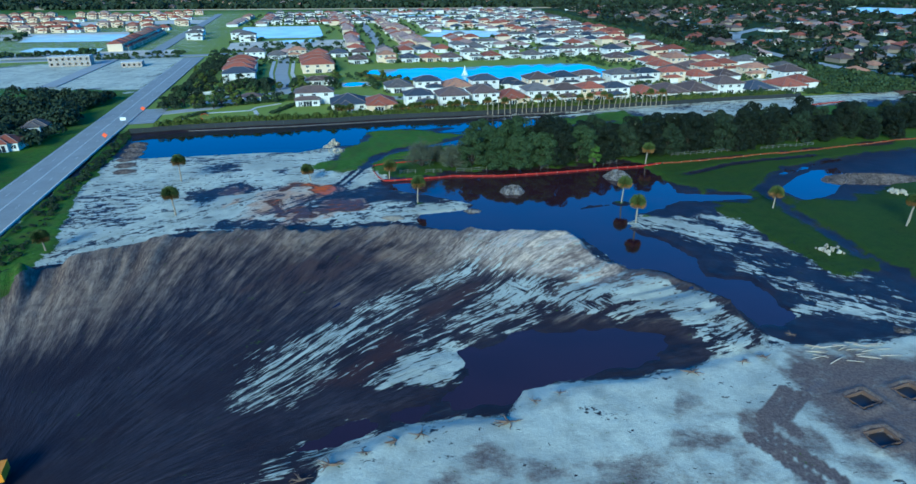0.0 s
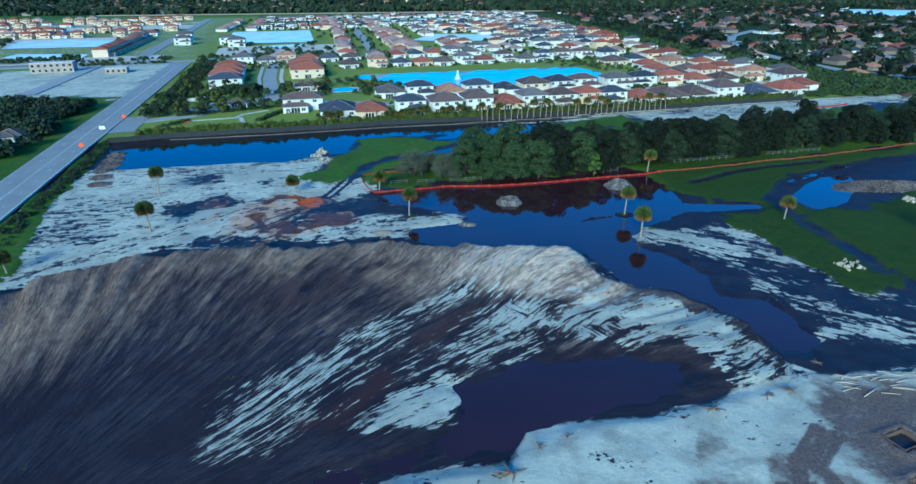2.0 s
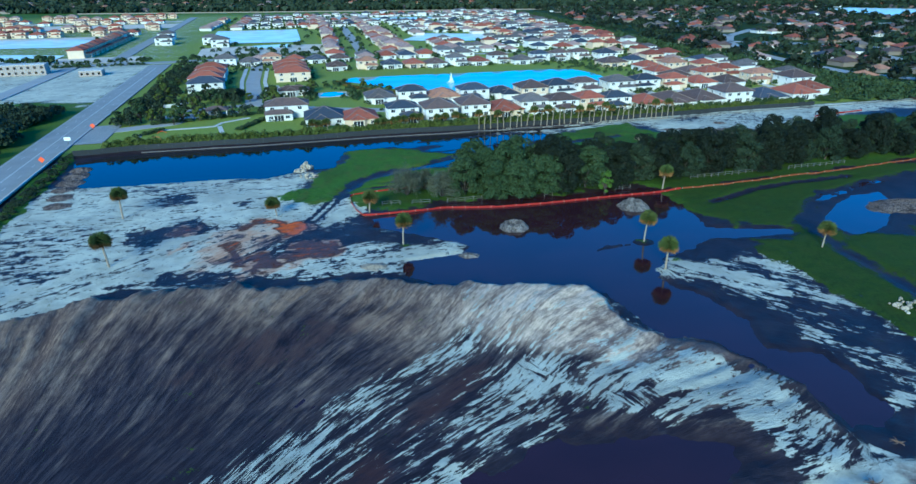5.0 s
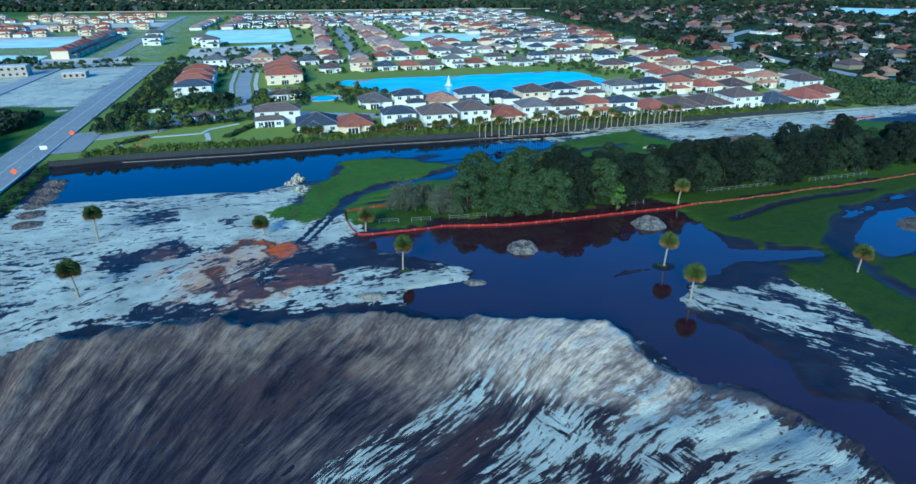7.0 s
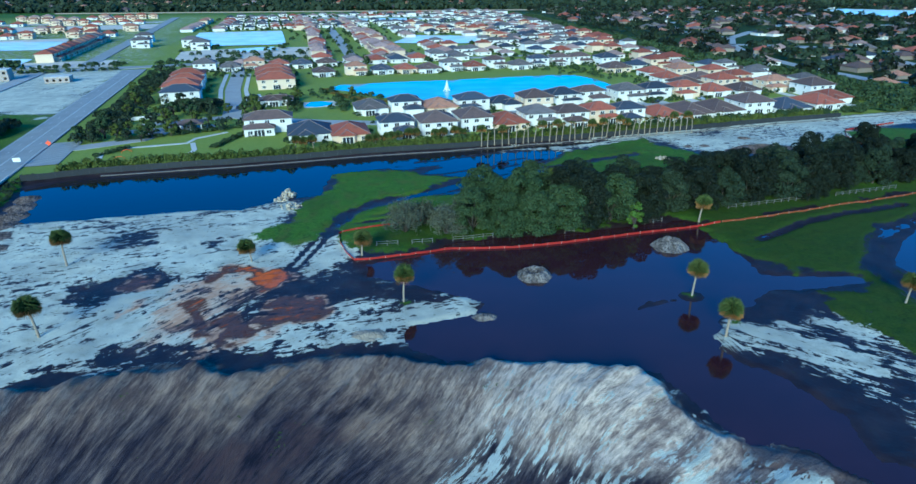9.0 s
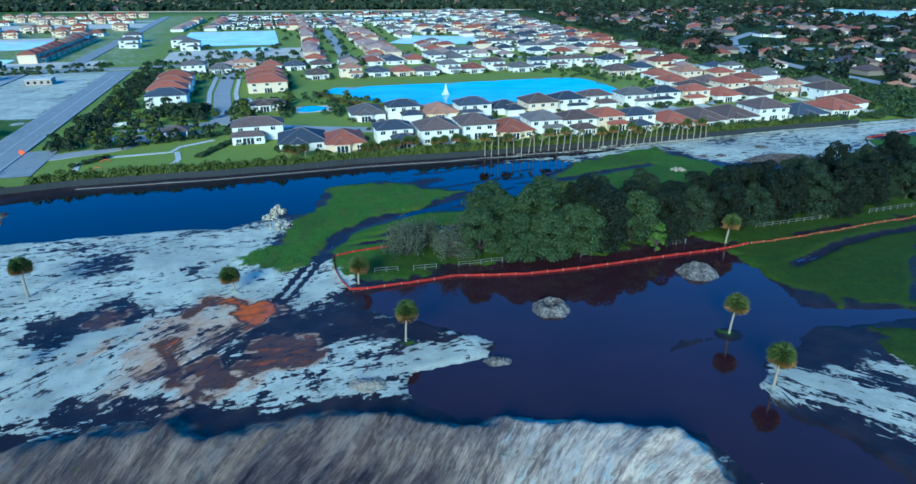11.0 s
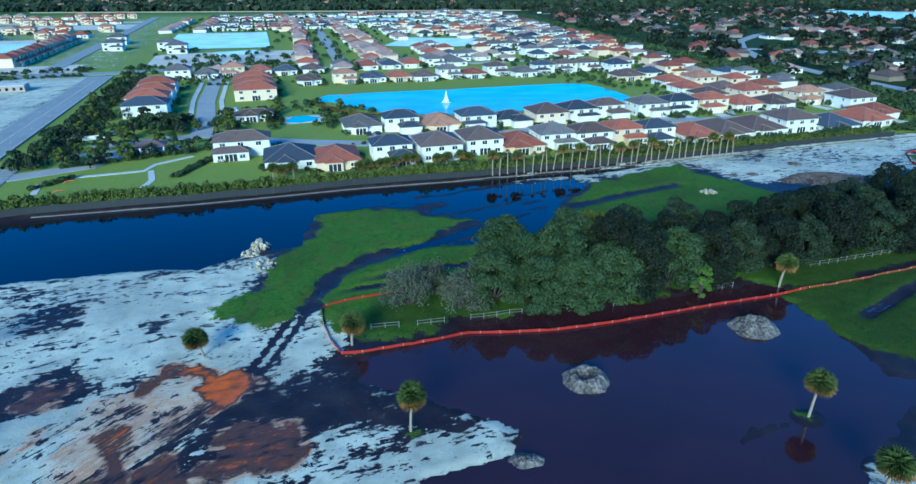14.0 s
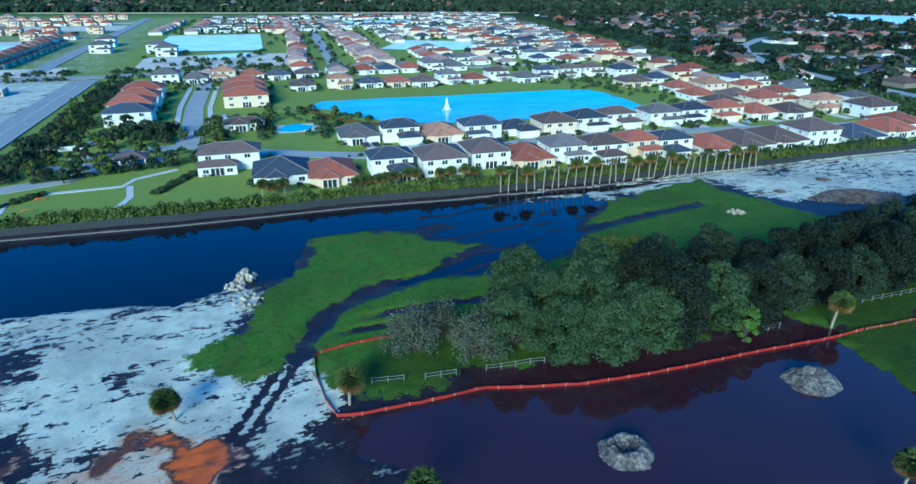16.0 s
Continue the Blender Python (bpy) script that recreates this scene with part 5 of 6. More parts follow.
OAKS = [(16, 33), (22, 38), (19, 45), (24, 31), (31, 30), (29, 38), (33, 46), (38, 33), (44, 35), (41, 42), (46, 48), (51, 37), (54, 45), (60, 39), (64, 47),
        (68, 42), (60, 55), (72, 51), (76, 43), (80, 52), (84, 45), (88, 56), (92, 48), (98, 52), (96, 62), (104, 50), (108, 60), (113, 54), (118, 65), (122, 56),
        (128, 62), (132, 72), (136, 59), (142, 68), (147, 61), (152, 74), (157, 66), (163, 76), (166, 66), (172, 82), (178, 72), (185, 84), (192, 78), (150, 84),
        (140, 80), (126, 76), (110, 70), (200, 92), (208, 84)]


def oak_kind(px):
    """Lighter crowns at the western end of the wood, deeper greens to the east."""
    return rnd.choice((0, 1, 0, 1, 2)) if px < 34 else rnd.choice((0, 1, 2, 2, 3)) if px < 60 else rnd.choice((2, 3, 3))


for k, (px, py) in enumerate(OAKS):
    s = rnd.uniform(0.85, 1.12) * (1.04 if px > 90 else 1.16 if px < 62 else 1.05)
    tree(("oak", oak_kind(px)), pose(px, py, height_at(px, py), 0, 0, rnd.uniform(0, 360)) @ Matrix.Diagonal((s, s, s * rnd.uniform(0.88, 1.12), 1)),
         "dense dark green oak in the wood behind the fence", "oaks of the wood")
for k in range(36):
    f = k / 35
    px = 18 + 176 * f
    py = 29.5 + (0.02 if px < 60 else 0.24) * (px - 18) - (0.9 if px >= 60 else 0) * 10 + rnd.uniform(0, 22) + 3
    s = rnd.uniform(0.5, 0.8)
    tree(("oak", oak_kind(px)), pose(px, py, height_at(px, py), 0, 0, rnd.uniform(0, 360)) @ Matrix.Diagonal((s, s, s, 1)),
         "smaller dark green oak filling the wood behind the fence", "oaks of the wood")
tree(("lime", 0), pose(55.5, 32.5, height_at(55.5, 32.5)), "bright green young tree at the edge of the wood")
for px, py, s in ((43, 64, 1.0), (48, 66, 0.9), (39, 62, 0.8)):
    tree(("olive", 0), pose(px, py, height_at(px, py), 0, 0, px * 9) @ Matrix.Diagonal((s, s, s, 1)), "yellow-green bushy tree beside the grass")


def bare_shrub(m, seed, radius, high):
    rng = np.random.default_rng(seed)
    ob = thing("shrub", m, "grey-green half-bare shrub with many thin twigs", "shrub")
    st = Build()
    tips = []
    for k in range(46):
        a, lean = rng.uniform(0, 6.28), rng.uniform(0.2, 1.0)
        end = Vector((math.cos(a) * radius * lean, math.sin(a) * radius * lean, high * (1.08 - 0.75 * lean ** 2.4) * rng.uniform(0.6, 1)))
        mid_ = Vector((end.x * 0.4, end.y * 0.4, end.z * 0.55))
        st.tube([(0, 0, 0), mid_, end], [0.07, 0.04, 0.015], 4, False)
        for j in range(7):
            f = rng.uniform(0.4, 1.0)
            p0 = mid_.lerp(end, f)
            p1 = p0 + Vector(rng.normal(0, 1, 3)) * 0.9 + Vector((0, 0, 0.5))
            st.tube([p0, p1], [0.03, 0.01], 3, False)
            tips += [p0.lerp(p1, rng.uniform(0.0, 1.2)) for _ in range(26)]
    part("stem", st, MAT["bark"], ob, "grey bare branching stem")
    tp = np.array([tuple(t) for t in tips])
    v, q = leaf_cloud(tp + rng.normal(0, 0.42, tp.shape), rng.normal(0, 1, tp.shape), 0.14, rng)
    part("crown", array_mesh("crown", v, q, MAT["leaf_grey"]), None, ob)


for k, (px, py, r, hh_) in enumerate(((0.0, 33, 5.4, 7.0), (9.5, 31.5, 4.2, 6.4), (4.5, 38, 3.6, 4.8), (13, 36, 3.4, 5.6))):
    bare_shrub(pose(px, py, height_at(px, py)), 70 + k, r, hh_)


def palm(m, seed, high, radius, label, group="", dry=0.3, fans=84, name="palm_tree"):
    """A cabbage palm: slender trunk, a round head of fan leaves and a skirt of dry ones."""
    rng = np.random.default_rng(seed)
    ob = thing(name, m, label, "palm tree", group)
    lean = rng.uniform(-0.5, 0.5, 2)
    top = Vector((lean[0], lean[1], high - radius * 0.95))
    stout = 0.7 if radius < 2 else 0.85
    n = 7
    part("trunk", Build().tube([(lean[0] * (i / n) ** 2, lean[1] * (i / n) ** 2, -0.4 + (top.z + 0.4) * i / n) for i in range(n + 1)],
                               [(0.27 - 0.07 * i / n + 0.02 * (i % 2)) * stout for i in range(n + 1)], 9), MAT["palm_bark"], ob)
    green, brown = Build(), Build()
    for k in range(fans):
        a = k * 2.399
        el = math.asin(1 - 1.62 * (k + 0.5) / fans)
        b = brown if el < 0.0 and rng.random() < 0.4 + dry else green
        out = Vector((math.cos(a) * math.cos(el), math.sin(a) * math.cos(el), math.sin(el)))
        side = out.cross(Vector((0, 0, 1))).normalized() if abs(out.z) < 0.98 else Vector((1, 0, 0))
        upv = side.cross(out)
        reach = radius * rng.uniform(0.85, 1.1)
        hub = top + out * reach * 0.42
        for j in range(9):
            f = (j - 4) / 4
            d = (out * math.cos(f * 1.15) + side * math.sin(f * 1.15)).normalized()
            wv = (side * math.cos(f * 1.15) - out * math.sin(f * 1.15)) * 0.085 * radius / 2
            midp = hub + d * reach * 0.36 + upv * 0.05
            tip = hub + d * reach * 0.66 - Vector((0, 0, 0.28 * reach * abs(f) + 0.1))
            b.add([hub, midp - wv, tip, midp + wv], [(0, 1, 2), (0, 2, 3)])
        b.add([top, top + side * 0.04, hub + side * 0.03, hub], [(0, 1, 2, 3)])
    part("fronds", green, MAT["leaf_palm"], ob)
    if brown.v:
        part("dry_fronds", brown, MAT["leaf_dry"], ob, "hanging dry orange-brown fronds")
    return ob


for k, (px, py, hi, r, words) in enumerate((
        (0, 0, 7.8, 2.2, "cabbage palm with a pale trunk on a small sand bar"), (55, -1.8, 7.6, 2.2, "cabbage palm standing in the floodwater"),
        (54.7, -15.9, 7.6, 2.3, "cabbage palm beside the sand bar in the water"), (-72, 21, 8.6, 2.3, "cabbage palm on the white sand"),
        (-62, -7.4, 8.2, 2.4, "leaning cabbage palm on the white sand"), (-82, -29, 5.6, 2.1, "low cabbage palm beside the road bank"),
        (-33, 20, 5.6, 2.2, "shaggy cabbage palm beside the grass"), (93, -8, 6.4, 2.1, "cabbage palm at the edge of the field"),
        (119, -21, 8.6, 2.3, "tall cabbage palm in the field"), (121, -19, 7.4, 2.0, "cabbage palm in the field"),
        (-9.5, 21.5, 6.2, 2.3, "shaggy cabbage palm at the fence corner"), (73, 35, 7.4, 2.3, "cabbage palm with golden dry fronds before the wood"))):
    palm(pose(px, py, max(height_at(px, py), 0.05), 0, 0, k * 40), 100 + k, hi, r * 0.9, words, dry=0.65 if k in (6, 10, 11) else 0.3)

# transplanted palms along the canal bank, their heads trimmed
rng = np.random.default_rng(5)
for k in range(34):
    f = k / 33
    px, py = 26 + 85 * f + rng.uniform(-0.5, 0.5), 109.5 + 15.5 * f + rng.uniform(-0.4, 0.4)
    hi = rng.uniform(6.2, 8.0)
    full = rng.random() < 0.3
    palm(pose(px, py, height_at(px, py), rng.uniform(-3, 3), rng.uniform(-4, 4), 0), 200 + k, hi + (1.2 if full else 0.2), 1.9 if full else 0.75,
         "tall newly planted palm with a pale trunk" + ("" if full else " and trimmed head"), "palms along the bank", 0.5, 34 if full else 12)
for px, py in ((-14, 116), (-12, 117.5), (-8, 117), (-5.5, 118), (-3, 118), (0, 119), (3, 119.5), (10, 121), (13, 121.5), (17, 122), (20, 122.5), (-40, 112), (-37, 113), (-34, 113)):
    palm(pose(px, py, 0.55), 300 + int(px), rng.uniform(4.2, 5.6), 1.9, "bushy palm behind the bank fence", "palms behind the fence", 0.3, 40)

# yard trees, singly placed about the entrance and between the houses
YARD = [(-121, 139), (-116, 134), (-111, 133), (-106, 130), (-98, 133), (-102, 138), (-97, 146), (-98, 157), (-104, 163), (-95, 181), (-101, 181), (-110, 187), (-121, 186),
        (-130, 190), (-126, 178), (-135, 170), (-128, 160), (-114, 178), (-90, 182), (-75, 179), (-68, 171), (-62, 156), (-66, 176), (-72, 186), (-137, 205), (-143, 222),
        (-149, 239), (-151, 255), (-153, 275), (-158, 292), (-162, 310), (-134, 218), (-137, 232), (-141, 250), (-63, 204), (-56, 206), (-35, 205), (-33, 196), (-30, 214),
        (-57, 186), (8, 160), (22, 163), (52, 168), (66, 171), (83, 173), (99, 178), (116, 181), (133, 186), (148, 189), (34, 126), (60, 131), (101, 137), (-94, 168), (-90, 158), (-104, 150), (-84, 156), (-112, 146), (-117, 158), (-124, 150), (-82, 178), (-88, 174),
        (-104, 172), (-118, 170), (-108, 194), (-96, 190), (-132, 200), (-127, 205), (-100, 128), (-92, 136), (-118, 128), (-125, 133)]
for k, (px, py) in enumerate(YARD):
    s = rnd.uniform(0.6, 1.2) * (1.0 if py < 200 or px < -50 else 0.8) * (0.62 if px > -20 else 1.0)
    tree(("yard", k % 3), pose(px, py, 0.5, 0, 0, rnd.uniform(0, 360)) @ Matrix.Diagonal((s, s, s, 1)), "dark green garden tree between the houses", "garden trees")


# ---- woods, hedges: too many leaves to count ----
def leaf_mass(name, spots, per, size, leaf, label, category):
    """One mesh of many leafy crowns; spots: x, y, z, radius, height."""
    rng = np.random.default_rng(len(spots))
    s = np.array(spots, float)
    n = len(s)
    d = rng.normal(0, 1, (n, per, 3))
    d /= np.linalg.norm(d, axis=2)[:, :, None]
    d[:, :, 2] = np.abs(d[:, :, 2]) * 1.0 - 0.12
    lump = 0.72 + 0.4 * rng.random((n, per, 1))
    cen = s[:, None, :3] + np.array([0, 0, 1]) * (s[:, None, 4:5] * 0.42)
    p = cen + d * lump * np.concatenate([s[:, 3:4], s[:, 3:4], s[:, 4:5] * 0.6], 1)[:, None, :]
    scale = np.repeat(s[:, 3], per)[:, None]
    v, q = leaf_cloud(p.reshape(-1, 3), d.reshape(-1, 3), 1.0, rng)
    v = (v.reshape(-1, 4, 3) - p.reshape(-1, 1, 3)) * (scale * size)[:, None, :] + p.reshape(-1, 1, 3)
    return tagged(new(name, array_mesh(name, v.reshape(-1, 3), q, MAT[leaf])), label, category, kind="stuff")


spots = []
rw = random.Random(11)
for k in range(9600):
    px, py = rw.uniform(215, 1500), rw.uniform(100, 1900)
    if px < estate_edge(py) + 9 or px > 320 + py * 0.95 or in_lake(px, py, 6):
        continue
    d_ = math.hypot(px - 330, py - 480)
    if d_ < 26 or (py < 150 and px > 330) or near_suburb_road(px, py, 8):
        continue
    if ((int(px // 17), int(py // 20)) in taken or (int(px // 17), int(py // 20 + 1)) in taken) and rw.random() < 0.45:
        continue
    r = rw.uniform(2.6, 6.4)
    spots.append((px, py, 0.4, r, r * rw.uniform(1.2, 1.8)))
leaf_mass("woods", spots[::2], 60, 0.27, "leaf_deep", "dark trees of the older suburb", "woods")
leaf_mass("woods", spots[1::2], 60, 0.27, "leaf_dark", "dark green trees of the older suburb", "woods")
spots = []
for k in range(3000):
    a = rw.uniform(-1, 1)
    py = 1130 + 3200 * rw.random() ** 2
    px = a * py * 0.95
    r = rw.uniform(7, 15) * (1 + (py - 1130) / 2500)
    spots.append((px, py, 0.3, r, r * rw.uniform(0.5, 0.95)))
leaf_mass("woods", spots, 30, 0.42, "leaf_dark", "far dark woods on the horizon", "woods")
spots = []
for k in range(900):
    v = rw.uniform(-80, 205)
    u = -122 - abs(rw.gauss(0, 26)) - (6 if v < 90 else 0)
    px, py = uv(u, v)
    if math.hypot(px + 153, py - 82) < 9 or math.hypot(px + 147, py - 56) < 8 or rw.random() < 0.2 or (v > 190 and u > -150) or float(from_line(np.array([px]), np.array([py]), SIDE_PATH)[0][0]) < 4.5:
        continue
    r = rw.uniform(1.8, 4.2)
    spots.append((px, py, 0.4, r, r * rw.uniform(1.2, 1.9)))
for k in range(150):
    px, py = rw.uniform(-136, -66), rw.uniform(126, 205)
    q = np.array([px]), np.array([py])
    if min(float(from_line(*q, ln)[0][0]) for ln in (HERE, [(-79, 172), (-84, 194), (-97, 240)], [(-117, 142), (-80, 152)], [(-112, 155), (-88, 166)])) < 6 or CU * px + SU * py < -92 or (py < 138 and px > -104):
        continue
    r = rw.uniform(1.3, 3.0)
    spots.append((px, py, 0.4, r, r * rw.uniform(1.3, 2.0)))
for k in range(190):
    v = rw.uniform(165, 345)
    px, py = uv(-93 + rw.uniform(0, 13), v)
    r = rw.uniform(1.1, 2.4)
    spots.append((px, py, 0.4, r, r * rw.uniform(1.2, 1.8)))
leaf_mass("thicket", spots, 150, 0.17, "leaf_dark", "dark thicket of trees beside the road", "thicket")
spots = []
for k in range(900):
    u, v = rw.uniform(-90, 255), rw.uniform(330, 980)
    px, py = uv(u, v)
    if in_lake(px, py, 2):
        continue
    r = rw.uniform(1.2, 2.6)
    spots.append((px, py, 0.4, r, r * rw.uniform(1.3, 2.2)))
for k in range(420):
    u, v = rw.uniform(150, 300), rw.uniform(150, 350)
    px, py = uv(u, v)
    if in_lake(px, py, 4) or px > estate_edge(py):
        continue
    r = rw.uniform(1.0, 2.0)
    spots.append((px, py, 0.4, r, r * rw.uniform(1.2, 2.0)))
for k in range(420):
    v = rw.uniform(150, 900)
    py = v
    px = estate_edge(py) + rw.gauss(4, 3)
    r = rw.uniform(2, 4)
    spots.append((px, py, 0.4, r, r * 1.4))
for k in range(260):
    px, py = uv(rw.uniform(-520, -180), rw.choice((395, 402, 548, 560, 600, 690)) + rw.uniform(-6, 6))
    if in_lake(px, py, 0):
        continue
    r = rw.uniform(2, 4)
    spots.append((px, py, 0.4, r, r * 1.5))
for k in range(240):
    px, py = uv(rw.uniform(-190, 0), rw.choice((364, 386, 394)) + rw.uniform(-2, 2))
    if in_lake(px, py, 0) or abs(CU * px + SU * py + 108) < 10:
        continue
    r = rw.uniform(0.8, 2.0)
    spots.append((px, py, 0.4, r, r * 1.5))
for k in range(150):
    px, py = uv(rw.uniform(-62, 20), rw.uniform(300, 372))
    if in_lake(px, py, 2):
        continue
    r = rw.uniform(0.7, 1.5)
    spots.append((px, py, 0.4, r, r * 1.6))
for k in range(90):
    px, py = rw.uniform(-66, -14), rw.uniform(176, 236)
    if in_lake(px, py, 2) or math.hypot(px + 44, py - 195) < 9 or math.hypot(px + 63, py - 195) < 9 or (py < 184 and px > -26):
        continue
    r = rw.uniform(0.7, 1.9)
    spots.append((px, py, 0.5, r, r * rw.uniform(1.3, 1.9)))
leaf_mass("garden_trees", spots, 56, 0.32, "leaf_oak", "many small garden trees among the far houses", "trees")
spots = []
for k in range(760):
    f = rw.random()
    i = 0.4 + f * 9.4
    seg = min(int(i), 9)
    (ax, ay), (bx, by) = BANK[seg], BANK[seg + 1]
    t = i - seg
    px, py = ax + (bx - ax) * t + rw.uniform(-0.6, 0.6), ay + (by - ay) * t + 3.2 + rw.uniform(-1.0, 1.8)
    r = rw.uniform(0.9, 1.7)
    spots.append((px, py, 0.5, r, r * rw.uniform(1.5, 2.9)))
leaf_mass("hedge", spots, 120, 0.19, "leaf_hedge", "long uneven yellow-green hedge behind the bank fence", "hedge")
spots = []
for (ax, ay), (bx, by), n in (((-110, 128), (-64, 150), 90), ((-70, 116), (-62, 146), 60), ((-100, 119), (-108, 106), 20), ((-20, 150), (110, 172), 90)):
    for k in range(n):
        t = rw.random()
        r = rw.uniform(0.5, 1.2)
        spots.append((ax + (bx - ax) * t + rw.uniform(-0.9, 0.9), ay + (by - ay) * t + rw.uniform(-0.9, 0.9), 0.5, r, r * 1.4))
for row in (ROW_A, ROW_B, ROW_C):
    for hx, hy, hw, hd, *_ in row:
        for k in range(6):
            r = rw.uniform(0.6, 1.5)
            spots.append((hx + rw.choice((-1, 1)) * hw * rw.uniform(0.45, 0.62), hy + rw.uniform(-0.2, 1.1) * hd, 0.5, r, r * 1.9))
        for k in range(6):
            r = rw.uniform(0.5, 1.0)
            spots.append((hx + rw.choice((-1, 1)) * hw * rw.uniform(0.3, 0.55), hy - rw.uniform(0.8, 2.4), 0.5, r, r * 1.5))
for k in range(420):
    i = 5.6 + rw.random() * 5.2
    seg = min(int(i), 10)
    (ax, ay), (bx, by) = BANK[seg], BANK[seg + 1]
    r = rw.uniform(0.9, 1.8)
    spots.append((ax + (bx - ax) * (i - seg), ay + (by - ay) * (i - seg) + rw.uniform(4.5, 8.5), 0.5, r, r * rw.uniform(1.5, 2.4)))
for k in range(160):
    px, py = rw.uniform(210, 262), rw.uniform(152, 215)
    r = rw.uniform(1.4, 3.2)
    spots.append((px, py, 0.5, r, r * rw.uniform(1.2, 1.8)))
leaf_mass("shrubbery", spots, 120, 0.2, "leaf_oak", "dark green clipped shrubs and hedges about the gardens", "shrubs")
spots = []
for k in range(300):
    v = rw.uniform(-60, 112)
    px, py = uv(-97 + rw.uniform(-0.5, 4 + max(0, (20 - v)) * 0.08), v)
    r = rw.uniform(0.4, 0.9)
    spots.append((px, py, height_at(px, py), r, r * 1.2))
leaf_mass("bank_scrub", spots, 90, 0.2, "leaf_dark", "low dark scrub on the road bank", "scrub")


# the overgrown earth bank along the estate's edge, and a long wall beyond the last plots
bank_rows, bb = [(estate_edge(v_) - 4, v_) for v_ in range(150, 900, 12)], Build()
for i, (px, py) in enumerate(bank_rows):
    lift = 2.2 + 0.8 * noise.noise(Vector((px * 0.1, py * 0.06, 2)))
    bb.v += [(px - 4.5, py, 0.3), (px - 1.4, py, lift), (px + 1.4, py, lift * 0.95), (px + 4.5, py, 0.3)]
    if i:
        o = i * 4 - 4
        bb.f += [(o + j, o + j + 1, o + j + 5, o + j + 4) for j in range(3)]
tagged(new("embankment", bb.mesh("embankment", MAT["embankment"])), "long low brown earth embankment beside the estate", "embankment", kind="structure")
far_wall = Build()
for k in range(60):
    far_wall.box(-640 + k * 16, 1084, 0.2, -624.2 + k * 16, 1084.5, 2.4)
tagged(new("far_wall", far_wall.mesh("far_wall", MAT["dull_wall"])), "long pale boundary wall before the far woods", "wall", kind="structure")


rr_ = random.Random(8)
spots = []
for k in range(260):
    t = rr_.random()
    ax, ay = -46 + 38 * t, 236 - 39 * t - 9 * math.sin(t * math.pi)
    r = rr_.uniform(0.5, 1.0)
    spots.append((ax + rr_.uniform(-2.5, 1.5), ay + rr_.uniform(-2.0, 1.5), 0.5, r, r * 1.2))
leaf_mass("reeds", spots, 60, 0.25, "leaf_reed", "brown and yellow-green reeds on the lake shore", "reeds")


# ---- fences ----
def resample(line, gap):
    out, carry = [], 0.0
    for (ax, ay), (bx, by) in zip(line, line[1:]):
        length = math.hypot(bx - ax, by - ay)
        t = carry
        while t < length:
            out.append((ax + (bx - ax) * t / length, ay + (by - ay) * t / length))
            t += gap
        carry = t - length
    return out


def fabric_fence(name, line, gap, high, fabric, post, label, category, post_name="stake", sag=0.06, proud=0.05):
    """A run of sheeting on posts: the sheet has thickness, sags between the posts and follows the ground."""
    pts = resample(line, gap)
    ob = thing(name, pose(*pts[0], 0), label, category)
    ox, oy = pts[0]
    b = Build()
    fine_ = resample(line, gap / 2)
    for i, (px, py) in enumerate(fine_):
        z = max(height_at(px, py), -0.1)
        top = z + high - (sag if i % 2 else 0) + 0.05 * math.sin(i * 1.7)
        wob = 0.08 * math.sin(i * 2.3)
        b.v += [(px - ox + wob, py - oy - 0.02, z - 0.15), (px - ox, py - oy - 0.02, top), (px - ox, py - oy + 0.02, top), (px - ox + wob, py - oy + 0.02, z - 0.15)]
        if i:
            o = (i - 1) * 4
            b.f += [(o, o + 4, o + 5, o + 1), (o + 1, o + 5, o + 6, o + 2), (o + 2, o + 6, o + 7, o + 3)]
    part("fabric", b, fabric, ob)
    me = Build().box(-0.035, -0.08, -0.3, 0.035, -0.02, high + proud).mesh(post_name, post)
    for px, py in pts:
        p = part(post_name, me, None, ob)
        p.location = (px - ox, py - oy, max(height_at(px, py), -0.1))
    return ob


SILT = [(-11, 19), (-8, 19), (1, 21), (10, 23.6), (16, 23.2), (25, 23.2), (35, 24.6), (45, 26.6), (56, 29), (68, 31.2), (78, 33.2)]
fabric_fence("silt_fence", SILT, 3.4, 0.55, MAT["red_fabric"], MAT["stake"], "low red-orange fabric silt fence on pale stakes at the waterline", "fence")
fabric_fence("silt_fence", [(78, 33.2), (89, 35.5), (114, 42), (138, 48.5), (174, 60), (215, 68)], 3.4, 0.5, MAT["orange_fabric"], MAT["stake"], "low faded orange fabric silt fence along the field", "fence")
fabric_fence("silt_fence", [(200, 133), (187, 129), (172, 123), (165, 112), (164, 102), (172, 94)], 3.4, 0.6, MAT["red_fabric"], MAT["stake"], "low red fabric fence round the green plot", "fence")
fabric_fence("silt_fence", [(-11, 19), (-13, 22.5), (-15, 28), (-16, 34), (-10, 36.5), (4, 40), (17, 45)], 3.4, 0.45, MAT["red_fabric"], MAT["stake"],
             "low red-orange fabric silt fence beside the track", "fence")
fabric_fence("screen_fence", BANK[:-1], 4.5, 1.9, MAT["black_fabric"], MAT["steel"], "long black screened construction fence on the canal bank", "fence", "post", 0.03, 0.1)


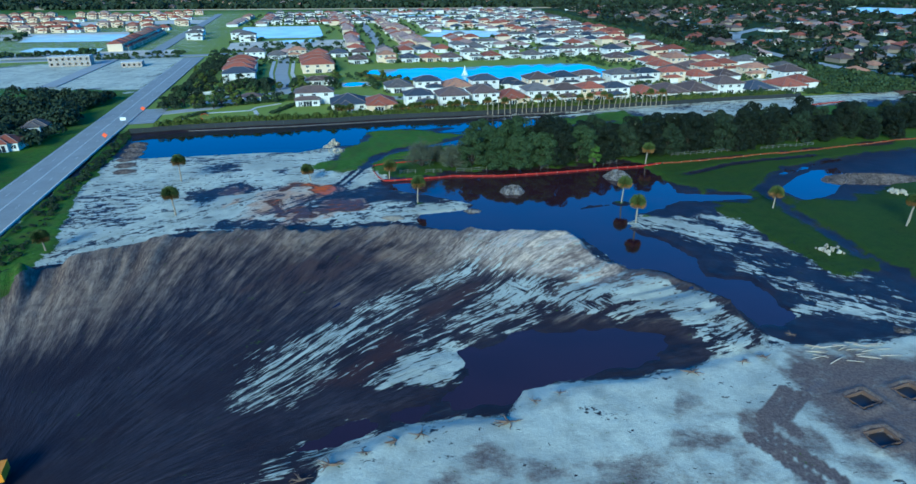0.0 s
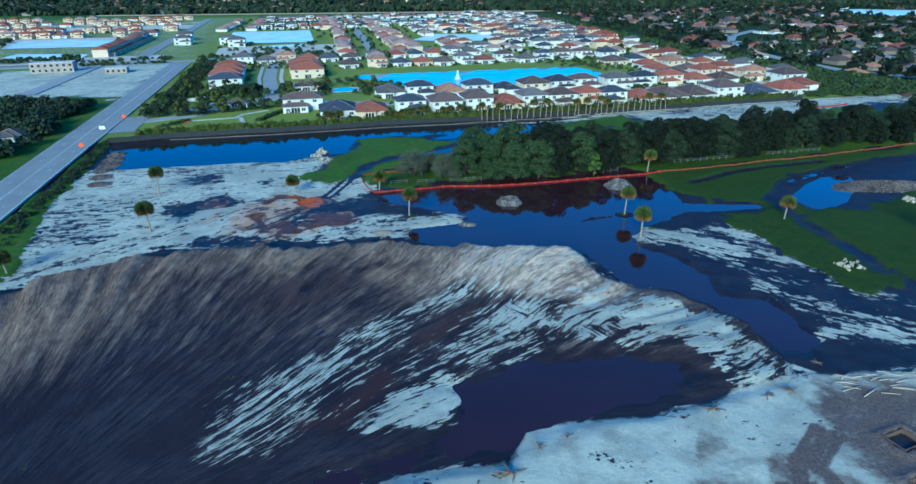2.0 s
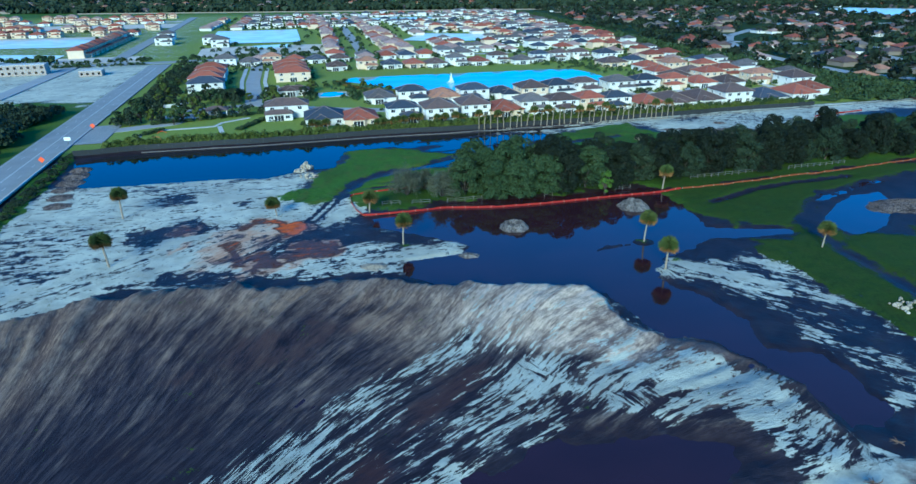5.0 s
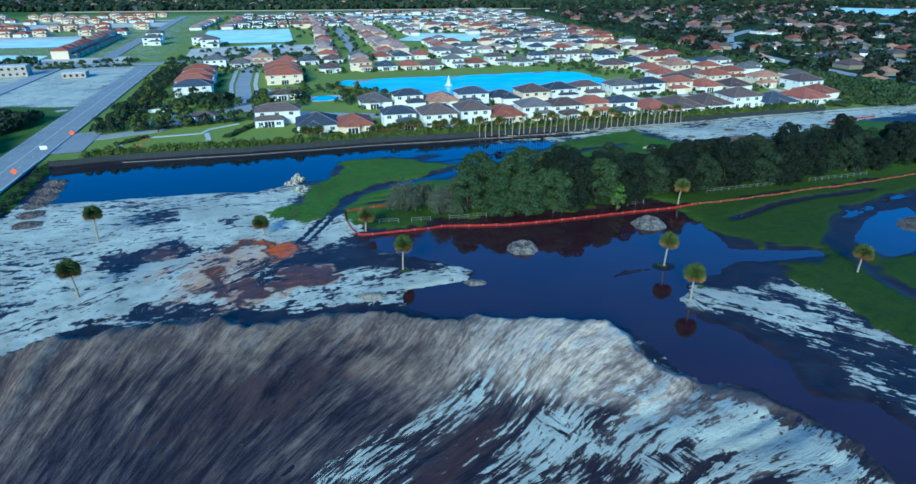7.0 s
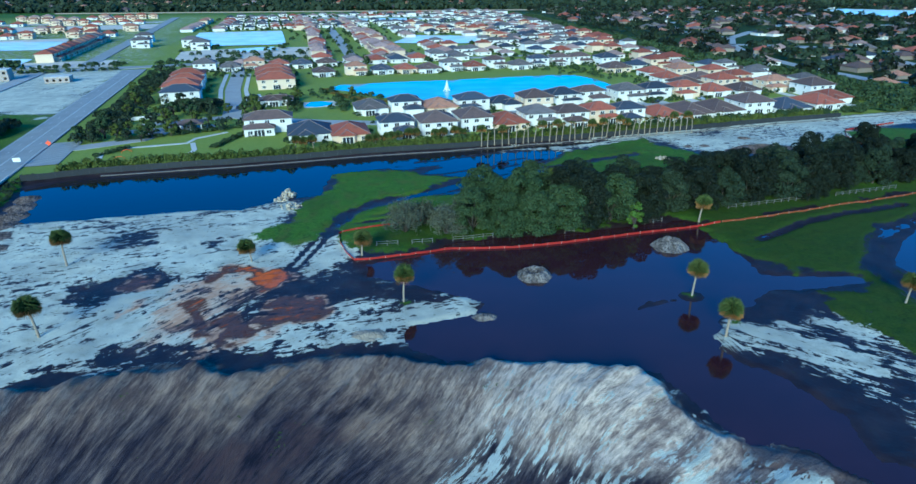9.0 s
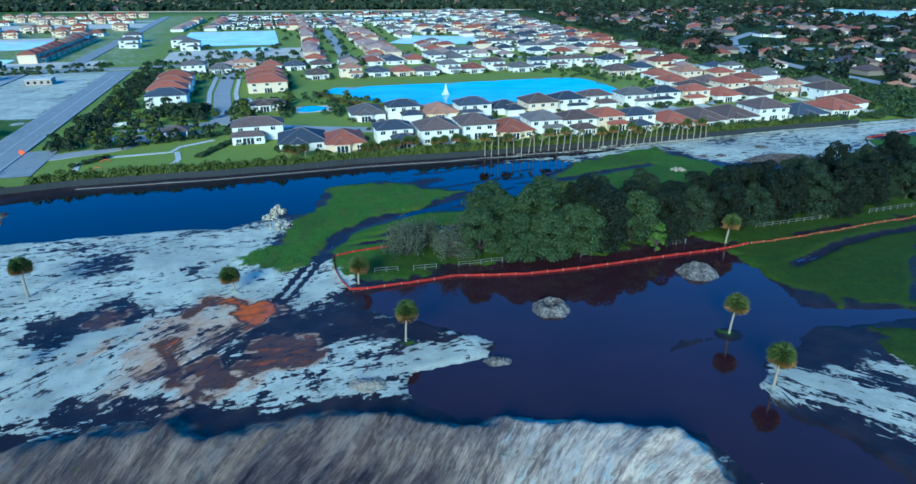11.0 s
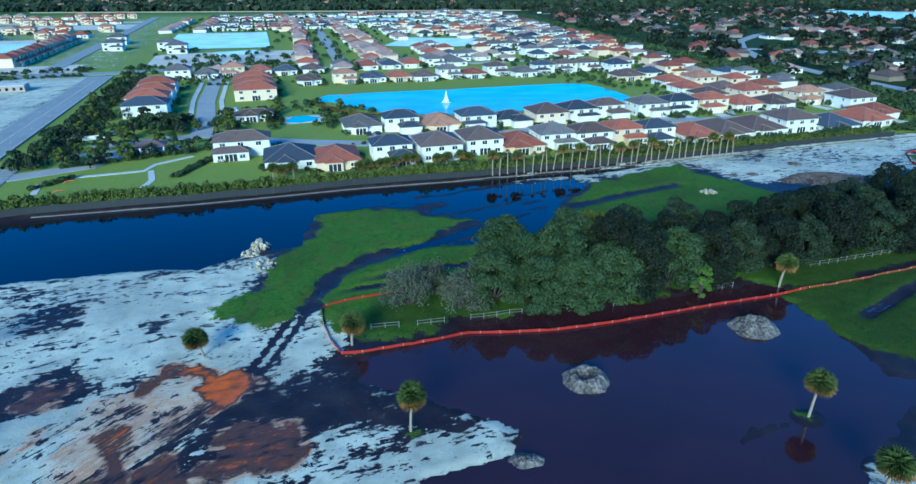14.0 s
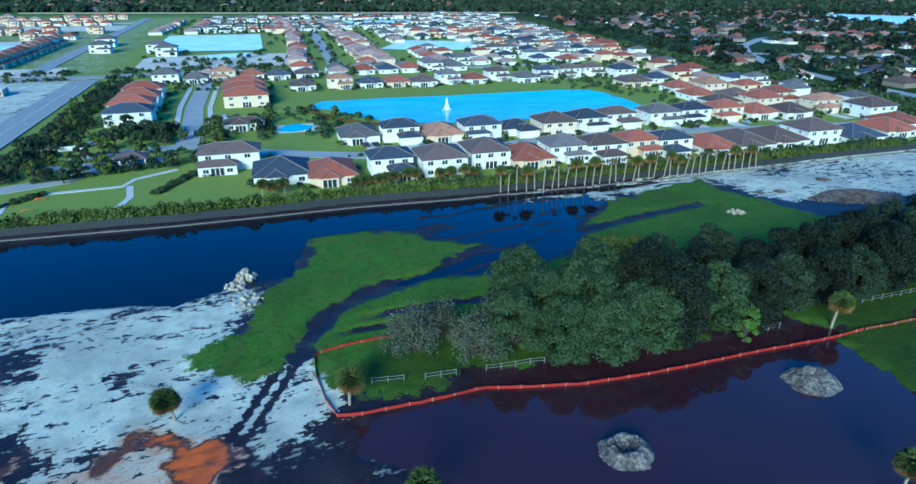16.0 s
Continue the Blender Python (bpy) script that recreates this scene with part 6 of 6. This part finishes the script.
ribbon("bank_path", resample([(px + 0.3, py - 1.7) for px, py in BANK[1:]], 3.0), 0.8, 0.08, MAT["rail"], "narrow pale sand path along the canal bank", "path", True)


def rail_fence(line, label):
    ob = thing("rail_fence", pose(*line[0], 0), label, "fence")
    ox, oy = line[0]
    pts = resample(line, 2.4)
    post = Build().box(-0.06, -0.06, -0.3, 0.06, 0.06, 1.2).mesh("post", MAT["rail"])
    for i, (px, py) in enumerate(pts):
        z = height_at(px, py)
        p = part("post", post, None, ob)
        p.location = (px - ox, py - oy, z)
        if i:
            qx, qy = pts[i - 1]
            zq = height_at(qx, qy)
            for hz in (0.55, 1.1):
                part("rail", Build().tube([(qx - ox, qy - oy - 0.09, zq + hz), (px - ox, py - oy - 0.09, z + hz)], [0.05, 0.05], 4), MAT["rail"], ob)


for line in ([(-6.5, 25.5), (-1, 26)], [(1.5, 26), (7, 27)], [(11, 27.8), (21, 29.2)], [(24.5, 29.5), (28, 29.5)], [(38, 30.5), (41, 31)], [(59, 34.5), (66, 36)],
             [(84, 42), (112, 48)], [(118, 49), (140, 54)]):
    rail_fence(line, "weathered white post and rail fence before the trees")


# ---- mounds in the water, rubble ----
def mound(name, px, py, rx, ry, high, label, seed, hollow=0.0, mat="rock", sink=0.25, category="mound"):
    rings, seg = 30, 72
    b = Build()
    for i in range(rings + 1):
        f = i / rings
        for k in range(seg):
            a = k * 2 * math.pi / seg
            e = 1 + 0.16 * noise.noise(Vector((math.cos(a) * 1.6, math.sin(a) * 1.6, seed)))
            X, Y = math.cos(a) * rx * e * f, math.sin(a) * ry * e * f
            prof = (1 - f ** 1.7)
            if hollow:
                prof = min(prof * 1.5, 0.9) - hollow * max(0, 1 - (f / 0.42) ** 2)
            n = noise.noise(Vector((X * 0.8, Y * 0.8, seed))) * 0.42 + noise.noise(Vector((X * 2.1, Y * 2.1, seed + 5))) * 0.3
            n += (0.5 - abs(noise.noise(Vector((X * 1.5, Y * 1.5, seed + 9))))) * 0.3 + noise.noise(Vector((X * 5, Y * 5, seed + 2))) * 0.14
            b.v.append((X, Y, -sink + high * prof + n * (1 - f * 0.5) * (high / 2.2)))
    for i in range(rings):
        for k in range(seg):
            j = (k + 1) % seg
            b.f.append((i * seg + k, (i + 1) * seg + k, (i + 1) * seg + j, i * seg + j))
    ob = new(name, b.mesh(name, MAT[mat], False))
    ob.location = (px, py, 0)
    return tagged(ob, label, category)


mound("mound", 26.6, 9.2, 4.0, 3.5, 1.7, "flat-topped grey spoil island with a hollow in the water", 3.3, 0.55)
mound("mound", 60, 21, 4.3, 3.8, 2.5, "pointed grey spoil island in the water", 7.1)
mound("mound", 14.5, -6.2, 2.6, 1.8, 0.9, "low grey spoil heap at the end of the sand bar", 9.2)
mound("mound", -5.5, -11, 5.0, 3.2, 0.9, "low pale sand heap beside the water", 12.4, 0, "limestone")
mound("mound", 136, 16, 17, 7, 1.8, "broad grey spoil heap beside the small pond", 15.8, 0, "earth")
mound("mound", 126, 99, 16, 7, 1.7, "broad grey spoil heap beyond the wood", 18.8, 0, "earth")
for k, (px, py, rx) in enumerate(((100, 104, 2.6), (106.5, 104.5, 3.0), (126, 114, 4.2), (114, 98, 4.0))):
    mound("mound", px, py, rx, rx * 0.8, 1.0, "small brown earth heap on the white sand", 50 + k, 0, "earth")
mound("mound", 86, -66, 3.0, 2.0, 0.8, "brown earth heap beside the logs", 21.0, 0, "earth")
for k, (px, py, rx, ry) in enumerate(((-106, 66, 4, 4), (-104, 59, 4.5, 5), (-102, 52, 4.5, 5), (-100, 45, 5, 5), (-97, 38, 5.5, 5.5), (-94, 31, 6, 4.5))):
    mound("mound", px, py, rx, ry, 1.1, "low brown earth heap along the road bank", 30 + k, 0, "earth")
stone_rng = random.Random(3)


def stone_mesh(seed):
    bm = bmesh.new()
    bmesh.ops.create_icosphere(bm, subdivisions=2, radius=1)
    for v_ in bm.verts:
        v_.co *= 1 + 0.55 * noise.noise(v_.co * 1.3 + Vector((seed * 3.1, 0, 0)))
        v_.co.z *= 0.75
    me = bpy.data.meshes.new("boulder")
    bm.to_mesh(me)
    bm.free()
    me.materials.append(MAT["limestone"])
    return me


stones = [stone_mesh(s) for s in range(5)]


def heap(px, py, n, spread, high, size, label):
    ob = thing("rubble_pile", pose(px, py, height_at(px, py)), label, "rubble")
    for k in range(n):
        a, f = stone_rng.uniform(0, 6.28), stone_rng.random() ** 0.7
        r = size * stone_rng.uniform(0.5, 1.2)
        s = part("boulder", stones[k % 5], None, ob)
        s.matrix_basis = pose(math.cos(a) * spread * f, math.sin(a) * spread * f, high * (1 - f) * stone_rng.uniform(0.5, 1) + r * 0.3,
                              stone_rng.uniform(0, 360), stone_rng.uniform(0, 360), stone_rng.uniform(0, 360)) @ Matrix.Diagonal((r, r, r, 1))


heap(-33.5, 63.3, 64, 2.1, 2.0, 0.5, "pile of pale limestone boulders at the water's edge")
heap(-34.5, 59, 26, 2.2, 0.4, 0.45, "scattered pale limestone boulders beside the grass")
heap(-31, 53, 26, 3.0, 0.3, 0.4, "scattered pale stones along the grass edge")
heap(85, 89, 24, 2.2, 0.5, 0.5, "small pile of pale stones in the grass")
heap(134, 3, 20, 2.4, 0.5, 0.6, "small pile of pale stones beside the spoil heap")
heap(92, -34, 24, 3.5, 0.3, 0.4, "scattered stones at the edge of the field")

# ---- southern sand: timber, roots, pits, digger ----
for k in range(26):
    a = stone_rng.uniform(-25, 35)
    px, py, ln = 73 + stone_rng.uniform(-6, 6), -72.5 + stone_rng.uniform(-3.0, 3.2), stone_rng.uniform(1.8, 4.2)
    ob = new("log", Build().tube([(-ln / 2, 0, 0), (0, 0, 0.03), (ln / 2, 0, 0)], [0.07, 0.08, 0.05], 7).mesh("log", MAT["timber"], True))
    ob.matrix_basis = pose(px, py, height_at(px, py) + 0.12 + 0.1 * (k % 3 == 0), 0, 0, a)
    tagged(ob, "pale felled pole lying on the bare earth", "log", "felled poles")


def root_tangle(px, py, size, seed):
    r_ = random.Random(seed)
    ob = thing("root_stump", pose(px, py, height_at(px, py) + 0.05), "tangle of dead tree roots on the sand's edge", "tree roots", "dead roots")
    for k in range(8):
        b = Build()
        a = r_.uniform(0, 6.28)
        pts_, rad = [Vector((0, 0, 0.25))], [0.16 * size]
        for j in range(4):
            a += r_.uniform(-0.6, 0.6)
            pts_.append(pts_[-1] + Vector((math.cos(a) * 0.55 * size, math.sin(a) * 0.4 * size, r_.uniform(-0.12, 0.14))))
            rad.append(0.16 * size * (0.75 - j * 0.17))
        b.tube(pts_, rad, 6)
        part("root", b, MAT["root"], ob)


for k, (px, py, s) in enumerate(((16, -88, 1.0), (1, -91, 0.8), (4, -90, 0.7), (-7, -95, 0.9), (-10, -97, 0.7), (45, -77.5, 0.9), (54, -75, 0.6), (58, -74, 0.7), (20, -83.5, 0.5), (66, -67, 0.5),
                                 (24, -82, 0.5), (-3, -93, 0.55))):
    root_tangle(px, py, s, 40 + k)
for px, py, pr in PITS:
    ob = thing("pit_frame", pose(px, py, height_at(px + 3.2, py) + 0.05, 0, 0, pr), "timber-edged square pit dug into the earth", "pit frame", "square pits")
    for a in ((-1.9, -1.45, 1.9, -1.3), (-1.9, 1.3, 1.9, 1.45), (-1.9, -1.297, -1.75, 1.297), (1.75, -1.297, 1.9, 1.297)):
        part("board", Build().box(a[0], a[1], -0.9, a[2], a[3], 0.06), MAT["rim"], ob)
    # the shallow pit gets a black sheet in place of its deep shade
    part("pit_floor", Build().box(-1.74, -1.29, -0.95, 1.74, 1.29, -0.55), MAT["dark"], ob, "black sheet painted as the shade at the bottom of the pit")


def digger(m):
    ob = thing("digger", m, "orange-yellow tracked digger standing on the spoil", "digger")
    for s in (-1.15, 1.15):
        t = Build()
        t.tube([(-1.7, s, 0.45), (1.7, s, 0.45)], [0.45, 0.45], 12)
        t.box(-1.7, s - 0.28, 0.02, 1.7, s + 0.28, 0.9)
        part("track", t, MAT["tyre"], ob)
    body = Build().box(-1.9, -1.25, 1.0, 1.5, 1.25, 1.9)
    body.box(-1.9, -1.25, 1.9, -0.4, 1.25, 2.3)
    part("body", body, MAT["yellow_paint"], ob)
    cab = part("cab", Build().box(0.1, 0.1, 1.9, 1.5, 1.2, 2.8).box(0.05, 0.05, 2.8, 1.55, 1.25, 2.95), MAT["yellow_paint"], ob)
    part("cab_window", Build().box(0.25, 0.07, 2.05, 1.52, 1.22, 2.7), MAT["glass"], cab)
    part("boom", Build().tube([(1.2, -0.4, 1.6), (2.8, -0.4, 3.6), (4.4, -0.4, 3.0)], [0.24, 0.28, 0.2], 6), MAT["yellow_paint"], ob)
    part("stick", Build().tube([(4.4, -0.4, 3.0), (4.9, -0.4, 1.2)], [0.18, 0.13], 6), MAT["yellow_paint"], ob)
    part("bucket", Build().tube([(4.9, -0.9, 0.9), (4.9, 0.1, 0.9)], [0.45, 0.45], 8), MAT["steel"], ob)


digger(pose(-47.5, -96.5, height_at(-47.5, -96.5), 0, 0, 200))


# ---- roadside and estate details ----
def road_sign(px, py, z, label, diamond):
    ob = thing("road_sign", pose(px, py, z, 0, 0, 13), label, "road sign")
    part("post", Build().tube([(0, 0, 0), (0, 0, 2.3)], [0.06, 0.05], 6), MAT["steel"], ob)
    b = Build()
    if diamond:
        b.add([(0, -0.1, 1.3), (1.0, -0.1, 2.3), (0, -0.1, 3.3), (-1.0, -0.1, 2.3), (0, -0.06, 1.3), (1.0, -0.06, 2.3), (0, -0.06, 3.3), (-1.0, -0.06, 2.3)],
              [(0, 1, 2, 3), (7, 6, 5, 4), (0, 4, 5, 1), (1, 5, 6, 2), (2, 6, 7, 3), (3, 7, 4, 0)])
    else:
        b.box(-1.1, -0.12, 1.2, 1.1, -0.06, 2.5)
    part("sign_panel", b, MAT["orange_sign" if diamond else "trim"], ob)


road_sign(-119.5, 69.5, 0.6, "orange diamond roadworks sign on a post", True)
road_sign(*uv(-98.2, 145), 0.6, "orange diamond roadworks sign on a post", True)
road_sign(*uv(-101.5, 124), 0.95, "white board on a post beside the road", False)
hatch = Build()
for k in range(9):
    (ax, ay), (bx, by) = uv(-99.5, 124 + k * 3.2), uv(-90.5, 128 + k * 3.2)
    hatch.add([(ax, ay, 0.80), (ax, ay + 0.35, 0.80), (bx, by + 0.35, 0.80), (bx, by, 0.80)], [(0, 3, 2, 1)])
ribbon("apron", [uv(-95, 122), uv(-95, 154)], 10.5, 0.77, MAT["asphalt"], "grey asphalt apron at the estate entrance", "apron")
tagged(new("hatching", hatch.mesh("hatching", MAT["paint"])), "white hatched lines on the entrance apron", "road marking", kind="structure")

# fountain of the lake
ob = thing("fountain", pose(19.8, 226, 0.72), "white spraying fountain in the lake", "fountain")
jets = Build()
fr_ = random.Random(2)
for k in range(46):
    a, t = fr_.uniform(0, 6.28), fr_.uniform(0.1, 1)
    top = 6.0 * (1 - 0.75 * t)
    jets.tube([(0, 0, 0), (math.cos(a) * t * 0.9, math.sin(a) * t * 0.9, top), (math.cos(a) * t * 2.2, math.sin(a) * t * 2.2, 0.0)], [0.05, 0.16, 0.05], 5, False)
part("spray", jets, MAT["foam"], ob)
part("float", Build().tube([(0, 0, -0.1), (0, 0, 0.15)], [0.7, 0.6], 12), MAT["steel"], ob)

# pool and pool house
ribbon("pool_deck", [(-51, 193), (-35, 197)], 14, 0.62, MAT["concrete"], "pale concrete pool deck", "pool deck")
flat("pool", [(-50, 190), (-49, 200), (-44, 202), (-37, 198), (-38, 193), (-44, 188)], 0.66, MAT["pool"], "turquoise swimming pool", "pool")
# entrance pavilion with hip roof
ob = thing("gatehouse", at_uv(-87, 143, 14), "small gatehouse with a brown hip roof and white posts", "gatehouse")
rf = Build()
hip_roof(rf, None, -4.5, 0, 4.5, 6, 2.7)
part("roof", rf, MAT["roof_brown"], ob)
for px in (-4.2, 0.0, 4.2):
    for py in (0.3, 5.7):
        part("post", Build().box(px - 0.2, py - 0.2, -0.2, px + 0.2, py + 0.2, 2.7), MAT["trim"], ob)
part("wall", Build().box(-1.5, 1.8, -0.2, 1.5, 4.2, 2.7), MAT["white_wall"], ob)
ob = thing("entrance_wall", at_uv(-120, 165, 18), "curved white estate entrance wall", "wall")
for k in range(5):
    part("panel", Build().box(-7.5 + k * 3, 0.15 * (k - 2) ** 2, -0.3, -4.55 + k * 3, 0.15 * (k - 2) ** 2 + 0.5, 1.5), MAT["white_wall"], ob)
ob = thing("entrance_wall", at_uv(-167, 155, 13), "low pale estate entrance wall across the road", "wall")
part("panel", Build().box(-5, 0, -0.3, 5, 0.5, 1.8), MAT["cream_wall"], ob)
for (ax, ay), (bx, by), wd in (((-117, 142), (-80, 152), 6), ((-112, 155), (-88, 166), 6)):
    ribbon("entrance_road", [(ax, ay), ((ax + bx) / 2, (ay + by) / 2 + 0.5), (bx, by)], wd, 0.71, MAT["street"], "pale entrance road of the estate", "street")


def shell_house(m, w, bays, st, label):
    """An unfinished block building: walls with open window holes, no roof but an added slab that shades the inside."""
    ob = thing("building_shell", m, label, "building")
    for s in range(st):
        for k in range(bays):
            x0 = -w / 2 + k * w / bays
            b = Build()
            z0 = s * 3.2
            bw = w / bays
            b.box(x0, 0, z0, x0 + bw, 0.3, z0 + 0.9).box(x0, 0, z0 + 2.3, x0 + bw, 0.3, z0 + 3.2)
            b.box(x0, 0, z0 + 0.9, x0 + bw * 0.3, 0.3, z0 + 2.3).box(x0 + bw * 0.7, 0, z0 + 0.9, x0 + bw, 0.3, z0 + 2.3)
            part("bay", b, MAT["block"], ob)
    part("wall", Build().box(-w / 2, 0.303, 0, -w / 2 + 0.3, 10, st * 3.2).box(w / 2 - 0.3, 0.303, 0, w / 2, 10, st * 3.2).box(-w / 2, 10.003, 0, w / 2, 10.3, st * 3.2), MAT["block"], ob)
    # slab added over the walls only to keep light out of the window holes
    part("roof_slab", Build().box(-w / 2, 0.31, st * 3.2 + 0.004, w / 2, 10.2, st * 3.2 + 0.3), MAT["concrete"], ob)
    part("floor_slab", Build().box(-w / 2 + 0.31, 0.31, 0, w / 2 - 0.31, 9.99, 0.3), MAT["concrete"], ob)


shell_house(at_uv(-254, 282, 16), 26, 7, 2, "bare block shell of a two-storey building under construction")
shell_house(at_uv(-208, 275, 16), 13, 4, 1, "bare block shell of a low house under construction")
house("house", at_uv(-153, 82, 20), 8, 9, 1, "grey", "white", 0, 0, False, "", True)
house("house", at_uv(-148, 56, 15), 9, 9, 1, "red", "white", 0, 0, False, "", True)


def car(m, paint, label):
    ob = thing("car", m, label, "car", "parked cars")
    prof = [(-2.2, 0.35), (-2.2, 0.85), (-1.5, 0.95), (-1.0, 1.45), (0.6, 1.45), (1.2, 0.95), (2.1, 0.85), (2.2, 0.35)]
    b = Build()
    for s in (-0.88, 0.88):
        b.v += [(px, s * (0.86 if pz > 1.2 else 1), pz) for px, pz in prof]
    n = len(prof)
    b.f += [tuple(range(n)), tuple(range(2 * n - 1, n - 1, -1))] + [(i, i + n, (i + 1) % n + n, (i + 1) % n) for i in range(n)]
    part("body", b, MAT[paint], ob)
    g = Build()
    for s in (-1, 1):
        g.box(-0.95, s * 0.84 - 0.03, 1.0, 0.65, s * 0.84 + 0.03, 1.36)
    part("side_window", g, MAT["glass"], ob)
    for wx in (-1.35, 1.35):
        for s in (-0.82, 0.82):
            part("wheel", Build().tube([(wx, s - 0.1, 0.33), (wx, s + 0.1, 0.33)], [0.33, 0.33], 12), MAT["tyre"], ob)


for k, (px, py, a, paint) in enumerate(((-80, 187, 100, "car_dark"), (-14, 163.5, 100, "car_dark"), (-10.5, 163.5, 102, "car_dark"), (32, 166, 100, "car_white"),
                                        (35, 166.5, 100, "car_dark"), (62, 170, 100, "car_dark"), (6, 160, 12, "car_silver"), (143, 188, 100, "car_silver"), (-112, 172, 60, "car_silver"),
                                        (-74, 205, 100, "car_white"), (-75, 210, 100, "car_white"), (-77, 216, 100, "car_silver"), (118, 183, 12, "car_dark"))):
    car(pose(px, py, 0.75, 0, 0, a), paint, {"car_dark": "dark", "car_white": "white", "car_silver": "silver"}[paint] + " car parked by the houses")

for px, py in ((-99, 113), (-97.5, 104)):
    ob = new("play_arch", Build().tube([(math.cos(a / 9 * math.pi) * 1.6, 0, 0.1 + math.sin(a / 9 * math.pi) * 0.9) for a in range(10)], [0.09] * 10, 6).mesh("play_arch", MAT["orange_sign"], True))
    ob.matrix_basis = pose(px, py, 0.5, 0, 0, 20)
    tagged(ob, "small orange play arch on the lawn", "play arch")
